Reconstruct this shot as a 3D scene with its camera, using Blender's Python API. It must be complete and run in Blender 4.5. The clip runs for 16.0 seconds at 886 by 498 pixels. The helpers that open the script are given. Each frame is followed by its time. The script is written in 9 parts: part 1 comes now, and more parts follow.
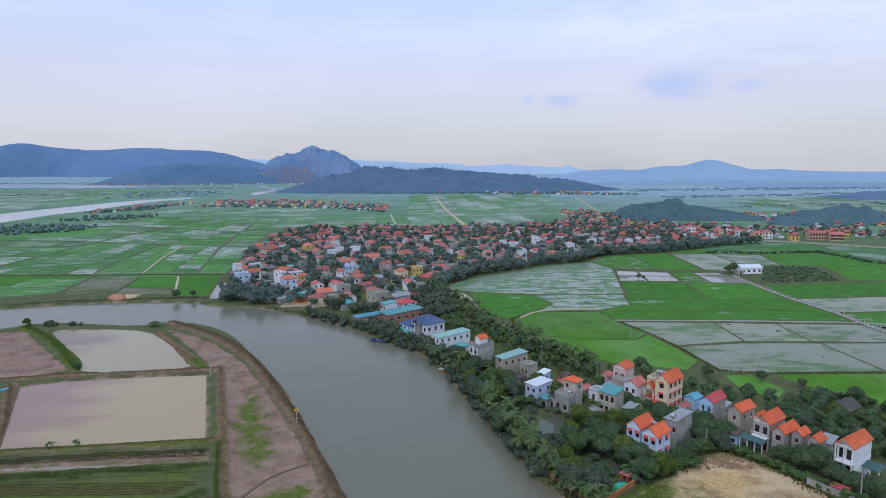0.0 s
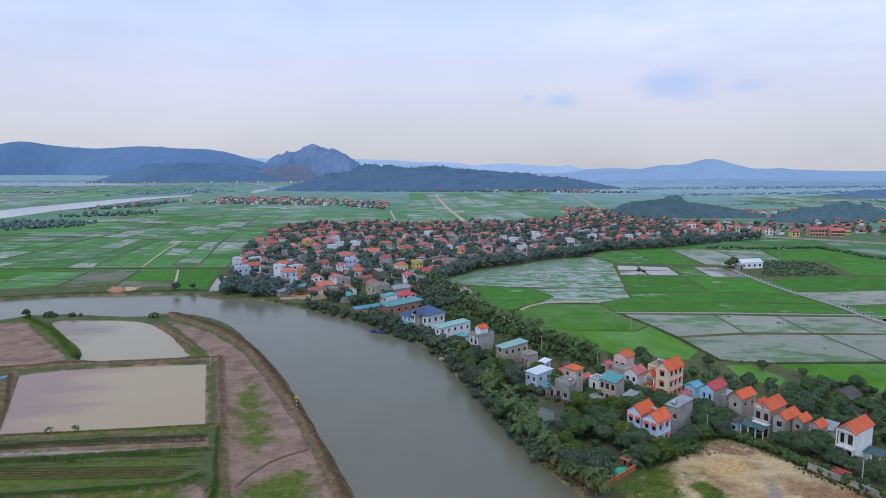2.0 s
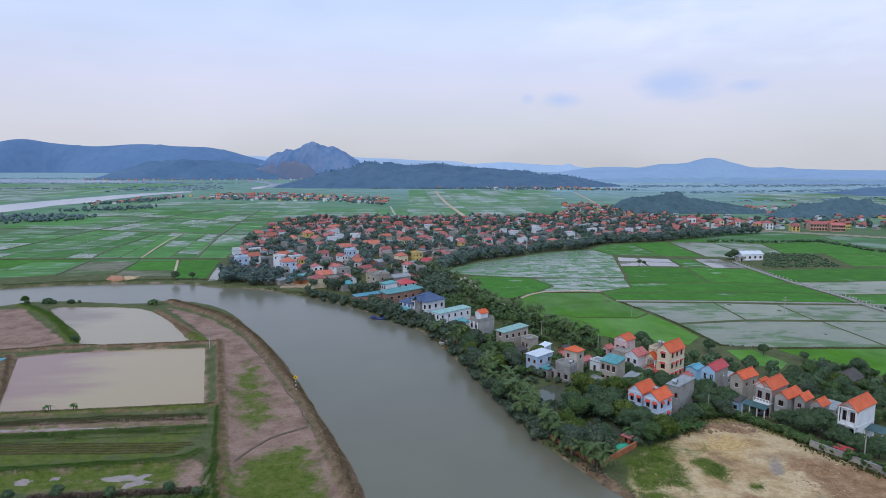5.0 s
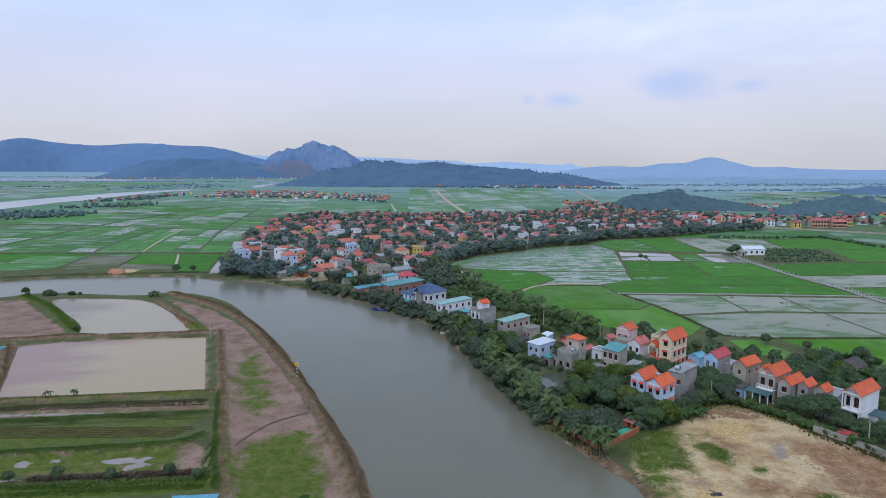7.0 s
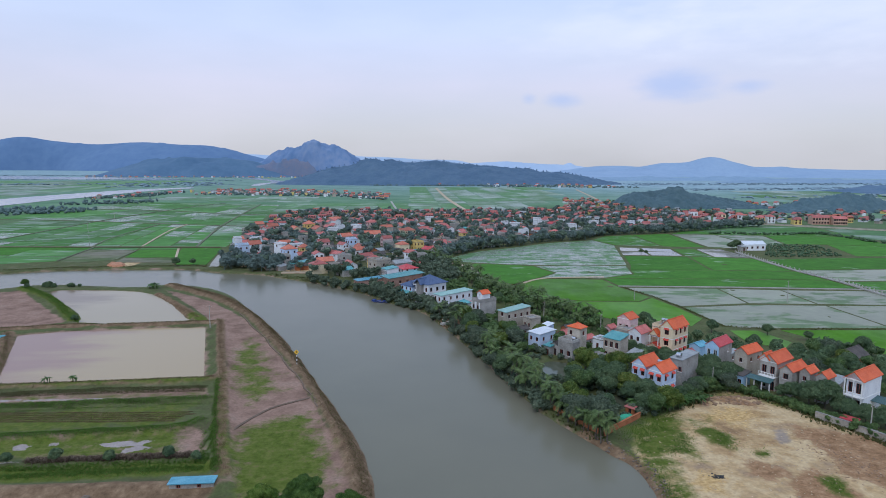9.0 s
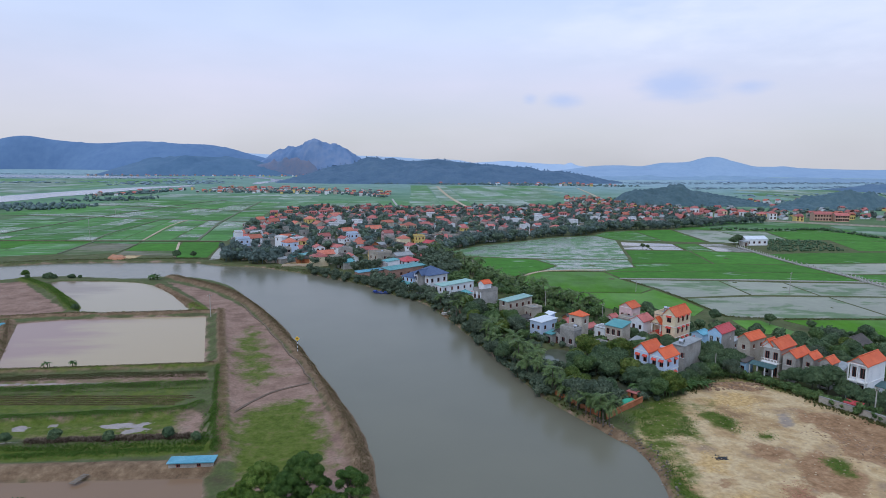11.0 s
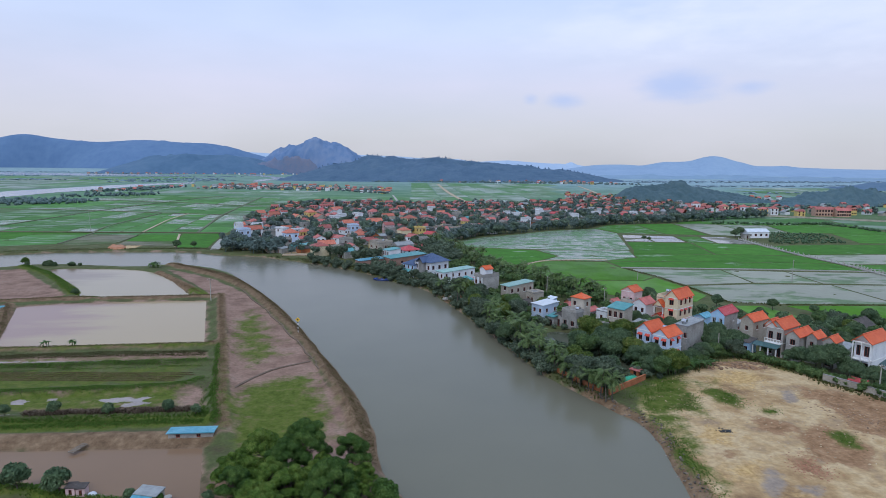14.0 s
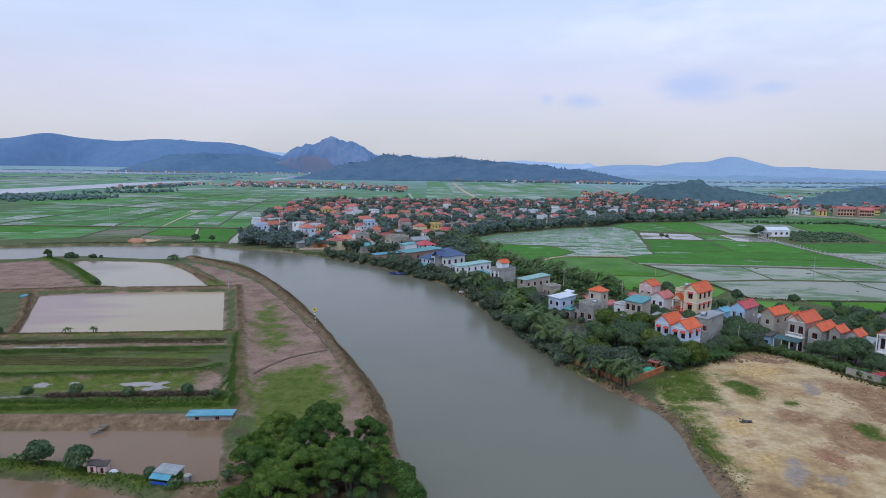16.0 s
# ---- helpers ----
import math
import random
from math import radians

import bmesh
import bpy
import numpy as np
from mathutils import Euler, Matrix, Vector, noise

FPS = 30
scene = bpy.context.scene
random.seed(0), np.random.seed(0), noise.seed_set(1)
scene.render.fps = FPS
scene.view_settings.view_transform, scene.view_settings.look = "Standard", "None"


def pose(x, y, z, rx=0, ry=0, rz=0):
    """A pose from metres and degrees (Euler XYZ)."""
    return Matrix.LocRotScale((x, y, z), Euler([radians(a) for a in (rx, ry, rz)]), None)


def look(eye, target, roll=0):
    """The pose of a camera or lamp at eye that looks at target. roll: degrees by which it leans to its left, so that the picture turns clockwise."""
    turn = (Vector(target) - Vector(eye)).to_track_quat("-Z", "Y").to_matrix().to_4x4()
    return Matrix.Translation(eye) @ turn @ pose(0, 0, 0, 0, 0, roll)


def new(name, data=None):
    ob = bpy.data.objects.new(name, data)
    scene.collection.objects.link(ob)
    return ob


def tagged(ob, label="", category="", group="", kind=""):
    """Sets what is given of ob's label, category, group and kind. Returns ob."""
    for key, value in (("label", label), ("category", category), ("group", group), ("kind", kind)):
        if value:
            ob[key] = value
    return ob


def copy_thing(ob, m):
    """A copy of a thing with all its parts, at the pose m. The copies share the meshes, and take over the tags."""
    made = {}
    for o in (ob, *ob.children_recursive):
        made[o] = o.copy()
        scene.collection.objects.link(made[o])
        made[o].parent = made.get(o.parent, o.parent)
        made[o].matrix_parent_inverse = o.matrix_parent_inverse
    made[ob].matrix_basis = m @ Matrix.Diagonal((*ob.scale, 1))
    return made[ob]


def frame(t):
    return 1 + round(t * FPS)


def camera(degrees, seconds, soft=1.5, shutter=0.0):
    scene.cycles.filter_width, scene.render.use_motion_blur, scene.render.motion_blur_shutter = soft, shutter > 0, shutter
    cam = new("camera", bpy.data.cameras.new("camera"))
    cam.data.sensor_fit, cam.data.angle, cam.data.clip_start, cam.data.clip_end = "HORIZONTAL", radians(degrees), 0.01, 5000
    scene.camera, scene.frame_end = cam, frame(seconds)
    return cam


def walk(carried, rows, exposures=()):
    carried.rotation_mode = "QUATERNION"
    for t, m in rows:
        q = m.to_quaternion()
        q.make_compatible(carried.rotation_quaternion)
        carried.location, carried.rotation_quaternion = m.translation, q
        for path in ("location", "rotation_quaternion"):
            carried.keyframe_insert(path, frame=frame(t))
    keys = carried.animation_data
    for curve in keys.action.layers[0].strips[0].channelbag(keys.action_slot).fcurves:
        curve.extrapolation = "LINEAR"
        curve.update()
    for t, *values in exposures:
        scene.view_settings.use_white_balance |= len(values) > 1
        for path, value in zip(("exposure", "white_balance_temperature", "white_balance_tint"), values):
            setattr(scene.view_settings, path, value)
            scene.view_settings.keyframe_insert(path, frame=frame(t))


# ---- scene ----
cam = camera(72.0, 16.0, soft=0.6)
PATH = [
    (0, (0.695, -0.106, 67.114), (0.81, 1.872, 66.841), -0.2),
    (0.5, (0.667, -0.107, 66.443), (0.782, 1.871, 66.168), -0.2),
    (1, (0.643, -0.069, 65.564), (0.758, 1.908, 65.289), -0.2),
    (1.5, (0.69, -0.116, 64.707), (0.804, 1.862, 64.432), -0.2),
    (2, (0.586, -0.144, 63.804), (0.701, 1.834, 63.529), -0.1),
    (2.5, (0.525, -0.152, 62.94), (0.641, 1.826, 62.665), -0.1),
    (3, (0.555, -0.062, 62.044), (0.671, 1.915, 61.769), -0.1),
    (3.5, (0.478, -0.092, 61.181), (0.594, 1.886, 60.906), -0.0),
    (4, (0.426, -0.127, 60.416), (0.543, 1.85, 60.139), 0.0),
    (6.5, (0.207, -0.091, 56.09), (0.321, 1.886, 55.813), 0.1),
    (7, (0.097, -0.027, 55.294), (0.211, 1.95, 55.017), 0.1),
    (7.5, (0.056, 0.007, 54.467), (0.17, 1.984, 54.19), 0.2),
    (8, (0.034, 0.024, 53.622), (0.147, 2.002, 53.346), 0.2),
    (8.5, (-0.005, 0.047, 52.798), (0.109, 2.025, 52.522), 0.2),
    (9, (-0.024, 0.09, 52.022), (0.09, 2.067, 51.745), 0.2),
    (11.5, (-0.205, 0.301, 47.683), (-0.094, 2.279, 47.406), 0.3),
    (12, (-0.289, 0.295, 46.936), (-0.178, 2.272, 46.658), 0.3),
    (12.5, (-0.364, 0.283, 46.1), (-0.253, 2.261, 45.822), 0.3),
    (13, (-0.377, 0.294, 45.272), (-0.266, 2.272, 44.994), 0.4),
    (13.5, (-0.358, 0.315, 44.419), (-0.247, 2.293, 44.142), 0.4),
    (14, (-0.386, 0.392, 43.55), (-0.276, 2.37, 43.273), 0.4),
    (14.5, (-0.495, 0.363, 42.68), (-0.384, 2.34, 42.404), 0.5),
    (15, (-0.512, 0.411, 41.875), (-0.402, 2.388, 41.598), 0.4),
    (15.5, (-0.529, 0.374, 41.496), (-0.42, 2.352, 41.219), 0.5),
    (15.7, (-0.548, 0.364, 41.41), (-0.443, 2.343, 41.133), 0.5),
    (15.8, (-0.574, 0.351, 41.368), (-0.470, 2.330, 41.091), 0.5),
    (15.9, (-0.664, 0.312, 41.326), (-0.572, 2.291, 41.049), 0.54),
    (16, (-0.872, 0.22, 41.287), (-0.811, 2.2, 41.01), 0.6),
]
walk(cam, [(t, look(eye, target, roll)) for t, eye, target, roll in PATH],
     exposures=[(0, 0.0, 5985, 10), (16, 0.0, 5985, 10)])

# ---- world, sun and exposure ----
SUN_ELEV, SUN_TURN = 52.0, 205.0   # degrees above the horizon, compass turn from +y to +x
world = bpy.data.worlds.new("overcast_sky")
scene.world = world
world.use_nodes = True
wn, wl = world.node_tree.nodes, world.node_tree.links
wn.clear()


def wnode(kind, **props):
    n = wn.new(kind)
    for k, v in props.items():
        setattr(n, k, v)
    return n


w_out, w_bg = wnode("ShaderNodeOutputWorld"), wnode("ShaderNodeBackground")
w_sky = wnode("ShaderNodeTexSky", sky_type="NISHITA", sun_disc=False, sun_elevation=radians(SUN_ELEV),
              sun_rotation=radians(SUN_TURN), air_density=1.0, dust_density=2.0)
w_dim = wnode("ShaderNodeMixRGB", blend_type="MULTIPLY")
w_dim.inputs[0].default_value = 1.0
w_dim.inputs[2].default_value = (0.12, 0.12, 0.12, 1)
wl.new(w_sky.outputs[0], w_dim.inputs[1])
w_co, w_sep = wnode("ShaderNodeTexCoord"), wnode("ShaderNodeSeparateXYZ")
wl.new(w_co.outputs["Generated"], w_sep.inputs[0])
w_ramp = wnode("ShaderNodeValToRGB")          # cloud sheet, from the hazy horizon up
w_ramp.color_ramp.elements[0].position, w_ramp.color_ramp.elements[0].color = 0.0, (0.64, 0.62, 0.63, 1)
w_ramp.color_ramp.elements[1].position, w_ramp.color_ramp.elements[1].color = 0.34, (0.60, 0.74, 1.0, 1)
for pos, col in ((0.05, (0.70, 0.68, 0.71, 1)), (0.12, (0.76, 0.74, 0.86, 1)), (0.20, (0.70, 0.77, 0.97, 1))):
    e = w_ramp.color_ramp.elements.new(pos)
    e.color = col
wl.new(w_sep.outputs[2], w_ramp.inputs[0])
# soft cloud structure, spread out towards the horizon
w_map = wnode("ShaderNodeMapping")
w_map.inputs["Scale"].default_value = (1.0, 1.0, 3.2)
wl.new(w_co.outputs["Generated"], w_map.inputs[0])
w_noise = wnode("ShaderNodeTexNoise")
w_noise.inputs["Scale"].default_value, w_noise.inputs["Detail"].default_value = 2.6, 5.0
w_noise.inputs["Roughness"].default_value = 0.5
wl.new(w_map.outputs[0], w_noise.inputs["Vector"])
w_fac = wnode("ShaderNodeMapRange")
for k, v in (("From Min", 0.35), ("From Max", 0.68), ("To Min", 0.80), ("To Max", 1.0)):
    w_fac.inputs[k].default_value = v
wl.new(w_noise.outputs[0], w_fac.inputs["Value"])
w_mix = wnode("ShaderNodeMixRGB")
wl.new(w_fac.outputs[0], w_mix.inputs[0])
wl.new(w_dim.outputs[0], w_mix.inputs[1])
wl.new(w_ramp.outputs[0], w_mix.inputs[2])
# a few small grey-blue cloud scraps over the hills
w_last = w_mix
w_wob = wnode("ShaderNodeTexNoise")
w_wob.inputs["Scale"].default_value, w_wob.inputs["Detail"].default_value = 14.0, 5.0
wl.new(w_map.outputs[0], w_wob.inputs["Vector"])
SCRAP, PALE = (0.47, 0.58, 0.86, 1), (0.90, 0.91, 1.0, 1)
for (cx, cy, cz), (sx, sz), deep, tint in (((0.60, 0.78, 0.24), (0.34, 0.13), 0.55, PALE), ((0.30, 0.93, 0.19), (0.16, 0.05), 0.4, PALE), ((0.400, 0.908, 0.118), (0.072, 0.030), 0.72, SCRAP), ((0.484, 0.868, 0.112), (0.036, 0.015), 0.55, SCRAP),
                                     ((0.242, 0.964, 0.100), (0.036, 0.016), 0.62, SCRAP), ((0.191, 0.976, 0.102), (0.016, 0.011), 0.5, SCRAP)):
    sub = wnode("ShaderNodeVectorMath", operation="SUBTRACT")
    sub.inputs[1].default_value = (cx, cy, cz)
    wl.new(w_co.outputs["Generated"], sub.inputs[0])
    div = wnode("ShaderNodeVectorMath", operation="MULTIPLY")
    div.inputs[1].default_value = (1 / sx, 1 / (sx * 3), 1 / sz)
    wl.new(sub.outputs[0], div.inputs[0])
    ln = wnode("ShaderNodeVectorMath", operation="LENGTH")
    wl.new(div.outputs[0], ln.inputs[0])
    add = wnode("ShaderNodeMath", operation="ADD")
    wl.new(ln.outputs["Value"], add.inputs[0])
    wl.new(w_wob.outputs[0], add.inputs[1])
    mr = wnode("ShaderNodeMapRange", interpolation_type="SMOOTHSTEP")
    for k, v in (("From Min", 0.55), ("From Max", 1.6), ("To Min", deep), ("To Max", 0.0)):
        mr.inputs[k].default_value = v
    wl.new(add.outputs[0], mr.inputs["Value"])
    mx = wnode("ShaderNodeMixRGB")
    mx.inputs[2].default_value = tint
    wl.new(mr.outputs[0], mx.inputs[0])
    wl.new(w_last.outputs[0], mx.inputs[1])
    w_last = mx
wl.new(w_last.outputs[0], w_bg.inputs["Color"])
w_bg.inputs["Strength"].default_value = 1.0
wl.new(w_bg.outputs[0], w_out.inputs[0])

sun = new("sun", bpy.data.lights.new("sun", "SUN"))
sun.data.energy, sun.data.angle, sun.data.color = 1.0, radians(14), (1.0, 0.96, 0.90)
_sd = Vector((math.sin(radians(SUN_TURN)) * math.cos(radians(SUN_ELEV)), math.cos(radians(SUN_TURN)) * math.cos(radians(SUN_ELEV)), math.sin(radians(SUN_ELEV))))
sun.matrix_basis = look(_sd * 100, (0, 0, 0))

# ---- materials ----


def surface(name, colours, scale=1.0, rough=0.8, bump=0.2, fine=8.0, metal=0.0, spread=0.12, waves=None, coords="world", spec=0.5, through_light=0.0, island=0.0, stretch=None):
    """A worn surface: coarse and fine noise through a colour ramp, per-object variation, relief, and rows if waves is given (axis, per metre, depth)."""
    m = bpy.data.materials.new(name)
    m.use_nodes = True
    nt = m.node_tree
    N, L = nt.nodes, nt.links
    b = N["Principled BSDF"]
    b.inputs["Roughness"].default_value, b.inputs["Metallic"].default_value = rough, metal
    b.inputs["Specular IOR Level"].default_value = spec
    if coords == "world":
        co = N.new("ShaderNodeNewGeometry").outputs["Position"]
    else:
        co = N.new("ShaderNodeTexCoord").outputs["Object"]
    if stretch:
        mp = N.new("ShaderNodeMapping")
        mp.inputs["Scale"].default_value = stretch
        L.new(co, mp.inputs[0])
        nco = mp.outputs[0]
    else:
        nco = co
    n1, n2 = N.new("ShaderNodeTexNoise"), N.new("ShaderNodeTexNoise")
    n1.inputs["Scale"].default_value, n1.inputs["Detail"].default_value = scale, 4
    n2.inputs["Scale"].default_value, n2.inputs["Detail"].default_value = scale * fine, 5
    L.new(nco, n1.inputs["Vector"])
    L.new(nco, n2.inputs["Vector"])
    av = N.new("ShaderNodeMixRGB")
    av.inputs[0].default_value = 0.45
    L.new(n1.outputs[0], av.inputs[1])
    L.new(n2.outputs[0], av.inputs[2])
    rp = N.new("ShaderNodeValToRGB")
    lo, hi = 0.34, 0.66
    els = rp.color_ramp.elements
    els[0].position, els[0].color = lo, (*colours[0], 1)
    els[1].position, els[1].color = hi, (*colours[-1], 1)
    for i, c in enumerate(colours[1:-1]):
        els.new(lo + (hi - lo) * (i + 1) / (len(colours) - 1)).color = (*c, 1)
    L.new(av.outputs[0], rp.inputs[0])
    hs = N.new("ShaderNodeHueSaturation")
    L.new(rp.outputs[0], hs.inputs["Color"])
    oi = N.new("ShaderNodeObjectInfo")
    rnd = oi.outputs["Random"]
    if island:
        rnd = N.new("ShaderNodeNewGeometry").outputs["Random Per Island"]
        spread = island
    mr = N.new("ShaderNodeMapRange")
    mr.inputs["To Min"].default_value, mr.inputs["To Max"].default_value = 1 - spread, 1 + spread
    L.new(rnd, mr.inputs["Value"])
    L.new(mr.outputs[0], hs.inputs["Value"])
    col = hs.outputs[0]
    L.new(col, b.inputs["Base Color"])
    height = n2.outputs[0]
    if waves:
        axis, per, deep = waves
        wv = N.new("ShaderNodeTexWave")
        wv.bands_direction = axis
        wv.inputs["Scale"].default_value = per * 0.314
        wv.inputs["Distortion"].default_value = 0.4
        L.new(co, wv.inputs["Vector"])
        ad = N.new("ShaderNodeMath")
        ad.operation = "MULTIPLY_ADD"
        ad.inputs[1].default_value = deep
        L.new(wv.outputs[0], ad.inputs[0])
        L.new(height, ad.inputs[2])
        height = ad.outputs[0]
    if bump:
        bp = N.new("ShaderNodeBump")
        bp.inputs["Strength"].default_value, bp.inputs["Distance"].default_value = bump, 0.1
        L.new(height, bp.inputs["Height"])
        L.new(bp.outputs[0], b.inputs["Normal"])
    if through_light:
        tr, ms = N.new("ShaderNodeBsdfTranslucent"), N.new("ShaderNodeMixShader")
        L.new(col, tr.inputs[0])
        ms.inputs[0].default_value = through_light
        L.new(b.outputs[0], ms.inputs[1])
        L.new(tr.outputs[0], ms.inputs[2])
        L.new(ms.outputs[0], N["Material Output"].inputs[0])
    return m


def mixed(name, dry, wet, scale, share, rough_dry=0.85, rough_wet=0.12, bump=0.3, stretch=(1, 1, 1), soft=0.08, spread=0.12, spec_dry=0.08, rows=0.0, row_size=0.30, spec_wet=0.42):
    """Two covers in noise-shaped patches, such as seedlings standing in flooded soil. dry and wet are pairs of colours."""
    m = bpy.data.materials.new(name)
    m.use_nodes = True
    N, L = m.node_tree.nodes, m.node_tree.links
    b = N["Principled BSDF"]
    co = N.new("ShaderNodeNewGeometry").outputs["Position"]
    oi = N.new("ShaderNodeObjectInfo")
    off = N.new("ShaderNodeVectorMath")
    off.operation = "MULTIPLY_ADD"
    L.new(oi.outputs["Random"], off.inputs[0])
    off.inputs[1].default_value = (210, 130, 40)
    L.new(co, off.inputs[2])
    mp = N.new("ShaderNodeMapping")
    mp.inputs["Scale"].default_value = stretch
    L.new(off.outputs[0], mp.inputs[0])
    n1, n2 = N.new("ShaderNodeTexNoise"), N.new("ShaderNodeTexNoise")
    for n, s, d in ((n1, scale, 7), (n2, scale * 12, 5)):
        n.inputs["Scale"].default_value, n.inputs["Detail"].default_value = s, d
        n.inputs["Roughness"].default_value = 0.62
        L.new(mp.outputs[0], n.inputs["Vector"])
    fac = N.new("ShaderNodeMapRange")
    fac.interpolation_type = "SMOOTHSTEP"
    fac.inputs["From Min"].default_value, fac.inputs["From Max"].default_value = share - soft, share + soft
    patch = n1.outputs[0]
    if rows:
        # planted rows: thin broken streaks across the plot
        lay, n3, blend = N.new("ShaderNodeMapping"), N.new("ShaderNodeTexNoise"), N.new("ShaderNodeMixRGB")
        lay.inputs["Scale"].default_value = (0.22, 1.0, 1.0)
        L.new(off.outputs[0], lay.inputs[0])
        n3.inputs["Scale"].default_value, n3.inputs["Detail"].default_value, n3.inputs["Roughness"].default_value = row_size, 6, 0.6
        L.new(lay.outputs[0], n3.inputs["Vector"])
        blend.inputs[0].default_value = rows
        L.new(n1.outputs[0], blend.inputs[1])
        L.new(n3.outputs[0], blend.inputs[2])
        patch = blend.outputs[0]
    L.new(patch, fac.inputs["Value"])
    cols = []
    for pair in (dry, wet):
        c = N.new("ShaderNodeMixRGB")
        c.inputs[1].default_value, c.inputs[2].default_value = (*pair[0], 1), (*pair[1], 1)
        L.new(n2.outputs[0], c.inputs[0])
        cols.append(c)
    mx = N.new("ShaderNodeMixRGB")
    L.new(fac.outputs[0], mx.inputs[0])
    L.new(cols[0].outputs[0], mx.inputs[1])
    L.new(cols[1].outputs[0], mx.inputs[2])
    hs, mr = N.new("ShaderNodeHueSaturation"), N.new("ShaderNodeMapRange")
    mr.inputs["To Min"].default_value, mr.inputs["To Max"].default_value = 1 - spread, 1 + spread
    L.new(oi.outputs["Random"], mr.inputs["Value"])
    drift, span, prod = N.new("ShaderNodeTexNoise"), N.new("ShaderNodeMapRange"), N.new("ShaderNodeMath")
    drift.inputs["Scale"].default_value, drift.inputs["Detail"].default_value, drift.inputs["Roughness"].default_value = scale * 2.6, 8, 0.7
    L.new(off.outputs[0], drift.inputs["Vector"])
    span.inputs["From Min"].default_value, span.inputs["From Max"].default_value = 0.3, 0.7
    span.inputs["To Min"].default_value, span.inputs["To Max"].default_value = 0.76, 1.24
    L.new(drift.outputs[0], span.inputs["Value"])
    prod.operation = "MULTIPLY"
    L.new(mr.outputs[0], prod.inputs[0])
    L.new(span.outputs[0], prod.inputs[1])
    L.new(prod.outputs[0], hs.inputs["Value"])
    L.new(mx.outputs[0], hs.inputs["Color"])
    L.new(hs.outputs[0], b.inputs["Base Color"])
    sp = N.new("ShaderNodeMapRange")
    sp.inputs["To Min"].default_value, sp.inputs["To Max"].default_value = spec_dry, spec_wet
    L.new(fac.outputs[0], sp.inputs["Value"])
    L.new(sp.outputs[0], b.inputs["Specular IOR Level"])
    rr = N.new("ShaderNodeMapRange")
    rr.inputs["To Min"].default_value, rr.inputs["To Max"].default_value = rough_dry, rough_wet
    L.new(fac.outputs[0], rr.inputs["Value"])
    L.new(rr.outputs[0], b.inputs["Roughness"])
    inv = N.new("ShaderNodeMath")
    inv.operation = "MULTIPLY_ADD"
    inv.inputs[1].default_value, inv.inputs[2].default_value = -bump, bump
    L.new(fac.outputs[0], inv.inputs[0])
    bp = N.new("ShaderNodeBump")
    bp.inputs["Distance"].default_value = 0.12
    L.new(n2.outputs[0], bp.inputs["Height"])
    L.new(inv.outputs[0], bp.inputs["Strength"])
    L.new(bp.outputs[0], b.inputs["Normal"])
    return m


def water(name, shallow, deep, rough=0.1, ripple=0.08, scale=0.05, spec=0.5):
    m = bpy.data.materials.new(name)
    m.use_nodes = True
    N, L = m.node_tree.nodes, m.node_tree.links
    b = N["Principled BSDF"]
    co = N.new("ShaderNodeNewGeometry").outputs["Position"]
    n1, n2 = N.new("ShaderNodeTexNoise"), N.new("ShaderNodeTexNoise")
    for n, s, d in ((n1, scale, 5), (n2, 1.6, 4)):
        n.inputs["Scale"].default_value, n.inputs["Detail"].default_value = s, d
        L.new(co, n.inputs["Vector"])
    c = N.new("ShaderNodeMixRGB")
    c.inputs[1].default_value, c.inputs[2].default_value = (*shallow, 1), (*deep, 1)
    L.new(n1.outputs[0], c.inputs[0])
    L.new(c.outputs[0], b.inputs["Base Color"])
    b.inputs["Roughness"].default_value, b.inputs["IOR"].default_value = rough, 1.33
    b.inputs["Specular IOR Level"].default_value = spec
    bp = N.new("ShaderNodeBump")
    bp.inputs["Strength"].default_value, bp.inputs["Distance"].default_value = ripple, 0.1
    L.new(n2.outputs[0], bp.inputs["Height"])
    L.new(bp.outputs[0], b.inputs["Normal"])
    return m


M_RIVER = water("river_water", (0.182, 0.168, 0.118), (0.150, 0.142, 0.102), 0.20, 0.10, spec=0.30)
def silted(name, silt, clear, west, east, rough=0.16, ripple=0.03, spec=0.36):
    """Shallow pond water: silt shows through at its west end and clears in ragged drifts towards the east."""
    m = water(name, silt, clear, rough, ripple, spec=spec)
    N, L = m.node_tree.nodes, m.node_tree.links
    mix = next(n for n in N if n.type == "MIX_RGB")
    geo, sep, ramp = N.new("ShaderNodeNewGeometry"), N.new("ShaderNodeSeparateXYZ"), N.new("ShaderNodeMapRange")
    drift, add, lay = N.new("ShaderNodeTexNoise"), N.new("ShaderNodeMath"), N.new("ShaderNodeMapping")
    L.new(geo.outputs["Position"], sep.inputs[0])
    lay.inputs["Scale"].default_value = (0.35, 1.0, 1.0)
    L.new(geo.outputs["Position"], lay.inputs[0])
    drift.inputs["Scale"].default_value, drift.inputs["Detail"].default_value = 0.09, 6
    L.new(lay.outputs[0], drift.inputs["Vector"])
    add.operation = "MULTIPLY_ADD"
    add.inputs[1].default_value = 55.0
    L.new(drift.outputs[0], add.inputs[0])
    L.new(sep.outputs[0], add.inputs[2])
    ramp.interpolation_type = "SMOOTHSTEP"
    ramp.inputs["From Min"].default_value, ramp.inputs["From Max"].default_value = west + 27, east + 27
    L.new(add.outputs[0], ramp.inputs["Value"])
    L.new(ramp.outputs[0], mix.inputs[0])
    return m


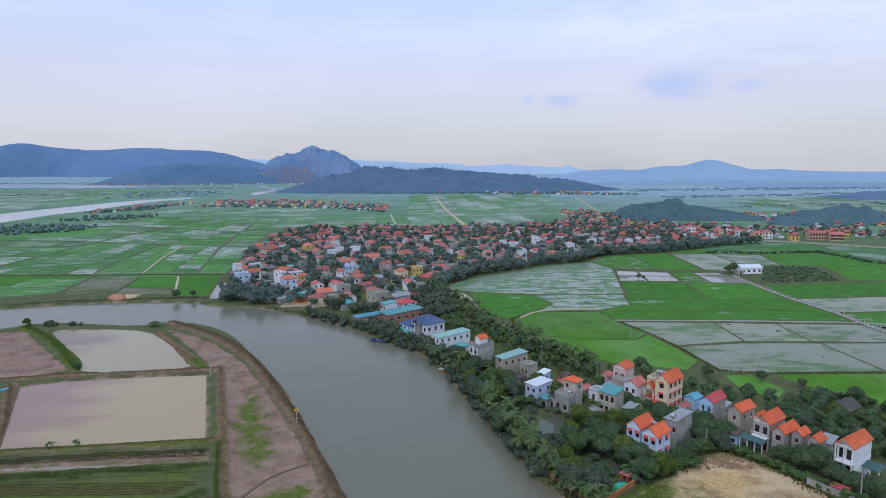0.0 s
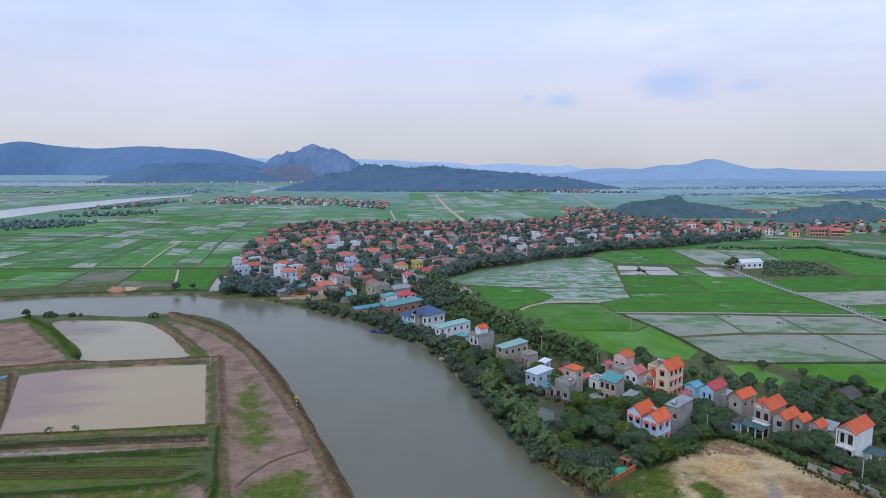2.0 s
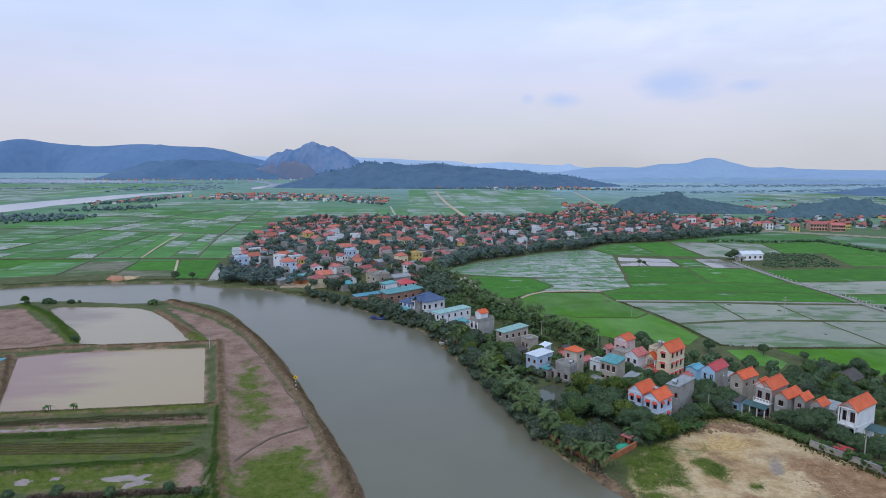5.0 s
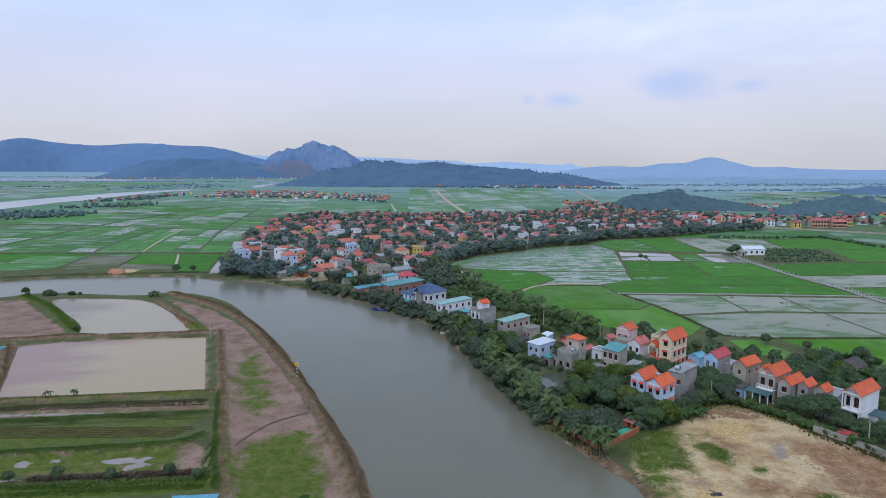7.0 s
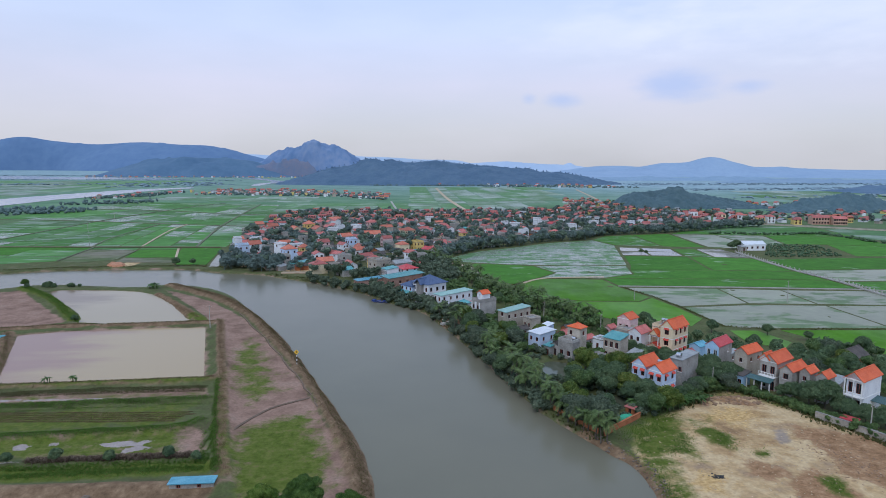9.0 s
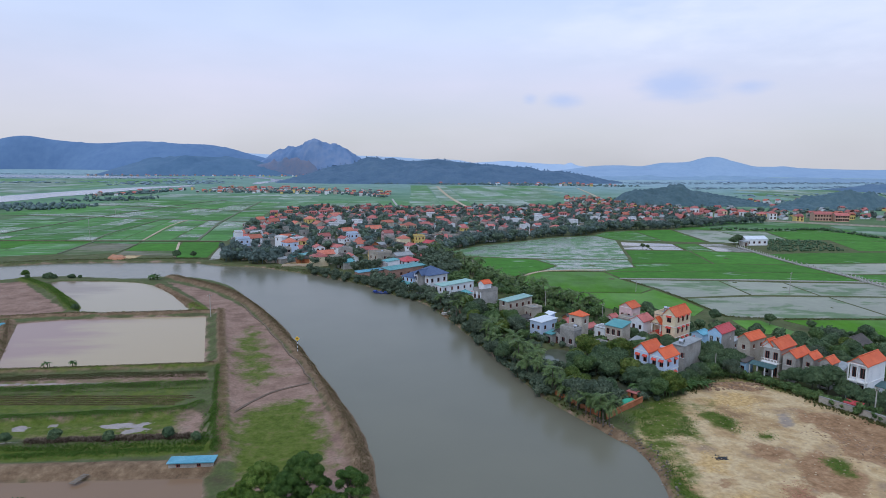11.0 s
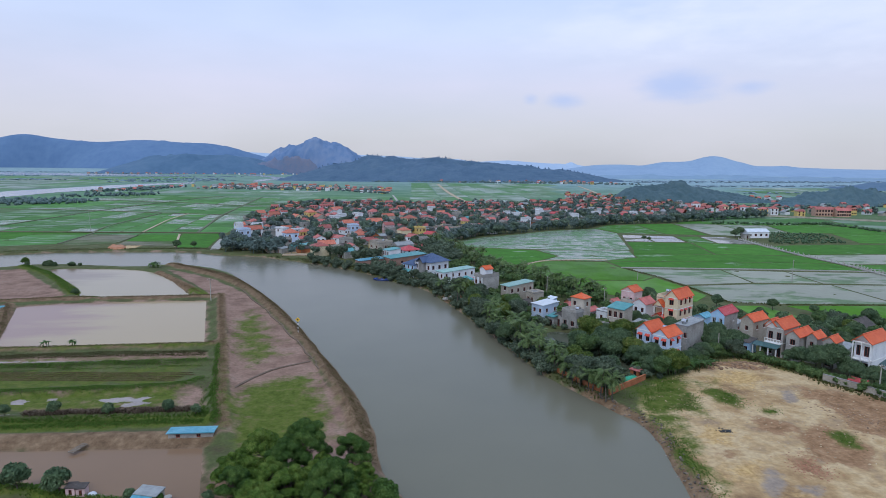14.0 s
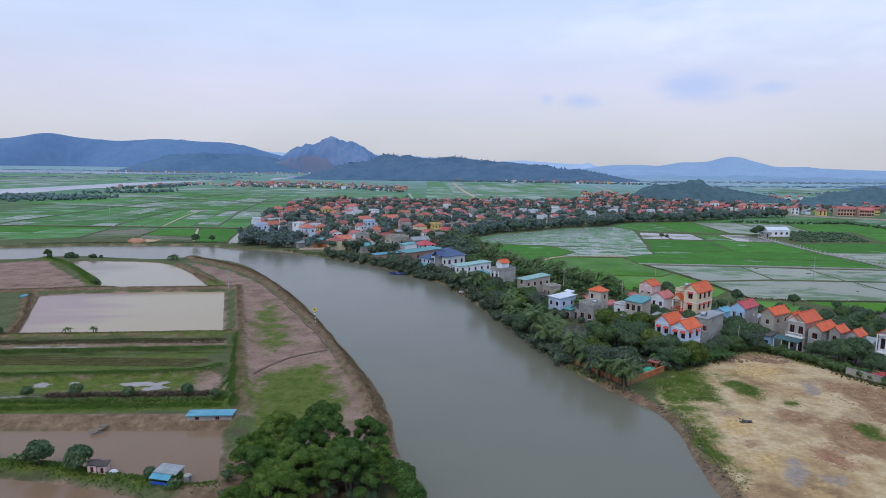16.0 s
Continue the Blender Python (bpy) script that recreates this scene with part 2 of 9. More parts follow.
M_POND_BIG = silted("duck_pond_water", (0.315, 0.195, 0.150), (0.41, 0.305, 0.175), -104, -80, spec=0.2)
M_POND_SMALL = silted("fish_pond_water", (0.23, 0.165, 0.108), (0.365, 0.29, 0.18), -134, -108, spec=0.22)
M_POND = water("muddy_pond_water", (0.46, 0.34, 0.235), (0.30, 0.215, 0.145), 0.16, 0.03, spec=0.36)
M_POND_BROWN = water("brown_pond_water", (0.262, 0.160, 0.094), (0.205, 0.130, 0.078), 0.18, 0.03, spec=0.18)
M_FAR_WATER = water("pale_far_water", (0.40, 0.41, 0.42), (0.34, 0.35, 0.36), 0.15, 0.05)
M_POND_DARK = water("dark_pond_water", (0.10, 0.105, 0.07), (0.075, 0.085, 0.055), 0.06, 0.03)
M_RICE = mixed("young_rice", ((0.048, 0.150, 0.020), (0.082, 0.208, 0.030)), ((0.095, 0.19, 0.06), (0.12, 0.215, 0.075)), 0.05, 0.61, stretch=(1, 0.6, 1), bump=0.5, soft=0.03, rough_wet=0.45, rows=0.45, row_size=0.22)
M_RICE_MID = mixed("rice_in_water", ((0.055, 0.15, 0.024), (0.085, 0.20, 0.036)), ((0.12, 0.18, 0.10), (0.10, 0.17, 0.07)), 0.05, 0.55, rough_wet=0.35, stretch=(1, 0.4, 1), bump=0.4, soft=0.04, rows=0.5)
M_PADDY_WET = mixed("flooded_paddy", ((0.080, 0.150, 0.045), (0.115, 0.185, 0.07)), ((0.188, 0.198, 0.128), (0.158, 0.180, 0.105)), 0.055, 0.465, spec_wet=0.17, rough_dry=0.5, rough_wet=0.28, stretch=(0.7, 1.0, 1), soft=0.035, bump=0.25, spec_dry=0.2, rows=0.3, row_size=0.2)
# Pale pair for farther plots, with a little haze put into the colours.
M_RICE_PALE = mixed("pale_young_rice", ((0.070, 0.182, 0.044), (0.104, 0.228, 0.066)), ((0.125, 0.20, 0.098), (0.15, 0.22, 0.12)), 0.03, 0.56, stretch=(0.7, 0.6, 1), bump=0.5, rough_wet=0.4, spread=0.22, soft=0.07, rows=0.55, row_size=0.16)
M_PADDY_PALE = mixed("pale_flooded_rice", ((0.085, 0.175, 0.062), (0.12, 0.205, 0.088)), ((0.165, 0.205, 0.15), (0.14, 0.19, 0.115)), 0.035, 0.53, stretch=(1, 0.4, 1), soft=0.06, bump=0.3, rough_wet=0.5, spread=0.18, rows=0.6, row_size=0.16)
M_PADDY_GREEN = mixed("flooded_green_paddy", ((0.070, 0.160, 0.048), (0.105, 0.195, 0.075)), ((0.215, 0.235, 0.185), (0.185, 0.215, 0.155)), 0.2, 0.50, stretch=(1.3, 0.8, 1), soft=0.05, bump=0.3, rough_dry=0.6, rough_wet=0.24, spec_dry=0.14, spec_wet=0.3, rows=0.6, row_size=0.3)
M_RICE_LUSH = mixed("dense_young_rice", ((0.058, 0.164, 0.010), (0.090, 0.214, 0.017)), ((0.070, 0.178, 0.013), (0.098, 0.218, 0.021)), 0.03, 0.52, stretch=(1, 0.6, 1), bump=0.5, soft=0.12, rough_wet=0.7)
M_FALLOW = mixed("fallow_brown_plot", ((0.105, 0.115, 0.055), (0.085, 0.14, 0.05)), ((0.175, 0.135, 0.09), (0.13, 0.14, 0.075)), 0.06, 0.5, rough_wet=0.7, stretch=(0.6, 1, 1), bump=0.4, rows=0.4)
# Farthest crops: more haze put into these base colours.
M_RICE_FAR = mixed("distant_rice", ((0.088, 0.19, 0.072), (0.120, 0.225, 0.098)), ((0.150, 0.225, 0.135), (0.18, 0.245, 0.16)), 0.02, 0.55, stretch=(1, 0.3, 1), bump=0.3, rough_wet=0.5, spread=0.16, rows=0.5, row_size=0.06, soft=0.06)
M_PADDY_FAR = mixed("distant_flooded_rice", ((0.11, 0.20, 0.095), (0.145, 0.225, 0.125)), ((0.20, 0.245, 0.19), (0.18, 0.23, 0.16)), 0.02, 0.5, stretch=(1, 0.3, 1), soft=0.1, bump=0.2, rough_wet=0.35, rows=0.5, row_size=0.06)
M_PADDY_BROWN = mixed("flooded_bare_paddy", ((0.20, 0.18, 0.14), (0.14, 0.15, 0.09)), ((0.22, 0.20, 0.17), (0.18, 0.17, 0.14)), 0.03, 0.42, bump=0.2)
M_CONCRETE = surface("pale_concrete", [(0.27, 0.25, 0.22), (0.36, 0.34, 0.30), (0.44, 0.42, 0.38)], 0.25, 0.85, 0.15)
M_DIKE = surface("weedy_field_dike", [(0.090, 0.105, 0.055), (0.13, 0.14, 0.08), (0.15, 0.18, 0.09)], 0.2, 0.95, 0.4)
M_BANK = surface("river_bank_soil", [(0.07, 0.06, 0.035), (0.13, 0.11, 0.06), (0.12, 0.15, 0.05)], 0.3, 0.95, 0.6)


def ground_material():
    """Soil and rough grass by default; mud, lush grass and bare sandy fill where the cover layers say so."""
    m = bpy.data.materials.new("land")
    m.use_nodes = True
    N, L = m.node_tree.nodes, m.node_tree.links
    b = N["Principled BSDF"]
    co = N.new("ShaderNodeNewGeometry").outputs["Position"]

    def noise_at(s, d=5, r=0.6):
        n = N.new("ShaderNodeTexNoise")
        n.inputs["Scale"].default_value, n.inputs["Detail"].default_value, n.inputs["Roughness"].default_value = s, d, r
        L.new(co, n.inputs["Vector"])
        return n.outputs[0]

    def ramp(src, stops):
        r = N.new("ShaderNodeValToRGB")
        e = r.color_ramp.elements
        e[0].position, e[0].color = stops[0][0], (*stops[0][1], 1)
        e[1].position, e[1].color = stops[-1][0], (*stops[-1][1], 1)
        for p, c in stops[1:-1]:
            e.new(p).color = (*c, 1)
        L.new(src, r.inputs[0])
        return r.outputs[0]

    def mix(f, a, c):
        x = N.new("ShaderNodeMixRGB")
        L.new(f, x.inputs[0])
        L.new(a, x.inputs[1])
        L.new(c, x.inputs[2])
        return x.outputs[0]

    def math2(op, a, v):
        x = N.new("ShaderNodeMath")
        x.operation = op
        L.new(a, x.inputs[0])
        if isinstance(v, (int, float)):
            x.inputs[1].default_value = v
        else:
            L.new(v, x.inputs[1])
        return x.outputs[0]

    def patchy(mask, nz, soft=0.18, amount=1.1):
        """A cover's mask with its border broken up by noise."""
        a = math2("ADD", mask, math2("MULTIPLY", math2("SUBTRACT", nz, 0.5), amount))
        r = N.new("ShaderNodeMapRange")
        r.interpolation_type = "SMOOTHSTEP"
        r.inputs["From Min"].default_value, r.inputs["From Max"].default_value = 0.5 - soft, 0.5 + soft
        L.new(a, r.inputs["Value"])
        return r.outputs[0]

    big, mid, fine = noise_at(0.02), noise_at(0.16, 6), noise_at(1.4, 6)
    att = N.new("ShaderNodeAttribute")
    att.attribute_name = "cover"
    sep = N.new("ShaderNodeSeparateColor")
    L.new(att.outputs["Color"], sep.inputs[0])
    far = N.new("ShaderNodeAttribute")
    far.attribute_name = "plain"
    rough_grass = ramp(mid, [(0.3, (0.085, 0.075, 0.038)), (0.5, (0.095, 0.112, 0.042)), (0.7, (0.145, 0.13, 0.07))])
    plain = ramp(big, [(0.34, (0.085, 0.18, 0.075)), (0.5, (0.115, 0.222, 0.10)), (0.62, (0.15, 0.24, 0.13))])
    # far off, blue-grey haze is mixed into the ground colour itself
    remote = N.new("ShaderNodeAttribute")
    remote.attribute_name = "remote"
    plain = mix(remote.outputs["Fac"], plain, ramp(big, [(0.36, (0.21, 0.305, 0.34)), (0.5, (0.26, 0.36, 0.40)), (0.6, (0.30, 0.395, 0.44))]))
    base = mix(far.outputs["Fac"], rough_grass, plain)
    mud = ramp(mid, [(0.3, (0.16, 0.098, 0.070)), (0.46, (0.25, 0.156, 0.114)), (0.6, (0.312, 0.202, 0.150)), (0.74, (0.255, 0.188, 0.140))])
    lush = ramp(noise_at(0.5, 7, 0.7), [(0.3, (0.060, 0.080, 0.012)), (0.45, (0.086, 0.116, 0.016)), (0.58, (0.120, 0.138, 0.028)), (0.72, (0.172, 0.135, 0.060))])
    sand_mix = math2("ADD", math2("MULTIPLY", noise_at(0.05, 4), 0.72), math2("MULTIPLY", noise_at(0.2, 7, 0.58), 0.28))
    sand = ramp(sand_mix, [(0.34, (0.25, 0.155, 0.08)), (0.41, (0.38, 0.245, 0.12)), (0.46, (0.47, 0.325, 0.165)), (0.52, (0.55, 0.405, 0.23)), (0.57, (0.46, 0.315, 0.16)), (0.64, (0.33, 0.23, 0.14))])
    base = mix(patchy(sep.outputs[0], mid), base, mud)
    stain = N.new("ShaderNodeAttribute")
    stain.attribute_name = "stain"
    spots = N.new("ShaderNodeSeparateColor")
    L.new(stain.outputs["Color"], spots.inputs[0])
    rag = noise_at(0.45, 8, 0.7)
    ochre = ramp(fine, [(0.3, (0.43, 0.265, 0.10)), (0.6, (0.56, 0.375, 0.165))])
    brown = ramp(rag, [(0.35, (0.19, 0.105, 0.052)), (0.5, (0.30, 0.172, 0.088)), (0.66, (0.41, 0.26, 0.145))])
    silt = ramp(mid, [(0.35, (0.255, 0.195, 0.145)), (0.65, (0.33, 0.26, 0.20))])
    sand = mix(patchy(spots.outputs[1], rag, 0.3, 2.0), sand, ochre)
    sand = mix(patchy(spots.outputs[2], rag, 0.2, 2.0), sand, brown)
    pool = patchy(spots.outputs[0], rag, 0.28, 1.8)
    sand = mix(pool, sand, silt)
    base = mix(patchy(sep.outputs[2], mid), base, sand)
    earth = ramp(rag, [(0.32, (0.118, 0.076, 0.044)), (0.5, (0.188, 0.122, 0.072)), (0.68, (0.275, 0.19, 0.116))])
    base = mix(patchy(stain.outputs["Alpha"], mid, 0.2, 0.9), base, earth)
    base = mix(patchy(sep.outputs[1], noise_at(0.28, 8, 0.68), 0.26, 1.7), base, lush)
    wet_at = N.new("ShaderNodeAttribute")
    wet_at.attribute_name = "puddle"
    wet = patchy(wet_at.outputs["Fac"], noise_at(0.55, 7, 0.62), 0.06, 1.3)
    base = mix(wet, base, ramp(mid, [(0.3, (0.27, 0.205, 0.165)), (0.7, (0.33, 0.26, 0.215))]))
    grain = N.new("ShaderNodeMixRGB")
    grain.blend_type = "OVERLAY"
    grain.inputs[0].default_value = 0.45
    L.new(base, grain.inputs[1])
    L.new(fine, grain.inputs[2])
    L.new(grain.outputs[0], b.inputs["Base Color"])
    for slot, dull, sheen in (("Roughness", 0.9, 0.7), ("Specular IOR Level", 0.12, 0.22)):
        r = N.new("ShaderNodeMapRange")
        r.inputs["To Min"].default_value, r.inputs["To Max"].default_value = dull, sheen
        L.new(pool, r.inputs["Value"])
        flood = N.new("ShaderNodeMixRGB")
        flood.inputs[2].default_value = (*[0.12 if slot == "Roughness" else 0.4] * 3, 1)
        L.new(wet, flood.inputs[0])
        L.new(r.outputs[0], flood.inputs[1])
        L.new(flood.outputs[0], b.inputs[slot])
    bp = N.new("ShaderNodeBump")
    bp.inputs["Distance"].default_value = 0.2
    calm = N.new("ShaderNodeMapRange")
    calm.inputs["To Min"].default_value, calm.inputs["To Max"].default_value = 0.6, 0.03
    L.new(wet, calm.inputs["Value"])
    L.new(calm.outputs[0], bp.inputs["Strength"])
    L.new(fine, bp.inputs["Height"])
    L.new(bp.outputs[0], b.inputs["Normal"])
    return m


M_LAND = ground_material()
# Hills and mountains: distance haze is put into these blue base colours.
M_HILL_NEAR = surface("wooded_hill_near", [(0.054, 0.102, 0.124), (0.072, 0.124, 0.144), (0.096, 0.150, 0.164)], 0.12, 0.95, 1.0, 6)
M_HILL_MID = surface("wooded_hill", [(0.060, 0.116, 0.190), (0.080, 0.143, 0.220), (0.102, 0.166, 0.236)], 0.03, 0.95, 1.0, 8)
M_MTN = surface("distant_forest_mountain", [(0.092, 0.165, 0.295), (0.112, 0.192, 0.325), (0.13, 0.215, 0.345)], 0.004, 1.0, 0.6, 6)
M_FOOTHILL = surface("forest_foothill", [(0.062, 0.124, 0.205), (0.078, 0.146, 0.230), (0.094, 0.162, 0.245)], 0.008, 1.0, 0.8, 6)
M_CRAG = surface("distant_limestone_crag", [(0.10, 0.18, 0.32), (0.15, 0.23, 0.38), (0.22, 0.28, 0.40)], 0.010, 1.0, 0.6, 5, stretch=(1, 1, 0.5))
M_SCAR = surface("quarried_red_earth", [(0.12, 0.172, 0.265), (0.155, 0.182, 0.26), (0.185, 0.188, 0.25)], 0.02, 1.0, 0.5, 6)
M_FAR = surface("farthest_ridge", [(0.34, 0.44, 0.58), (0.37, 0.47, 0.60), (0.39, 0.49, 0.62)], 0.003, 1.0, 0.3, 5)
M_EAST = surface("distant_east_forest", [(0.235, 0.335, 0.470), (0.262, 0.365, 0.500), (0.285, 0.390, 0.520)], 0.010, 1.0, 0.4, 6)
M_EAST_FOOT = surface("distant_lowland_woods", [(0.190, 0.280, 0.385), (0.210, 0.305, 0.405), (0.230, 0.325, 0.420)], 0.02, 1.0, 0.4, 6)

# ---- land, river and ponds ----


def smooth_line(pts, n=5, closed=False):
    """Points along a Catmull-Rom curve through pts."""
    p = [Vector((*q, 0)) for q in pts]
    out = []
    count = len(p) if closed else len(p) - 1
    for i in range(count):
        a, b_, c, d = (p[(i + k - 1) % len(p)] if closed else p[min(max(i + k - 1, 0), len(p) - 1)] for k in range(4))
        for j in range(n):
            s = j / n
            v = 0.5 * (2 * b_ + (c - a) * s + (2 * a - 5 * b_ + 4 * c - d) * s * s + (3 * b_ - a - 3 * c + d) * s ** 3)
            out.append((v.x, v.y))
    if not closed:
        out.append(pts[-1])
    return out


def poly_distance(X, Y, poly, closed=True):
    """Distance from the points to an outline; for a closed one it is negative inside."""
    P = np.asarray(poly, float)
    Q = np.roll(P, -1, 0)
    if not closed:
        P, Q = P[:-1], Q[:-1]
    best = np.full(X.shape, 1e9)
    inside = np.zeros(X.shape, bool)
    for (ax, ay), (bx, by) in zip(P, Q):
        dx, dy = bx - ax, by - ay
        s = np.clip(((X - ax) * dx + (Y - ay) * dy) / (dx * dx + dy * dy + 1e-9), 0, 1)
        best = np.minimum(best, (X - ax - s * dx) ** 2 + (Y - ay - s * dy) ** 2)
        if closed and abs(by - ay) > 1e-9:
            inside ^= ((ay > Y) != (by > Y)) & (X < (bx - ax) * (Y - ay) / (by - ay) + ax)
    d = np.sqrt(best)
    return np.where(inside, -d, d) if closed else d


EAST_BANK = smooth_line([(36, -120), (37, 30), (37.8, 72.5), (38.5, 78), (39, 84), (40.3, 94), (39.5, 100), (37, 105), (33.6, 111.7), (30.8, 118), (28, 126), (25, 139),
                         (21, 156), (17, 172), (12.5, 190), (4, 216), (-7.5, 229.5), (-19, 247.5), (-36, 265), (-48, 275), (-60, 283.5), (-70, 291), (-82, 295), (-94, 298.5), (-112, 307.5),
                         (-147, 308), (-174, 306), (-196, 299), (-260, 285), (-340, 262)], 4)
WEST_BANK = smooth_line([(-340, 222), (-260, 236), (-200, 252), (-170, 259), (-163, 266), (-152, 267), (-142, 266), (-123, 262), (-111, 261), (-107, 265), (-92, 263),
                         (-74, 248), (-59, 223), (-44, 195), (-32, 168), (-22, 142.5), (-15, 125), (-9.4, 109), (-6.5, 98), (-4.9, 87), (-3, 80), (-0.8, 75), (4, 50), (8, 20), (10, -120)], 4)
RIVER = EAST_BANK + WEST_BANK
FAR_RIVER = [(-800, 560), (-640, 770), (-574, 894), (-573, 959), (-565, 1019), (-555, 1087), (-544, 1166), (-523, 1237), (-490, 1294), (-460, 1350),
             (-440, 1268), (-462, 1230), (-478, 1142), (-482, 1037), (-479, 937), (-492, 886), (-487, 813), (-487, 759), (-540, 660), (-690, 500)]
UPPER_RIVER = [(-564, 2110), (-535, 2227), (-421, 1930), (-310, 1698), (-312, 1592), (-348, 1597), (-342, 1418), (-358, 1420), (-385, 1569), (-367, 1669), (-408, 1835), (-487, 1990)]
NORTH_RIVER = [(-3600, 2500), (-1900, 2440), (-1526, 2395), (-1390, 2372), (-1196, 2275), (-1046, 2250), (-893, 2165), (-712, 2025), (-693, 1972), (-801, 1941), (-911, 1957), (-1014, 1927), (-1141, 1946), (-1252, 1963), (-1700, 1990), (-3600, 2020)]
POND_SMALL = smooth_line([(-146, 255), (-132, 256), (-112, 252.5), (-96, 239), (-77, 210), (-74, 203), (-90, 199), (-106, 199.5), (-114, 213), (-138, 242)], 4, True)
POND_BIG = [(-98, 144.3), (-119.5, 188), (-108, 192), (-87, 194.5), (-65, 195), (-50, 147.3), (-65, 146), (-86, 144.8)]
POND_NEAR = [(-140, 91.8), (-32.2, 91.8), (-27.4, 76), (-30.5, 75.4), (-33, 76.2), (-41.4, 78.4), (-52.4, 81.6), (-60, 82.4), (-140, 84.5)]
POND_NEAREST = [(-130, 79.2), (-56.8, 77.6), (-49.4, 76.2), (-42, 74.4), (-36, 72.3), (-33, 66), (-33, 40), (-130, 40)]
POND_GARDEN = smooth_line([(33, 142), (36, 155), (42, 154), (41.5, 147), (37.5, 141)], 4, True)
POND_BACK = smooth_line([(38, 126.5), (47, 131), (49, 126), (41, 121)], 4, True)
POND_CANAL = smooth_line([(20, 322), (31, 314.5), (34, 290), (38, 264), (45, 238), (41.5, 236), (35, 262), (30, 290), (25, 308), (15, 318)], 3, True)
SAND_LOT = smooth_line([(39, 60), (39.2, 70), (39.8, 82), (41.4, 93), (40.4, 100), (42, 106), (47, 114), (59, 122.5), (68, 129), (76, 131), (83, 121), (88, 110), (97, 100), (110, 80), (100, 40), (50, 40)], 3, True)
MUD_SPIT = [(-101, 254), (-92, 247), (-74, 230.5), (-56, 205), (-42.5, 179), (-33, 158.5), (-23.5, 137.5), (-19, 124), (-13.5, 110), (-9.5, 96), (-8, 84), (-24, 84),
            (-29, 97), (-34.5, 113), (-46, 150), (-58.5, 190), (-66, 202), (-80, 224), (-96, 247)]
MUD_FIELD = [(-190, 232), (-170, 246), (-158, 254.5), (-138, 231), (-112.5, 202), (-128, 192), (-165, 185)]


def spaced(fine_lo, fine_hi, step, lo, hi, grow):
    a = list(np.arange(fine_lo, fine_hi + 1e-6, step))
    s = step
    while a[-1] < hi:
        s *= grow
        a.append(min(a[-1] + s, hi))
    s, front = step, []
    x = fine_lo
    while x > lo:
        s *= grow
        x = max(x - s, lo)
        front.append(x)
    return np.array(front[::-1] + a)


def bumps(X, Y, seed, size):
    """Cheap smooth unevenness from a few crossed waves."""
    r = np.random.RandomState(seed)
    out = np.zeros(X.shape)
    for k in range(6):
        a, f, p = r.uniform(0, 6.283), (1 + 0.6 * k) / size, r.uniform(0, 6.283)
        out += np.sin((X * math.cos(a) + Y * math.sin(a)) * f + p + 1.7 * np.sin((Y * math.cos(a) - X * math.sin(a)) * f * 0.6)) / (1 + 0.5 * k)
    return out / 3


# dikes: line, half width, height
DIKES = [
    ([(-101, 262), (-92, 254), (-73, 236), (-53, 208), (-40, 181), (-30, 160), (-21, 139), (-15.5, 123), (-11, 109), (-7.5, 96), (-6, 86)], 2.6, 1.1),
    ([(-62, 200), (-53, 170), (-44.5, 143), (-36, 113), (-31, 98)], 2.2, 1.0),
    ([(-62, 199.5), (-88, 197), (-112, 196), (-160, 186)], 1.6, 0.8),
    ([(-100, 243.5), (-84, 222), (-70, 203)], 3.0, 1.0),
    ([(-160, 259), (-136, 236), (-110, 203), (-100, 197)], 2.8, 0.9),
    ([(-47, 145), (-66, 143.5), (-98, 141.5), (-150, 138)], 2.2, 0.9),
]
DIKES += [
    ([(-44, 132.5), (-66, 131), (-140, 126)], 1.6, 0.7),
    ([(-42, 121), (-48, 116.8), (-82, 114), (-140, 110)], 1.8, 0.7),
    ([(-33, 104.5), (-72, 102.6), (-140, 99)], 2.0, 0.5),
    ([(-31, 95), (-68, 94.6), (-140, 97)], 2.0, 0.9),
    ([(-27, 74), (-36, 74.3), (-42, 76.3), (-50, 78.6), (-58.5, 80), (-140, 82)], 2.1, 0.7),
    ([(-122, 188), (-106, 160), (-98, 142)], 2.2, 0.8),
]


def land_height(X, Y):
    h = 0.12 * bumps(X, Y, 3, 6.0)
    near = (np.abs(X) < 420) & (Y < 480)
    for line, half, high in DIKES:
        d = poly_distance(X, Y, smooth_line(line, 4), False)
        d = d + 0.35 * bumps(X, Y, 11, 2.2)
        h = np.maximum(h, high * np.clip(1.25 - (d / half) ** 2, 0, 1) + 0.1 * bumps(X, Y, 5, 1.5))
    rag = 0.9 * bumps(X, Y, 7, 3.0)
    for poly, level, slope, ragged in ((RIVER, -2.6, 0.75, 0.4), (POND_SMALL, -1.2, 0.8, 0.5), (POND_BIG, -1.2, 0.5, 0.12), (POND_NEAR, -1.2, 0.5, 0.12), (POND_NEAREST, -1.2, 0.5, 0.12),
                                       (POND_GARDEN, -1.4, 0.9, 0.2), (POND_BACK, -1.4, 0.9, 0.2), (POND_CANAL, -1.4, 0.8, 0.2)):
        d = poly_distance(X, Y, poly) + rag * ragged
        water_level = -1.0 if poly is RIVER else (-0.35 if level > -2 else -0.6)
        h = np.minimum(h, np.maximum(water_level + 0.15 + d * slope, level))
    return h


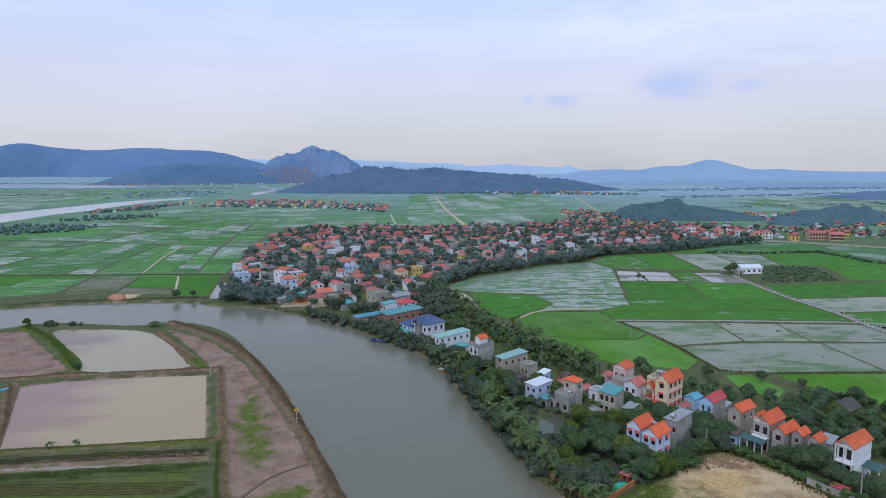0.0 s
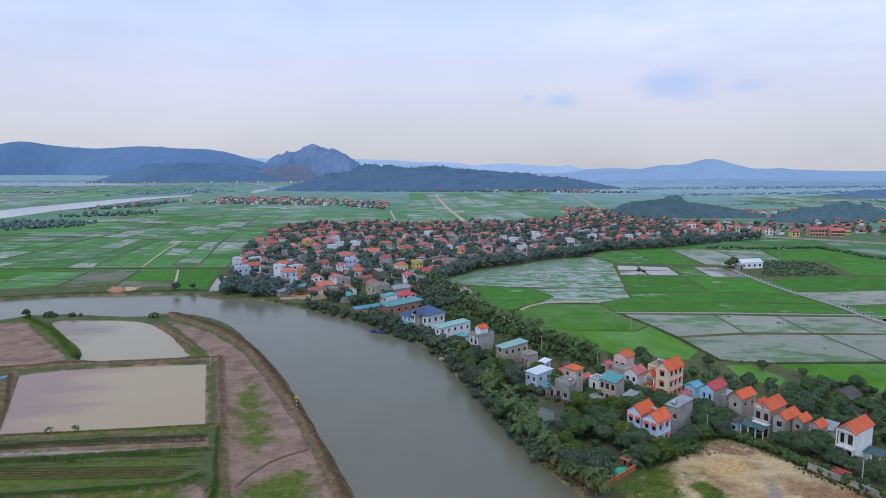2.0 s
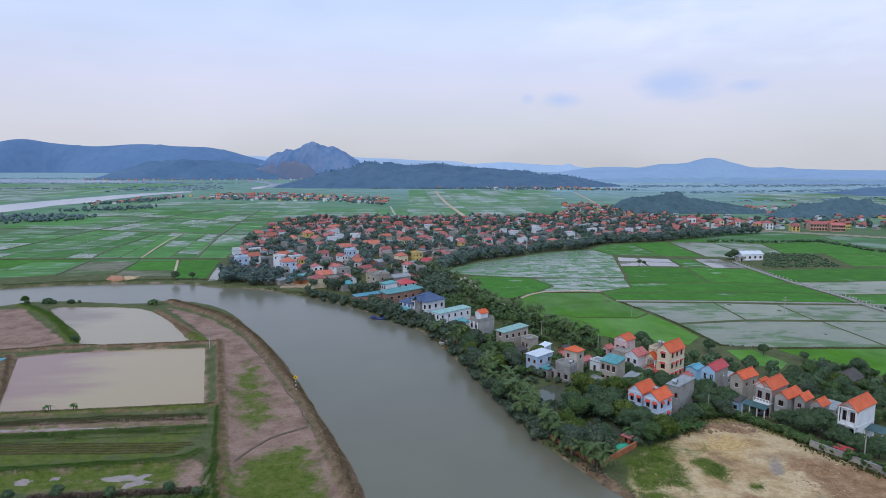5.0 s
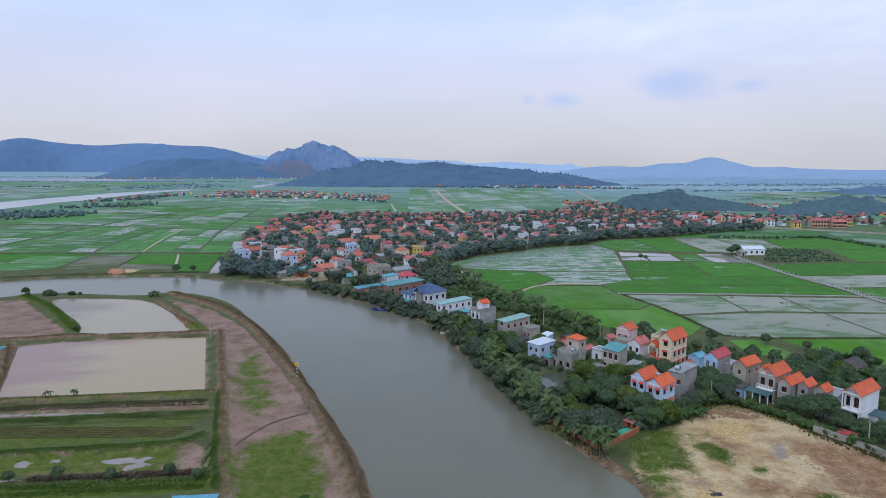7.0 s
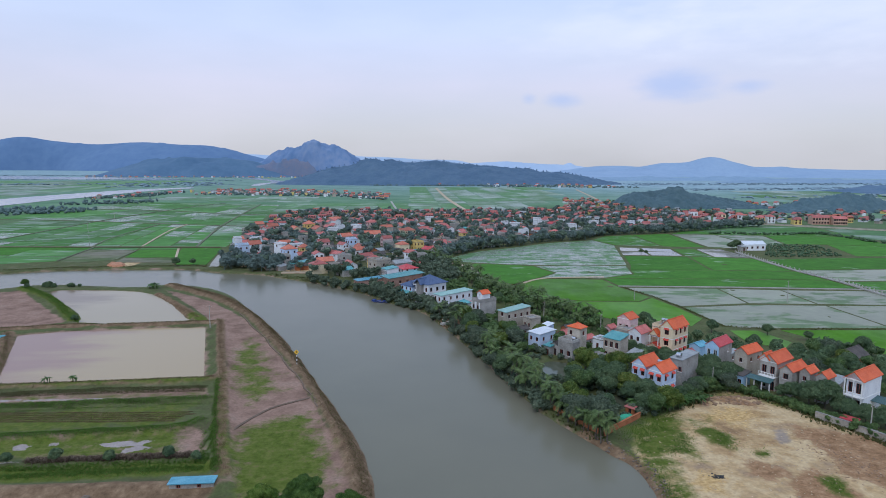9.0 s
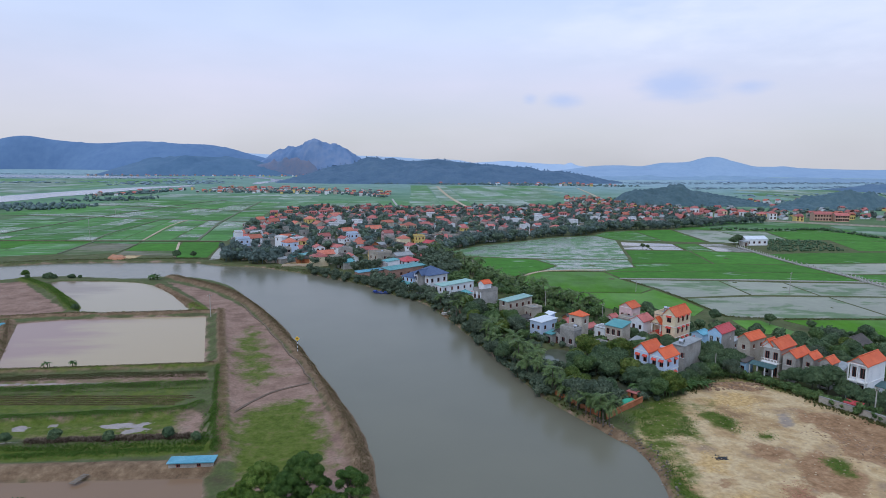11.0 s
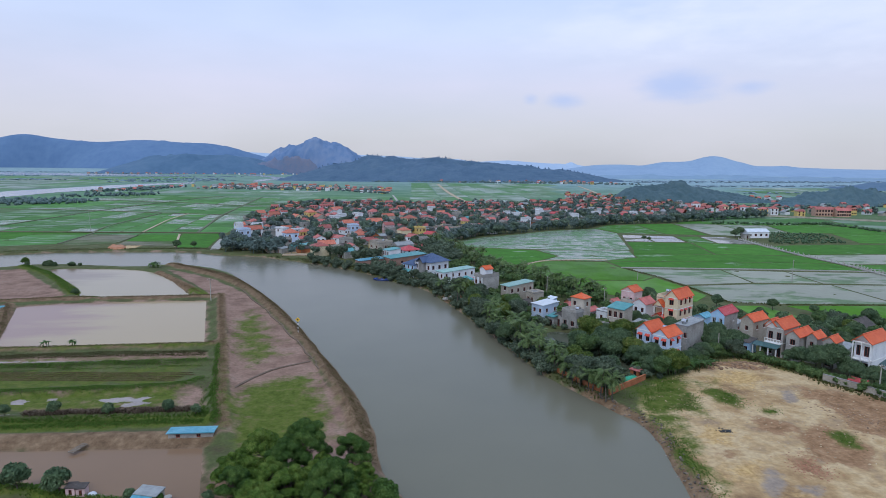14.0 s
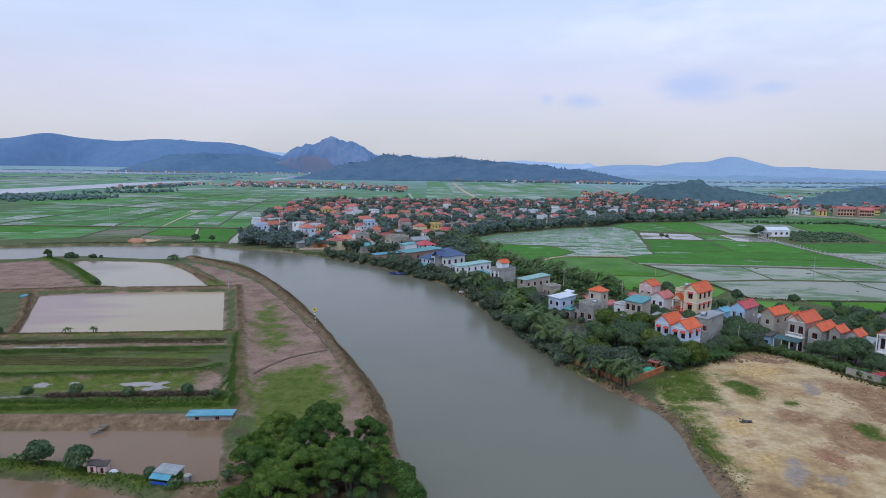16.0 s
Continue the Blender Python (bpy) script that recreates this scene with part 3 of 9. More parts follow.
def build_land():
    xs = spaced(-172, 172, 1.3, -4600, 4600, 1.045)
    ys = spaced(52, 330, 1.2, -900, 4700, 1.03)
    X, Y = np.meshgrid(xs, ys)
    Z = land_height(X, Y)
    ny, nx = X.shape
    me = bpy.data.meshes.new("ground")
    idx = np.arange(nx * ny).reshape(ny, nx)
    quads = np.stack([idx[:-1, :-1], idx[:-1, 1:], idx[1:, 1:], idx[1:, :-1]], -1).reshape(-1, 4)
    me.vertices.add(nx * ny)
    me.vertices.foreach_set("co", np.stack([X, Y, Z], -1).astype(np.float32).ravel())
    me.loops.add(quads.size)
    me.loops.foreach_set("vertex_index", quads.astype(np.int32).ravel())
    me.polygons.add(len(quads))
    me.polygons.foreach_set("loop_start", (np.arange(len(quads)) * 4).astype(np.int32))
    me.polygons.foreach_set("use_smooth", np.ones(len(quads), bool))
    me.update(calc_edges=True)
    edge = lambda poly, w=1.5: np.clip(0.5 - poly_distance(X, Y, poly) / (2 * w), 0, 1)
    mud = np.maximum.reduce([edge(MUD_SPIT), edge(MUD_FIELD), edge([(-140, 113), (-81, 113.6), (-40, 119), (-35.5, 104), (-75, 106), (-140, 102)]) * 0.6, edge([(-140, 127), (-92, 130), (-45, 133), (-47, 139.5), (-97, 136.5), (-150, 134)]),
                             edge([(-140, 98), (-69, 96), (-33, 96.4), (-31.5, 92), (-140, 92)]) * 0.5, edge([(-27, 92), (-33, 74), (-22, 58), (-6, 60), (-5, 84)]) * 0.6,
                             edge(POND_BIG, 3), edge(POND_NEAR, 3), edge(POND_NEAREST, 2)])
    for k, w, amount in ((9, 2.0, 0.6),):
        mud = np.maximum(mud, np.clip(1.3 - poly_distance(X, Y, smooth_line(DIKES[k][0], 3), False) / w, 0, 1) * amount)
    bank = np.clip(1.2 - np.abs(poly_distance(X, Y, RIVER)) / 1.6, 0, 1) * 0.5
    mud = np.maximum(mud, bank)
    lush = np.maximum.reduce([edge([(-140, 127.5), (-90, 127.6), (-44.5, 131.5), (-47, 118), (-82, 114.5), (-140, 112)], 3) * 0.64,
                              edge([(-140, 130), (-90, 132), (-45, 134), (-46.5, 138), (-97, 136.5), (-150, 134)], 2) * 0.5,
                              edge([(-140, 113), (-81, 113.6), (-44, 118), (-41, 105), (-75, 105), (-140, 102)], 3) * 0.74,
                              edge([(-140, 102), (-73, 101.8), (-33.8, 103), (-32.7, 99.4), (-70, 97), (-140, 98)]),
                              edge([(-22, 123), (-32, 117.5), (-33, 108), (-29, 96), (-24, 86), (-13.5, 94), (-15.5, 108)], 5),
                              edge([(-49, 166), (-46.5, 180), (-43, 175), (-36, 155), (-29.5, 137), (-35, 128), (-41, 139)], 5) * 0.74])
    lush = np.maximum.reduce([lush,
                              edge([(42.9, 112.4), (48, 118), (57, 121), (54.6, 109.8), (51.6, 97.6), (48.7, 101.8), (43.2, 98.7), (40.7, 102.9)], 3) * 0.78,
                              edge([(55.7, 111.1), (60.2, 113.6), (62.3, 108), (60.3, 102.8), (57, 105.6)], 1.8) * 0.9, edge([(63.4, 102.2), (66.1, 102.6), (65.4, 100.1), (62.5, 100.1)], 1.4) * 0.9,
                              edge([(68.7, 92.8), (71.8, 93.2), (71.2, 88.4), (69.3, 86.4), (67.3, 87.6)], 1.5) * 0.9, edge([(41.5, 94), (43, 89.4), (41.6, 79), (40.8, 77), (39.5, 80.3), (40.4, 87.8)], 1.6) * 0.85,
                              edge([(40.4, 109), (41.2, 98), (42.4, 92), (41.6, 82), (40.8, 74), (42.8, 74), (44.4, 84), (46.4, 92), (47.5, 100), (45, 107)], 2.2) * 0.72, edge([(44, 112), (52, 119), (60, 121), (66, 116), (60, 110), (52, 106), (47, 104)], 4) * 0.46,
                              edge([(60, 125.5), (68, 130), (77, 130.5), (83, 121), (81.5, 119.5), (75.5, 128), (68, 128)], 1.5) * 0.7])
    lush = np.maximum.reduce([lush,
                              np.clip(1.3 - poly_distance(X, Y, [(-46, 146), (-34, 108), (-32, 97)], False) / 1.2, 0, 1) * 0.5,
                              np.clip(1.3 - poly_distance(X, Y, smooth_line([(-160, 258), (-136, 236), (-110, 203)], 3), False) / 2.6, 0, 1),
                              np.clip(1.3 - poly_distance(X, Y, smooth_line([(-74, 209), (-68, 201)], 3), False) / 2.2, 0, 1),
                              np.clip(1.2 - poly_distance(X, Y, [(-48, 144), (-150, 139)], False) / 2.0, 0, 1) * 0.7,
                              np.clip(1.2 - poly_distance(X, Y, [(-33, 74), (-42, 76.3), (-58.5, 80), (-140, 82)], False) / 1.8, 0, 1) * 0.8])
    sand = np.maximum(edge(SAND_LOT, 2.5), edge([(-64, 298), (-50, 293), (-48, 299), (-60, 303)], 1.5))
    sand = np.maximum(sand, edge([(-152, 311), (-140, 312), (-141, 330), (-146, 330)], 2))
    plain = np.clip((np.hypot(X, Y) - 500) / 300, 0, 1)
    pools = np.maximum.reduce([edge(p, 1.2) for p in ([(72.3, 111), (74.6, 111), (72.4, 105.6), (69.4, 105)], [(50.3, 80.2), (52.8, 81.6), (51.6, 76.9), (48, 72.7), (47.5, 74.5)], [(53.1, 76.2), (56.7, 76.2), (54.4, 73.8), (52.2, 74.4)])])
    ochre = np.maximum.reduce([edge(p, 3) for p in ([(45.6, 81.7), (51.6, 83.1), (49, 77.6), (44.5, 77.6)], [(49.3, 73.8), (53, 75), (50.6, 71), (48.2, 71)], [(60, 118), (70, 124), (74, 118), (66, 112)], [(46, 92), (52, 97), (54, 92), (48, 88)])]) * 0.85
    gouged = np.maximum.reduce([edge(p, 2) for p in ([(73.9, 108.5), (78.7, 111.7), (80.2, 109.1), (77.3, 105.6), (75, 106.2)], [(59.7, 99.6), (63.4, 97.6), (65.8, 93.7), (59.9, 91.9), (57.9, 93.7)],
                                                        [(79.2, 102.7), (85, 104), (80, 90), (74.1, 91.8), (72.9, 93.7)], [(56.3, 83.8), (59, 84.1), (60.1, 80.1), (57.9, 77.5), (56, 78.1)], [(66, 127), (72, 129), (77, 124), (75, 122)],
                                                        [(47.7, 87.7), (50.5, 86.1), (47.1, 83.8)], [(77, 113), (90, 106), (95, 94), (88, 82), (79, 84), (75, 94), (76, 104)], [(63, 92), (70, 96), (72, 86), (66, 80), (60, 84)], [(38.5, 99), (40.5, 94), (40.3, 87), (39.6, 80), (39, 60), (41.5, 60), (41, 76), (42.6, 90)])]) * 1.0
    soil = np.maximum.reduce([np.clip(1.35 - poly_distance(X, Y, smooth_line(DIKES[k][0], 3), False) / w, 0, 1) * amount for k, w, amount in ((0, 3.3, 1.0), (1, 1.6, 0.9), (2, 2.2, 0.95), (3, 2.4, 0.95), (5, 2.3, 0.85), (11, 2.4, 0.85))]
                             + [edge([(-140, 97), (-69, 95.6), (-31, 96), (-31.5, 91.5), (-140, 91.5)], 1.5), edge([(-27, 84), (-33, 74), (-30, 60), (-6, 60), (-5, 84)], 3) * 0.7, edge([(9.5, 203), (16, 201), (18, 193), (14, 189), (11, 192)], 1.5) * 0.9,
                                np.clip(1.3 - poly_distance(X, Y, [(38, 50), (38.4, 72), (39.2, 84), (40.8, 94), (39.6, 100), (37.4, 105), (34, 112)], False) / 1.7, 0, 1)])
    a = me.attributes.new("stain", "FLOAT_COLOR", "POINT")
    a.data.foreach_set("color", np.stack([pools, ochre, gouged, soil], -1).astype(np.float32).ravel())
    puddles = np.maximum.reduce([edge(p, 0.9) for p in ([(-73.4, 111.1), (-72.2, 111.9), (-69.8, 110.9), (-69.2, 109.5), (-72, 109.4)], [(-67.3, 111.1), (-66.7, 112.2), (-65.1, 111.9), (-65.4, 110.2)], [(-57.7, 110.8), (-56.4, 111.9), (-52.4, 112), (-51.7, 110), (-54.3, 109.5)],
                                                         [(-51.9, 111.4), (-50.4, 112.2), (-47.8, 112.7), (-48.8, 111.3), (-51.2, 110)], [(-53, 107.9), (-51, 109.4), (-47.4, 109.8), (-46.9, 109), (-51.3, 107)], [(-76, 104.4), (-60.8, 104.8), (-60.4, 104), (-76, 103.2)])]
                                + [edge([(-92, 134.6), (-73.2, 134.5), (-56.2, 134.6), (-55.4, 132.9), (-71, 132.5), (-92, 132.5)], 1.2) * 0.62, edge(MUD_SPIT, 2.0) * 0.2])
    a = me.attributes.new("puddle", "FLOAT", "POINT")
    a.data.foreach_set("value", puddles.astype(np.float32).ravel())
    # weight of the haze tint: grows with distance, stronger to the east
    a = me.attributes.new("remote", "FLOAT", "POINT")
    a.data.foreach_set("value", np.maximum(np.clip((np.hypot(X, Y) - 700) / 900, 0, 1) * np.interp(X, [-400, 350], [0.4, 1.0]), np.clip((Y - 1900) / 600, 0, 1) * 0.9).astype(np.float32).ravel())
    cover = np.stack([mud, lush, sand, np.ones_like(mud)], -1).astype(np.float32)
    a = me.attributes.new("cover", "FLOAT_COLOR", "POINT")
    a.data.foreach_set("color", cover.ravel())
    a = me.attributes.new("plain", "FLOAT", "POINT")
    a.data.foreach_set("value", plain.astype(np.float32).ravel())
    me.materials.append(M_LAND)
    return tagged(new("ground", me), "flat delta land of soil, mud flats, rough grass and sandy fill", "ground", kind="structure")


build_land()


def sheet(name, outline, z, material, label, category, kind="structure", group=""):
    """A flat sheet with the given outline; the land hides its rim."""
    bm = bmesh.new()
    bm.faces.new([bm.verts.new((x, y, z)) for x, y in outline])
    bmesh.ops.triangulate(bm, faces=bm.faces[:])
    if bm.faces and sum(f.normal.z for f in bm.faces) < 0:
        bmesh.ops.reverse_faces(bm, faces=bm.faces[:])
    me = bpy.data.meshes.new(name)
    bm.to_mesh(me)
    bm.free()
    me.materials.append(material)
    return tagged(new(name, me), label, category, group, kind)


def grown(poly, by):
    c = np.mean(np.asarray(poly), 0)
    return [tuple(c + (np.asarray(p) - c) * (1 + by / max(np.hypot(*(np.asarray(p) - c)), 1))) for p in poly]


sheet("river", [(x + 5, y + 2) for x, y in EAST_BANK] + [(x - 5, y - 2) for x, y in WEST_BANK], -1.0, M_RIVER, "broad calm grey-brown river bending between the fields", "river")
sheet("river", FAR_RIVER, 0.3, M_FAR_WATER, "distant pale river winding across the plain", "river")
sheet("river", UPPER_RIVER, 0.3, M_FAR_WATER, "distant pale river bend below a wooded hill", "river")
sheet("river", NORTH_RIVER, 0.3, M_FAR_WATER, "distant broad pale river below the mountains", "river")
for outline, mat, label in ((POND_SMALL, M_POND_SMALL, "rounded fish pond of murky beige water"), (POND_BIG, M_POND_BIG, "large rectangular duck pond of muddy pinkish water"),
                            (POND_NEAR, M_POND_BROWN, "shallow muddy brown fish pond beside a hut"), (POND_NEAREST, M_POND_BROWN, "muddy brown pond at the foot of a grassy dike"),
                            (POND_GARDEN, M_POND_DARK, "small dark garden pond among trees"), (POND_BACK, M_POND_DARK, "small dark green pond under trees"),
                            (POND_CANAL, M_POND, "narrow canal along a row of coconut palms")):
    sheet("pond", grown(outline, 0.5), -0.36 if outline is POND_NEAREST else -0.35, mat, label, "pond")


# ---- hills and mountains ----


def hill(name, profile, depth, thick, material, label, rough=0.12, base=-1.0, seed=1, step=14.0, sharp=1.5, jag=0.0, canopy=0.0, rows=33, grain=9.0, even=3):
    """A wooded ridge: its crest runs through (x, height) at the given distance and falls to the plain on both sides."""
    xs = np.arange(profile[0][0], profile[-1][0] + step, step)
    crest = np.interp(xs, [p[0] for p in profile], [p[1] for p in profile])
    crest = np.convolve(np.pad(crest, even // 2, mode="edge"), np.ones(even) / even, mode="valid")
    if jag:
        crest = crest + np.array([jag * noise.fractal(Vector((x / 28.0, seed, 0)), 0.7, 2.0, 4) for x in xs])
    cs = np.linspace(-1, 1, rows)
    V = []
    for i, x in enumerate(xs):
        for c in cs:
            y = depth + c * thick * (0.65 + 0.35 * math.sin(x * 0.004 + seed))
            n = noise.fractal(Vector((x / (thick * 0.5), y / (thick * 0.5), seed * 7.1)), 1.0, 2.0, 5)
            f = max(0.0, 1 - abs(c) ** sharp)
            z = base + (crest[i] - base) * f * (1 + (rough * 2.2 * n if abs(c) > 0.08 else rough * 0.25 * n))
            if canopy and f > 0.02:
                z += canopy * (noise.noise(Vector((x / grain, y / grain, seed))) + 0.6 * noise.noise(Vector((x / grain / 2.3, y / grain / 2.3, seed))))
            V.append((x, y, z))
    m = len(cs)
    F = [(i * m + j, (i + 1) * m + j, (i + 1) * m + j + 1, i * m + j + 1) for i in range(len(xs) - 1) for j in range(m - 1)]
    me = bpy.data.meshes.new(name)
    me.from_pydata(V, [], F)
    for p in me.polygons:
        p.use_smooth = True
    me.materials.append(material)
    return tagged(new(name, me), label, "hill", kind="structure")

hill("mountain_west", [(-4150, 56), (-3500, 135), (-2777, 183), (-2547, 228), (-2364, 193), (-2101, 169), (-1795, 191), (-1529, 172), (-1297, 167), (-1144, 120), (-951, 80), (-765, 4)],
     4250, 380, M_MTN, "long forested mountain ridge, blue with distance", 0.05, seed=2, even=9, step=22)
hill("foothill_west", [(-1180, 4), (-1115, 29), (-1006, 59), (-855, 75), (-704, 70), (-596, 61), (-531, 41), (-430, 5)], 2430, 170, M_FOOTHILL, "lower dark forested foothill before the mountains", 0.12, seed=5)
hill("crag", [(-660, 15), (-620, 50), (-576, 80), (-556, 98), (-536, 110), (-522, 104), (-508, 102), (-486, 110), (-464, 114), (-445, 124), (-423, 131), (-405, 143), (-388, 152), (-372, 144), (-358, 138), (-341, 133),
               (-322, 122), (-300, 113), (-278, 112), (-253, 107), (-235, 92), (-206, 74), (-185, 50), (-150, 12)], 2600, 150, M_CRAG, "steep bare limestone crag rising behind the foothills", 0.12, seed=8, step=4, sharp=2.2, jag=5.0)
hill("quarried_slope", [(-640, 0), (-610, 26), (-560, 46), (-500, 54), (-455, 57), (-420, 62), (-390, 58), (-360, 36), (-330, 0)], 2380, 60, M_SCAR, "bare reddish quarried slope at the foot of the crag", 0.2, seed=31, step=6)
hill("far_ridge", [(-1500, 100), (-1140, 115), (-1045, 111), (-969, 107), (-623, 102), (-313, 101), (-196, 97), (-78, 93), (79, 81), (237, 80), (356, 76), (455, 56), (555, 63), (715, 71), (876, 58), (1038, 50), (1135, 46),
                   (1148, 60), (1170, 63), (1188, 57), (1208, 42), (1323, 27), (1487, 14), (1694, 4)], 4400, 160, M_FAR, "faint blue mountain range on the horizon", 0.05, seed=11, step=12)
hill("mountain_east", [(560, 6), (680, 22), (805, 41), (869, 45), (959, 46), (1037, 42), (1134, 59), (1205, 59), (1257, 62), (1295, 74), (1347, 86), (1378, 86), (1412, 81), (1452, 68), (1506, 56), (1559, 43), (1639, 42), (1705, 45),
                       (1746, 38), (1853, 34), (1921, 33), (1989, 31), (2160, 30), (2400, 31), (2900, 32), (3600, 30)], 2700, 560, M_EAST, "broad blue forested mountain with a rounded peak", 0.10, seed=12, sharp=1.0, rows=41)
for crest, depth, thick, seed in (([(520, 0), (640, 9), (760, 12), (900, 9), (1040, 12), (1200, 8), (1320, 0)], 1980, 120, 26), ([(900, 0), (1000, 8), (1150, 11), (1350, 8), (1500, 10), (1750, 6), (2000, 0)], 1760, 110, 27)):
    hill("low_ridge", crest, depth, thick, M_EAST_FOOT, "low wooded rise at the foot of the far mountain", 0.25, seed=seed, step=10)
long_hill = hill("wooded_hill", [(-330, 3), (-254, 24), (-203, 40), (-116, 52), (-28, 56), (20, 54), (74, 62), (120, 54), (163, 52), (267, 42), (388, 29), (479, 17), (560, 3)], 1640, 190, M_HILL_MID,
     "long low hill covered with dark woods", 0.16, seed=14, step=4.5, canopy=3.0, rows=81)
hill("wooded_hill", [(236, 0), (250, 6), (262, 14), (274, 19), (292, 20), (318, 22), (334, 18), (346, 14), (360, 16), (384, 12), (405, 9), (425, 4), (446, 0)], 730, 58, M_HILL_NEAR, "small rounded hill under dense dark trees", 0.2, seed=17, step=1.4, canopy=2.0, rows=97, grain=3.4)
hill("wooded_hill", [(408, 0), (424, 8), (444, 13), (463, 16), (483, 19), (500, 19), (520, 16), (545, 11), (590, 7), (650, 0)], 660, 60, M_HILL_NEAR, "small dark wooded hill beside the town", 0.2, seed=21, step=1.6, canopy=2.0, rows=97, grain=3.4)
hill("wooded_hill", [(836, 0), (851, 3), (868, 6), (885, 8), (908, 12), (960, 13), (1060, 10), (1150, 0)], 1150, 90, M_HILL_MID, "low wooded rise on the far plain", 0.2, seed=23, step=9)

# ---- rice fields ----


def paddy(outline, material, label, z=0.10, group="rice fields"):
    """One plot: a low slab of crop or water standing slightly above the soil."""
    bm = bmesh.new()
    top = [bm.verts.new((x, y, z)) for x, y in outline]
    low = [bm.verts.new((x, y, -0.3)) for x, y in outline]
    f = bm.faces.new(top)
    f.normal_update()
    n = len(top)
    for i in range(n):
        bm.faces.new((top[i], low[i], low[(i + 1) % n], top[(i + 1) % n]))
    if f.normal.z < 0:
        bmesh.ops.reverse_faces(bm, faces=bm.faces[:])
    bmesh.ops.triangulate(bm, faces=[f])
    me = bpy.data.meshes.new("rice_paddy")
    bm.to_mesh(me)
    bm.free()
    me.materials.append(material)
    return tagged(new("rice_paddy", me), label, "rice paddy", group)


RICE_LABEL = "bright green paddy of young rice"
MID_LABEL = "green paddy of rice seedlings standing in water"
WET_LABEL = "flooded paddy, grey water with thin green seedlings"
BROWN_LABEL = "flooded bare paddy of pale brown water"
paddy([(47, 236), (46.5, 257), (60, 271), (88, 268), (89.5, 252), (95, 231), (88, 224), (66, 226)], M_RICE_LUSH, RICE_LABEL)
paddy([(47.5, 234), (66, 224.5), (88, 222.5), (95.5, 229.5), (98.5, 212), (99.8, 197), (92, 188), (70, 197), (56, 212)], M_RICE_LUSH, RICE_LABEL)
paddy([(92.5, 249.5), (130, 246), (128, 219), (101, 215.5)], M_PADDY_WET, WET_LABEL)
paddy([(131, 246), (155, 241.5), (153.5, 216.8), (129, 219)], M_PADDY_WET, WET_LABEL)
paddy([(156, 241.5), (192, 238), (204, 231), (240, 214), (181, 213.8), (154.5, 216.8)], M_PADDY_WET, WET_LABEL)
paddy([(101, 213), (128.5, 216), (155, 213.5), (155, 182.5), (117, 184.2), (107, 185), (103, 188)], M_PADDY_WET, WET_LABEL)
paddy([(156, 213.5), (181, 211.8), (245, 210), (250, 180), (156, 182)], M_PADDY_WET, WET_LABEL)
paddy([(118, 181.5), (155, 180), (156, 150), (135, 153), (124, 166)], M_RICE_LUSH, RICE_LABEL)
paddy([(157, 180), (250, 177), (250, 140), (158, 148)], M_RICE_MID, MID_LABEL)
paddy([(101.5, 182), (110, 181.5), (113, 168.6), (107.5, 163), (100, 169.5)], M_RICE_LUSH, "small vivid green plot of young rice")
paddy([(91, 255), (140, 250.5), (190.5, 244), (191, 262), (140, 267), (89.5, 269.5)], M_RICE, RICE_LABEL)
paddy([(89.5, 271), (140, 268.5), (191, 263.5), (190, 285), (150, 290), (110, 292), (108, 281)], M_RICE, RICE_LABEL)
paddy([(110.5, 293.5), (150, 291.5), (158, 334), (123.4, 338.6), (115.6, 307)], M_RICE, RICE_LABEL)
paddy([(151.5, 291.5), (189.5, 287), (192, 326), (175, 331.5), (159.5, 333.5)], M_RICE, RICE_LABEL)
paddy([(36, 266), (46, 260), (60, 274), (70, 286), (64, 305.5), (53, 310), (33, 315)], M_RICE, RICE_LABEL)
paddy([(61.5, 273.5), (88, 271.5), (107, 282), (112, 305), (82, 305), (65.5, 305), (71.5, 286)], M_PADDY_GREEN, WET_LABEL)
paddy([(19.8, 328), (30, 345), (42, 359), (66, 375.5), (95, 398), (122, 408.5), (126.5, 411), (132.5, 383), (113.5, 307.5), (82, 307), (53, 312), (31, 319.5)], M_PADDY_GREEN, WET_LABEL)
paddy([(133, 374), (144, 370.5), (141.5, 357), (128.5, 359)], M_PADDY_BROWN, BROWN_LABEL)
paddy([(145.5, 370.5), (162, 365.5), (159.5, 353.5), (143, 357)], M_PADDY_BROWN, BROWN_LABEL)
paddy([(128, 357), (141, 355), (139, 340.5), (124, 342.5)], M_PADDY_BROWN, BROWN_LABEL)
paddy([(142.5, 355), (159.5, 352), (157.2, 338.2), (140.5, 340.5)], M_PADDY_BROWN, BROWN_LABEL)
paddy([(127.5, 412.5), (134.5, 385.5), (162, 379), (164.5, 440), (143, 433)], M_RICE_MID, MID_LABEL)
paddy([(163.5, 378.5), (188, 374), (196, 447), (166, 441)], M_RICE, RICE_LABEL)
paddy([(198, 446), (228, 440), (222, 377), (206, 369), (191, 374)], M_PADDY_WET, WET_LABEL)
paddy([(229.5, 440), (261, 433), (248, 386), (223.5, 378)], M_PADDY_WET, WET_LABEL)
paddy([(163.5, 364.5), (176.5, 364), (172.5, 334), (159, 337)], M_RICE_MID, MID_LABEL)
paddy([(178, 363.5), (192.5, 362.5), (194.5, 330), (174, 333)], M_PADDY_BROWN, BROWN_LABEL)
paddy([(197, 322), (230, 326), (290, 326), (290, 292), (194.5, 290)], M_RICE, RICE_LABEL)
paddy([(194.5, 288), (290, 290), (290, 262), (196, 260)], M_PADDY_WET, WET_LABEL)
paddy([(196.5, 258), (290, 260), (290, 225), (194.5, 228)], M_RICE_MID, MID_LABEL)
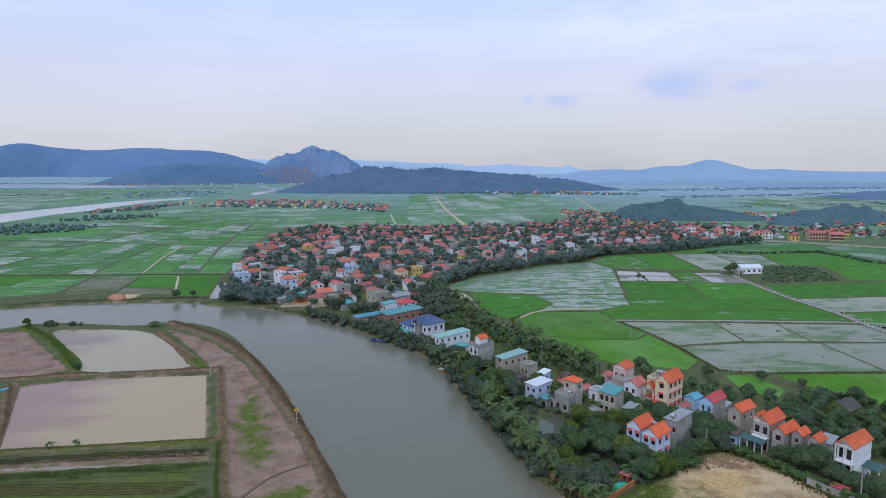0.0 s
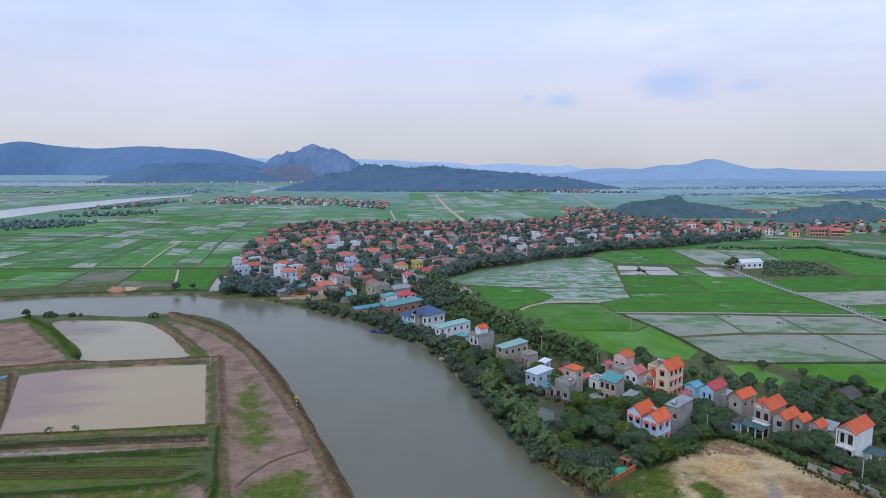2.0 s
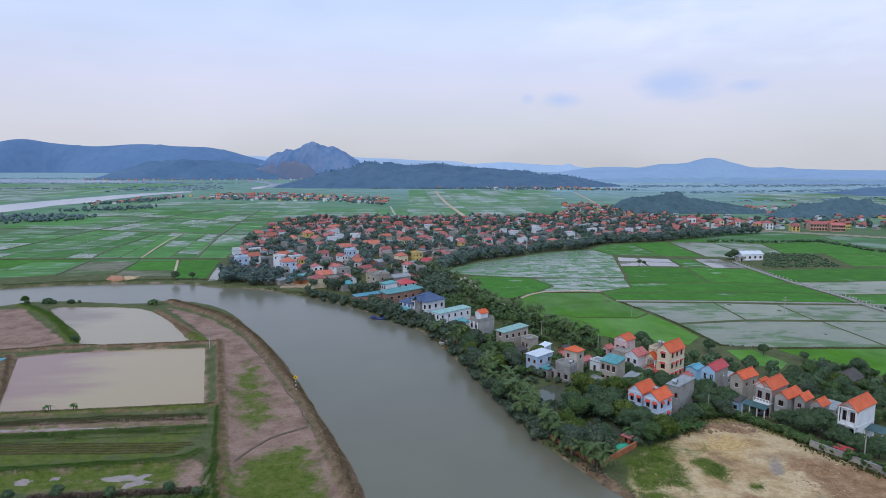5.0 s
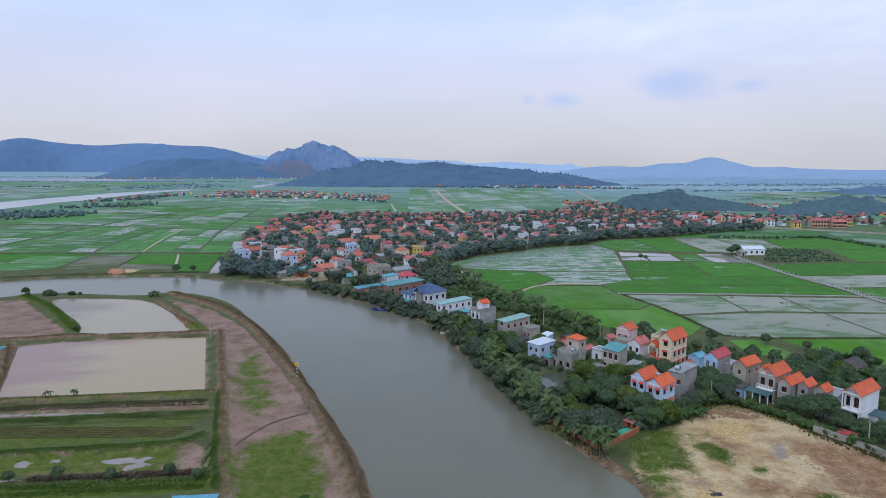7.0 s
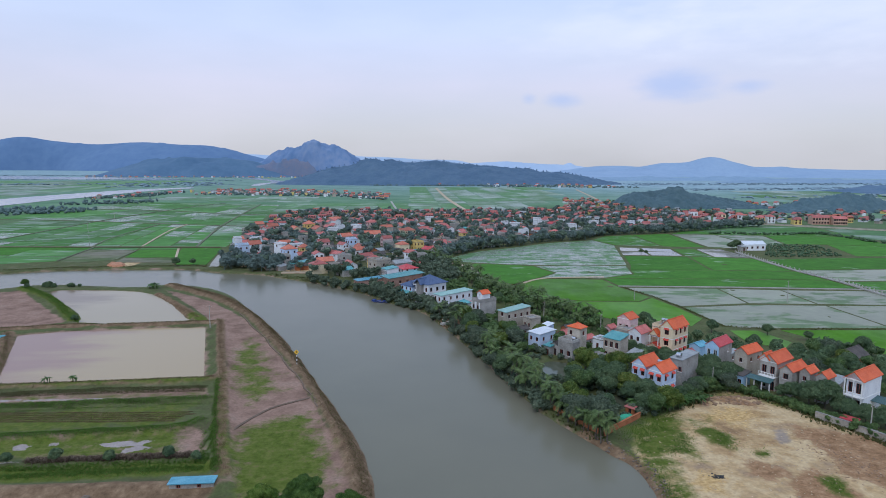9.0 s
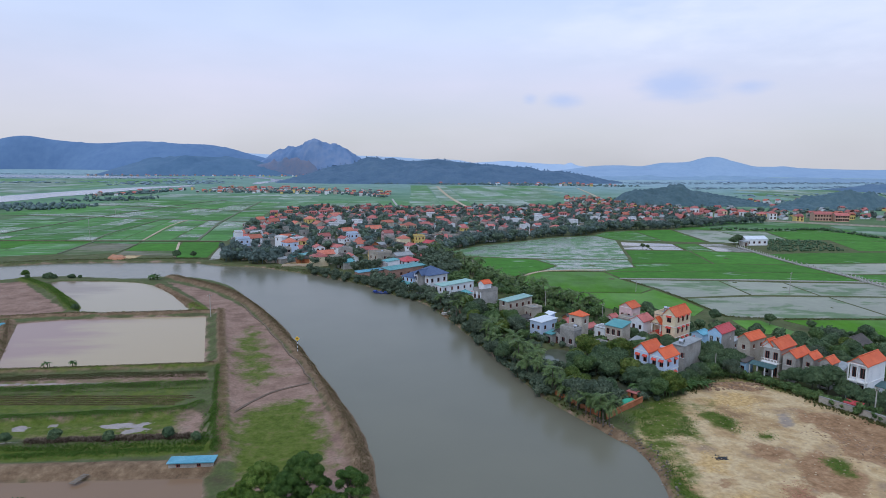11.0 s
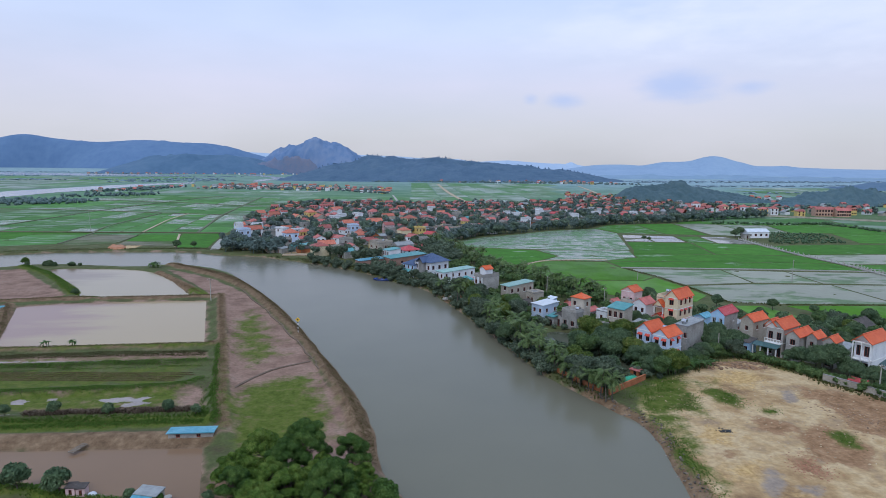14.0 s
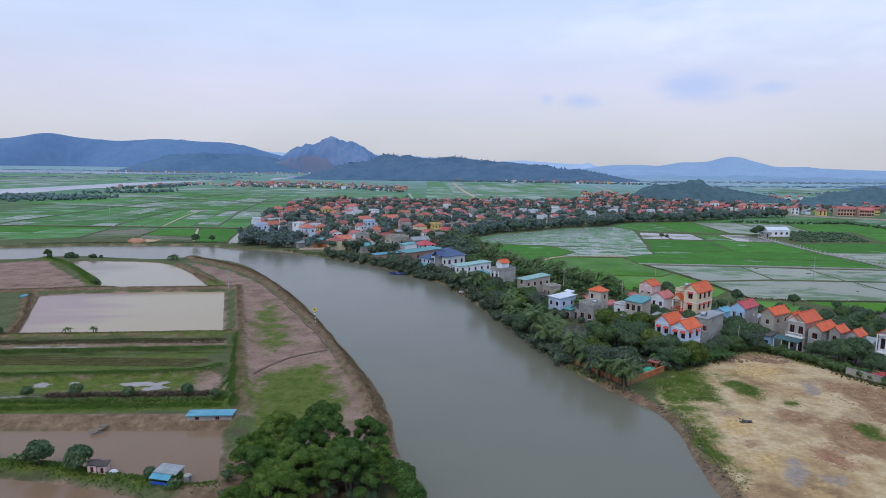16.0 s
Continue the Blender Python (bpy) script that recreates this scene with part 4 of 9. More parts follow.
paddy([(263, 433), (322, 425), (318, 372), (274, 384), (250, 387)], M_RICE, RICE_LABEL)
paddy([(275, 382), (318, 370), (420, 350), (420, 300), (292, 300), (292, 330), (258, 334)], M_RICE, RICE_LABEL)
paddy([(200, 449), (262, 436), (320, 428), (318, 455), (264, 470), (217, 467)], M_RICE_MID, MID_LABEL)
paddy([(325, 455), (322, 425), (440, 390), (440, 430)], M_RICE_MID, MID_LABEL)


paddy([(232, 457), (268, 448), (300, 450), (328, 447), (338, 485), (292, 520), (262, 542), (242, 505)], M_RICE_PALE, RICE_LABEL, 0.15)
paddy([(331, 446), (326, 412), (334, 390), (425, 340), (480, 372), (440, 408), (384, 455), (342, 483)], M_RICE_FAR, "pale green paddy beside the town", 0.15)
paddy([(345, 378), (362, 362), (420, 332), (430, 336), (372, 372), (352, 388)], M_PADDY_FAR, WET_LABEL, 0.19)
paddy([(238, 470), (262, 462), (286, 470), (268, 486), (248, 488)], M_PADDY_PALE, WET_LABEL, 0.19)


def field_grid(x_edges, y_edges, skew, keep, wet_share, seed, gap=1.0, cross=0.0, joined=False):
    """A patchwork of plots between straight dikes; the farthest are joined, crop by crop."""
    rng = random.Random(seed)
    crops = {}
    for j in range(len(y_edges) - 1):
        y0, y1 = y_edges[j] + gap / 2, y_edges[j + 1] - gap / 2
        shift = rng.uniform(-3, 3)
        for i in range(len(x_edges) - 1):
            x0, x1 = x_edges[i] + gap / 2 + shift, x_edges[i + 1] - gap / 2 + shift
            pts = [(x0 + skew * y0, y0 + cross * x0), (x1 + skew * y0, y0 + cross * x1), (x1 + skew * y1, y1 + cross * x1), (x0 + skew * y1, y1 + cross * x0)]
            if not all(keep(px, py) for px, py in pts):
                continue
            k = rng.random()
            mat, label = (M_PADDY_PALE, WET_LABEL) if k < wet_share else ((M_PADDY_GREEN, MID_LABEL) if k < wet_share + 0.25 else (M_RICE_PALE, RICE_LABEL))
            # the farthest plots take the crop colours that have haze mixed in
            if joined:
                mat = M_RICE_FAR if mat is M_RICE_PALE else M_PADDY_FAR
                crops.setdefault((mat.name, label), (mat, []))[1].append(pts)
            else:
                paddy(pts, mat, label)
    for (_, label), (mat, plots) in crops.items():
        bm = bmesh.new()
        for pts in plots:
            top, low = [bm.verts.new((*p, 0.10)) for p in pts], [bm.verts.new((*p, -0.3)) for p in pts]
            bm.faces.new(top)
            for i in range(4):
                bm.faces.new((top[i], low[i], low[(i + 1) % 4], top[(i + 1) % 4]))
        me = bpy.data.meshes.new("rice_paddies")
        bm.to_mesh(me)
        bm.free()
        me.materials.append(mat)
        tagged(new("rice_paddies", me), "distant patchwork: " + label, "rice paddies", kind="stuff")


def field_band(columns, low, high, seed, cuts, wet=0.25, gap=0.9):
    """Plots between two dikes: columns run away from the river, each cut across at its own uneven steps. low and high give the dikes' line at x."""
    rng = random.Random(seed)
    for (a0, a1), (b0, b1) in zip(columns, columns[1:]):
        n = rng.randint(*cuts)
        steps = sorted(rng.uniform(0.12, 0.88) for _ in range(n - 1))
        steps = [0.0] + [q for k, q in enumerate(steps) if k == 0 or q - steps[k - 1] > 0.07] + [1.0]

        def corner(left, v, dx, dy):
            x = (a0 + (a1 - a0) * v if left else b0 + (b1 - b0) * v) + dx
            return (x, low(x) + (high(x) - low(x)) * v + dy)
        for v0, v1 in zip(steps, steps[1:]):
            g, e = gap / 2, 0.35
            pts = [corner(True, v0, g, e), corner(False, v0, -g, e), corner(False, v1, -g, -e), corner(True, v1, g, -e)]
            k = rng.random()
            mat, label = (M_PADDY_PALE, WET_LABEL) if k < wet else ((M_PADDY_GREEN, MID_LABEL) if k < wet + 0.18 else (M_RICE_PALE, RICE_LABEL))
            paddy(pts, mat, label)


def dike_a(x):
    return float(np.interp(x, [-400, -252, -148, -116], [392, 389.5, 385.3, 383]))


def dike_b(x):
    return float(np.interp(x, [-420, -372, -317, -259, -203, -141, -110], [590, 577, 568, 551, 531, 514, 506]))


def dike_c(x):
    return float(np.interp(x, [-420, -356, -258, -186, -161, -120], [722, 706, 678, 637, 629, 618]))


def dike_d(x):
    return float(np.interp(x, [-400, -300, -235, -186, -140], [838, 822, 805, 786, 770]))


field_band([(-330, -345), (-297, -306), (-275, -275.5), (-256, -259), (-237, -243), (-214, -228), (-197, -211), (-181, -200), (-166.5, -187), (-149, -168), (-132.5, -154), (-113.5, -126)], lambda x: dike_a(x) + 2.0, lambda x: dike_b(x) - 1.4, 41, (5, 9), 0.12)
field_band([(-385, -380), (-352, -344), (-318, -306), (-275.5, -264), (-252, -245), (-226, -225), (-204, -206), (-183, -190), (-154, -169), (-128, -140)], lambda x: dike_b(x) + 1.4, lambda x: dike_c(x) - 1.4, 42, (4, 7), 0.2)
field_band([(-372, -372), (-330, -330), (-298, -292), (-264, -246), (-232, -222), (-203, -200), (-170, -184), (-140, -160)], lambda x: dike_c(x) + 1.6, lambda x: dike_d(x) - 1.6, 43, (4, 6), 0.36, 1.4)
# plots along the bank
paddy([(-264, 334), (-222, 330), (-224, 352), (-268, 354)], M_RICE_PALE, RICE_LABEL)
paddy([(-268, 355.5), (-224, 353.5), (-226, 385.5), (-272, 386.5)], M_RICE, RICE_LABEL)
paddy([(-221, 318), (-187, 331), (-189.5, 348), (-223, 345)], M_RICE_PALE, RICE_LABEL)
paddy([(-223, 346.5), (-189.6, 349.5), (-192.6, 375), (-225, 373)], M_RICE_PALE, RICE_LABEL)
paddy([(-225, 374.5), (-192.8, 376.5), (-194, 383.6), (-226, 384.6)], M_RICE, RICE_LABEL)
paddy([(-185.5, 330), (-172.6, 326), (-158.4, 335), (-163, 370), (-191.4, 375.6)], M_FALLOW, "brown fallow plot with patches of weeds")
paddy([(-191.8, 377), (-163, 371.4), (-165, 382.4), (-193, 383.2)], M_RICE_PALE, RICE_LABEL)
paddy([(-156.6, 343), (-128.5, 342), (-138.5, 373), (-161.6, 373)], M_RICE, RICE_LABEL)
paddy([(-154, 326), (-124.5, 324), (-128, 341), (-156.4, 342)], M_FALLOW, "brown fallow plot beside the river bank")
paddy([(-162, 374.4), (-139, 374.4), (-141.6, 381.6), (-163.6, 382)], M_RICE_PALE, RICE_LABEL)
paddy([(-120, 318), (-104, 317), (-108.6, 345), (-114.6, 379), (-138.4, 379.6), (-130, 345)], M_RICE, "vivid green plot of young rice beside the lane")
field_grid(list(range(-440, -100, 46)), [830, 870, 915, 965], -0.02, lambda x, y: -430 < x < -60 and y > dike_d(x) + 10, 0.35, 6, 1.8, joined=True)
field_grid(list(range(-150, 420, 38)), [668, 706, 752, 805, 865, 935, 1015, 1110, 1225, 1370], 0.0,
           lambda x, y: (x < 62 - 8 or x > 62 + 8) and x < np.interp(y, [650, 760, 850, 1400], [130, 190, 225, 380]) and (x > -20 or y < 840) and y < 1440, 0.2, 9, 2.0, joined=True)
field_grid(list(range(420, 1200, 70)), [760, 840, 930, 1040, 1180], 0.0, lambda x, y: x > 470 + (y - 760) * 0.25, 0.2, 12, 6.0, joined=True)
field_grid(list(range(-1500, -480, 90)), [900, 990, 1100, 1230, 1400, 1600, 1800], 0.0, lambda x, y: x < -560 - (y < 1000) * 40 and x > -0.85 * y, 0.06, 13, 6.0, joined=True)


def strip(name, line, width, z, material, label, category, thick=0.35, n=4, part_of=None):
    """A raised ribbon with a flat top along a line."""
    pts = smooth_line(line, n) if n else line
    bm = bmesh.new()
    rows = []
    for i, p in enumerate(pts):
        a, c = Vector(pts[max(i - 1, 0)]), Vector(pts[min(i + 1, len(pts) - 1)])
        t = (c - a).normalized()
        s = Vector((-t.y, t.x)) * width / 2
        v = Vector(p)
        rows.append([bm.verts.new((*q, zz)) for q, zz in ((v + s, z - thick), (v + s * 0.97, z), (v - s * 0.97, z), (v - s, z - thick))])
    for r0, r1 in zip(rows, rows[1:]):
        for k in range(3):
            bm.faces.new((r0[k], r0[k + 1], r1[k + 1], r1[k]))
    bm.faces.new(rows[0])
    bm.faces.new(rows[-1][::-1])
    bmesh.ops.recalc_face_normals(bm, faces=bm.faces[:])
    me = bpy.data.meshes.new(name)
    bm.to_mesh(me)
    bm.free()
    me.materials.append(material)
    return tagged(new(name, me), label, category, kind="structure")


M_MUD_LIP = surface("dried_mud_ridge", [(0.100, 0.066, 0.042), (0.135, 0.092, 0.062), (0.175, 0.125, 0.090)], 0.6, 0.95, 0.4)
M_DIRT_ROAD = surface("dirt_road", [(0.34, 0.25, 0.16), (0.45, 0.34, 0.23), (0.5, 0.4, 0.28)], 0.05, 0.9, 0.2)
strip("dike_path", [(90, 252.6), (140, 248.2), (168, 244.4), (191, 241.2), (204, 236)], 1.1, 0.35, M_CONCRETE, "pale concrete field path on a dike", "path")
strip("footpath", [(50, 260), (55, 266.5), (62.1, 271.9), (75.8, 273.7), (90.7, 274.3)], 1.6, 0.3, M_DIRT_ROAD, "pale earth path between the paddies", "path")
strip("road", [(196, 350), (193.4, 326), (192.5, 310), (191.8, 286.7), (193.4, 257.3), (191.8, 240), (192, 222), (196, 190), (204, 140)], 2.0, 0.45, M_CONCRETE, "narrow pale farm road across the paddies", "road")
strip("road", [(60.4, 1310), (59, 1090), (59.2, 910), (62, 780), (65.6, 648)], 5.0, 0.4, M_DIRT_ROAD, "straight dirt road between distant rice fields", "road")
strip("road", [(-23, 845), (-16, 740), (-9, 646)], 2.6, 0.35, M_CONCRETE, "concrete track through the rice fields", "road")
strip("road", [(345, 1240), (305, 1020), (273, 852)], 4.0, 0.4, M_DIRT_ROAD, "distant dirt road towards the village", "road")
strip("road", [(-98, 309), (-101, 324), (-104, 340), (-106, 352)], 4.6, 0.25, M_CONCRETE, "pale concrete lane at the village edge", "road")
strip("dike_road", [(-400, 391), (-330, 389), (-252, 388.0), (-200, 386), (-148, 384.0), (-116, 382.2)], 2.4, 0.5, M_BANK, "dark earth farm road on a low dike", "road")
for line in ([(-420, 590), (-372, 577), (-317, 568), (-259, 551), (-203, 531), (-141, 514), (-118, 508)], [(-420, 722), (-356, 706), (-258, 678), (-186, 637), (-150, 626)],
             [(-275, 392), (-275.5, 477), (-275.6, 544), (-272, 614), (-264, 678), (-254, 759), (-236, 805)], [(-132, 386), (-148, 472), (-155, 512), (-175, 682), (-186, 783)]):
    strip("field_dike", line, 1.8, 0.45, M_DIKE, "low weedy earth dike between rice plots", "dike")
for line in ([(-166, 388), (-183.4, 478), (-187, 528)], [(-196, 388), (-206, 436), (-211, 531)], [(-186, 331), (-192, 376), (-194, 384)], [(-121, 319), (-139.5, 376)], [(-158, 336), (-162, 370)]):
    strip("field_path", line, 1.3, 0.4, M_DIRT_ROAD if line[0][0] in (-166, -121) else M_DIKE, "narrow earth path between rice plots", "path")
heap = [(-155, 322), (-150, 323), (-145, 319), (-142.5, 311), (-147, 309), (-151, 312), (-154, 316)]
bm = bmesh.new()
top = [bm.verts.new((x * 0.7 - 0.3 * 149, y * 0.7 + 0.3 * 317, 1.1)) for x, y in heap]
low = [bm.verts.new((x, y, -0.4)) for x, y in heap]
bm.faces.new(top)
for k in range(len(heap)):
    bm.faces.new((top[k], low[k], low[(k + 1) % len(heap)], top[(k + 1) % len(heap)]))
bmesh.ops.recalc_face_normals(bm, faces=bm.faces[:])
bmesh.ops.subdivide_edges(bm, edges=bm.edges[:], cuts=3, use_grid_fill=True)
for v in bm.verts:
    v.co.z += 0.35 * noise.noise(v.co * 0.5)
me = bpy.data.meshes.new("earth_heap")
bm.to_mesh(me)
bm.free()
me.materials.append(surface("fresh_red_earth", [(0.34, 0.15, 0.075), (0.42, 0.19, 0.10), (0.50, 0.27, 0.16)], 0.4, 0.95, 0.4))
tagged(new("earth_heap", me), "spread heap of fresh orange-red earth on the river bank", "earth heap")
lip = smooth_line([(-58.6, 210.6), (-43.4, 180.6), (-33.4, 159), (-24.0, 138), (-19.4, 126.5)], 6)
lip = [(x + 0.35 * math.sin(k * 1.3) + 0.2 * math.sin(k * 3.1), y) for k, (x, y) in enumerate(lip)]
strip("dike_lip", lip, 0.32, 0.30, M_MUD_LIP, "low lip of brown mud along the foot of the dike", "dike", n=0)
strip("footpath", [(-34.7, 115.6), (-33, 120), (-29.5, 126.3), (-25, 130), (-21.2, 132.5)], 0.6, 0.16, M_MUD_LIP, "low dark earth ridge across the mud", "path")

strip("sandy_landing", [(-60.5, 290.4), (-56, 290.8), (-51.5, 291.2), (-48.0, 289.4)], 4.4, 0.45, M_DIRT_ROAD, "sandy earth landing on the village bank", "landing", 0.9)
bm = bmesh.new()
for x, y in smooth_line([(196, 350), (193.4, 326), (192.5, 310), (191.8, 286.7), (193.4, 257.3), (191.8, 240), (192, 222), (196, 190), (204, 140)], 7):
    for side in (-1.1, 1.1):
        bmesh.ops.create_cube(bm, size=1.0, matrix=Matrix.Translation((x + side, y, 0.75)) @ Matrix.Diagonal((0.3, 0.3, 1.3, 1.0)))
me = bpy.data.meshes.new("guard_posts")
bm.to_mesh(me)
bm.free()
me.materials.append(M_CONCRETE)
tagged(new("guard_posts", me), "pale concrete guard posts lining the farm road", "posts", kind="stuff")

# ---- building kit ----


def box(bm, x0, x1, y0, y1, z0, z1):
    v = [bm.verts.new((x, y, z)) for z in (z0, z1) for y in (y0, y1) for x in (x0, x1)]
    for q in ((0, 2, 3, 1), (4, 5, 7, 6), (0, 1, 5, 4), (2, 6, 7, 3), (0, 4, 6, 2), (1, 3, 7, 5)):
        bm.faces.new([v[i] for i in q])


def tube(bm, p0, p1, r0, r1, n=8, caps=True):
    """A tapered round bar between two points."""
    a, c = Vector(p0), Vector(p1)
    q = (c - a).to_track_quat("Z", "Y")
    rings = []
    for p, r in ((a, r0), (c, r1)):
        rings.append([bm.verts.new(p + q @ Vector((r * math.cos(k * math.tau / n), r * math.sin(k * math.tau / n), 0))) for k in range(n)])
    for k in range(n):
        bm.faces.new((rings[0][k], rings[0][(k + 1) % n], rings[1][(k + 1) % n], rings[1][k]))
    if caps:
        bm.faces.new(rings[0][::-1])
        bm.faces.new(rings[1])


def mesh_of(name, bm, *materials):
    me = bpy.data.meshes.new(name)
    bm.to_mesh(me)
    bm.free()
    for m in materials:
        me.materials.append(m)
    return me


def part(name, bm, material, parent, label="", at=None):
    """Links a bmesh, or a mesh that is shared, as one part under its thing."""
    me = mesh_of(name, bm, material) if isinstance(bm, bmesh.types.BMesh) else bm
    ob = new(name, me)
    ob.parent = parent
    if at is not None:
        ob.matrix_basis = at
    return tagged(ob, label)


def thing(name, at, label, category, group=""):
    ob = new(name)
    ob.matrix_basis = at
    ob.empty_display_size = 0.5
    return tagged(ob, label, category, group)


def scatter(first, poses):
    """Puts a thing at the first pose and copies of it at the others."""
    if not poses:
        for o in (*first.children_recursive, first):
            bpy.data.objects.remove(o)
        return
    first.matrix_basis = poses[0]
    for m in poses[1:]:
        copy_thing(first, m)


def stand(x, y, z=0.0, turn=0.0, size=1.0, tall=None):
    return Matrix.LocRotScale((x, y, z), Euler((0, 0, radians(turn))), (size, size, tall or size))


# ---- plants ----
M_LEAF_DARK = surface("dark_foliage", [(0.074, 0.120, 0.064), (0.110, 0.166, 0.082), (0.160, 0.216, 0.106)], 0.35, 0.55, 0.0, 4, through_light=0.2, island=0.24, spec=0.12)
M_LEAF_MID = surface("green_foliage", [(0.066, 0.116, 0.046), (0.110, 0.174, 0.062), (0.172, 0.236, 0.086)], 0.35, 0.55, 0.0, 4, through_light=0.2, island=0.24, spec=0.12)
M_LEAF_YELLOW = surface("yellow_green_foliage", [(0.062, 0.105, 0.024), (0.120, 0.168, 0.038), (0.225, 0.250, 0.068)], 0.35, 0.55, 0.0, 4, through_light=0.2, island=0.24, spec=0.12)
M_LEAF_FRESH = surface("fresh_green_foliage", [(0.044, 0.094, 0.022), (0.082, 0.150, 0.034), (0.135, 0.210, 0.050)], 0.4, 0.5, 0.0, 4, through_light=0.2, island=0.24, spec=0.12)
M_LEAF_GREY = surface("grey_green_foliage", [(0.070, 0.100, 0.068), (0.110, 0.146, 0.094), (0.158, 0.190, 0.124)], 0.4, 0.6, 0.0, 4, through_light=0.2, island=0.24, spec=0.12)
M_LEAF_GROVE = surface("sunlit_grove_foliage", [(0.062, 0.120, 0.022), (0.122, 0.200, 0.036), (0.220, 0.290, 0.064)], 0.45, 0.5, 0.0, 4, through_light=0.2, island=0.24, spec=0.12)
# Village foliage: haze over the village put into the colours, lighter and bluer.
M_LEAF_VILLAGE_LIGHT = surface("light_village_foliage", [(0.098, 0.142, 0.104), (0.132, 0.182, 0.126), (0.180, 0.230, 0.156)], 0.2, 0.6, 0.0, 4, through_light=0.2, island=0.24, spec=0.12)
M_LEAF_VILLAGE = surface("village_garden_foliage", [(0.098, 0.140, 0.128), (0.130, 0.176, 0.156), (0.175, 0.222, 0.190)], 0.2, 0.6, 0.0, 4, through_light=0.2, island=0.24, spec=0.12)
M_PALM = surface("palm_frond", [(0.080, 0.128, 0.044), (0.130, 0.188, 0.066), (0.205, 0.262, 0.105)], 0.5, 0.45, 0.0, 4, through_light=0.30, island=0.3, spec=0.12)
M_BANANA = surface("banana_leaf", [(0.045, 0.10, 0.025), (0.08, 0.15, 0.04), (0.13, 0.19, 0.07)], 0.5, 0.4, 0.0, 4, through_light=0.32, island=0.25, spec=0.12)
M_BARK = surface("bark", [(0.05, 0.04, 0.03), (0.10, 0.085, 0.065), (0.15, 0.13, 0.10)], 1.5, 0.9, 0.6)
M_DRY = surface("dry_brush", [(0.12, 0.09, 0.06), (0.19, 0.14, 0.10), (0.25, 0.20, 0.14)], 0.5, 0.9, 0.0, 4, island=0.4, spec=0.12, through_light=0.4)


def foliage(lobes, count, size, seed, core=0.72, up=0.25, aspect=0.55, small=False):
    """Leaves and leaf sprays spread over the shells of several lobes, each a bent blade, round darker inner masses."""
    rng = np.random.RandomState(seed)
    L = np.array([l[:3] for l in lobes], float)
    R = np.array([l[3] for l in lobes], float)
    flat = np.array([l[4] if len(l) > 4 else 0.85 for l in lobes], float)
    pick = rng.choice(len(lobes), count, p=R ** 2 / np.sum(R ** 2))
    d = rng.normal(size=(count, 3))
    d[:, 2] += up
    d /= np.linalg.norm(d, axis=1)[:, None]
    r = R[pick] * (0.72 + 0.36 * rng.random_sample(count))
    scale = np.stack([np.ones(count), np.ones(count), flat[pick]], -1)
    P = L[pick] + d * r[:, None] * scale
    nrm = d + 0.42 * rng.normal(size=(count, 3))
    nrm /= np.linalg.norm(nrm, axis=1)[:, None]
    t = np.cross(nrm, rng.normal(size=(count, 3)))
    t /= np.linalg.norm(t, axis=1)[:, None] + 1e-9
    b2 = np.cross(nrm, t)
    s = size * (0.55 + 0.9 * rng.random_sample(count))[:, None]
    tip = P + t * s - nrm * s * 0.25
    V = np.stack([P - t * s, P + b2 * s * aspect + nrm * s * 0.1, tip, P - b2 * s * aspect + nrm * s * 0.1], 1).reshape(-1, 3)
    F = np.arange(count * 4).reshape(-1, 4)
    verts, faces = V.tolist(), F.tolist()
    for (cx, cy, cz), rad, fl in zip(L, R, flat):
        bm = bmesh.new()
        bmesh.ops.create_icosphere(bm, subdivisions=2 if rad > 1.5 and not small else 1, radius=rad * core)
        base = len(verts)
        for v in bm.verts:
            k = 1 + 0.22 * noise.noise(v.co * (1.6 / rad) + Vector((seed, cx, cy)))
            verts.append((cx + v.co.x * k, cy + v.co.y * k, cz + v.co.z * k * fl))
        faces += [[base + v.index for v in f.verts] for f in bm.faces]
        bm.free()
    me = bpy.data.meshes.new("crown")
    me.from_pydata(verts, [], faces)
    return me


def broad_tree(name, label, height, radius, leaf, seed, count=900, size=0.5, trunk_r=0.14, lobes=7, spread=0.62, low=0.38, category="tree", group="", core=0.70, middle=0.72):
    """A trunk that forks into limbs, under a crown of uneven lobes."""
    rng = random.Random(seed)
    tree = thing(name, Matrix(), label, category, group)
    bm = bmesh.new()
    fork = Vector((rng.uniform(-0.2, 0.2), rng.uniform(-0.2, 0.2), height * low))
    tube(bm, (0, 0, -0.4), fork, trunk_r * 1.3, trunk_r, 7)
    L = [(0, 0, height * 0.66, radius * middle, 0.85)]
    for k in range(lobes):
        a = math.tau * k / lobes + rng.uniform(-0.35, 0.35)
        rr = radius * spread * rng.uniform(0.75, 1.15)
        z = height * rng.uniform(0.42, 0.80)
        lr = radius * rng.uniform(0.27, 0.46)
        L.append((rr * math.cos(a), rr * math.sin(a), min(z, height - lr * 0.8), lr, rng.uniform(0.7, 0.95)))
        tube(bm, fork, Vector(L[-1][:3]), trunk_r * 0.6, trunk_r * 0.2, 5, False)
    L.append((rng.uniform(-0.3, 0.3) * radius, rng.uniform(-0.3, 0.3) * radius, height - radius * 0.42, radius * 0.5, 0.8))
    part("trunk", bm, M_BARK, tree)
    me = foliage(L, count, size, seed, core)
    me.materials.append(leaf)
    part("crown", me, leaf, tree)
    return tree


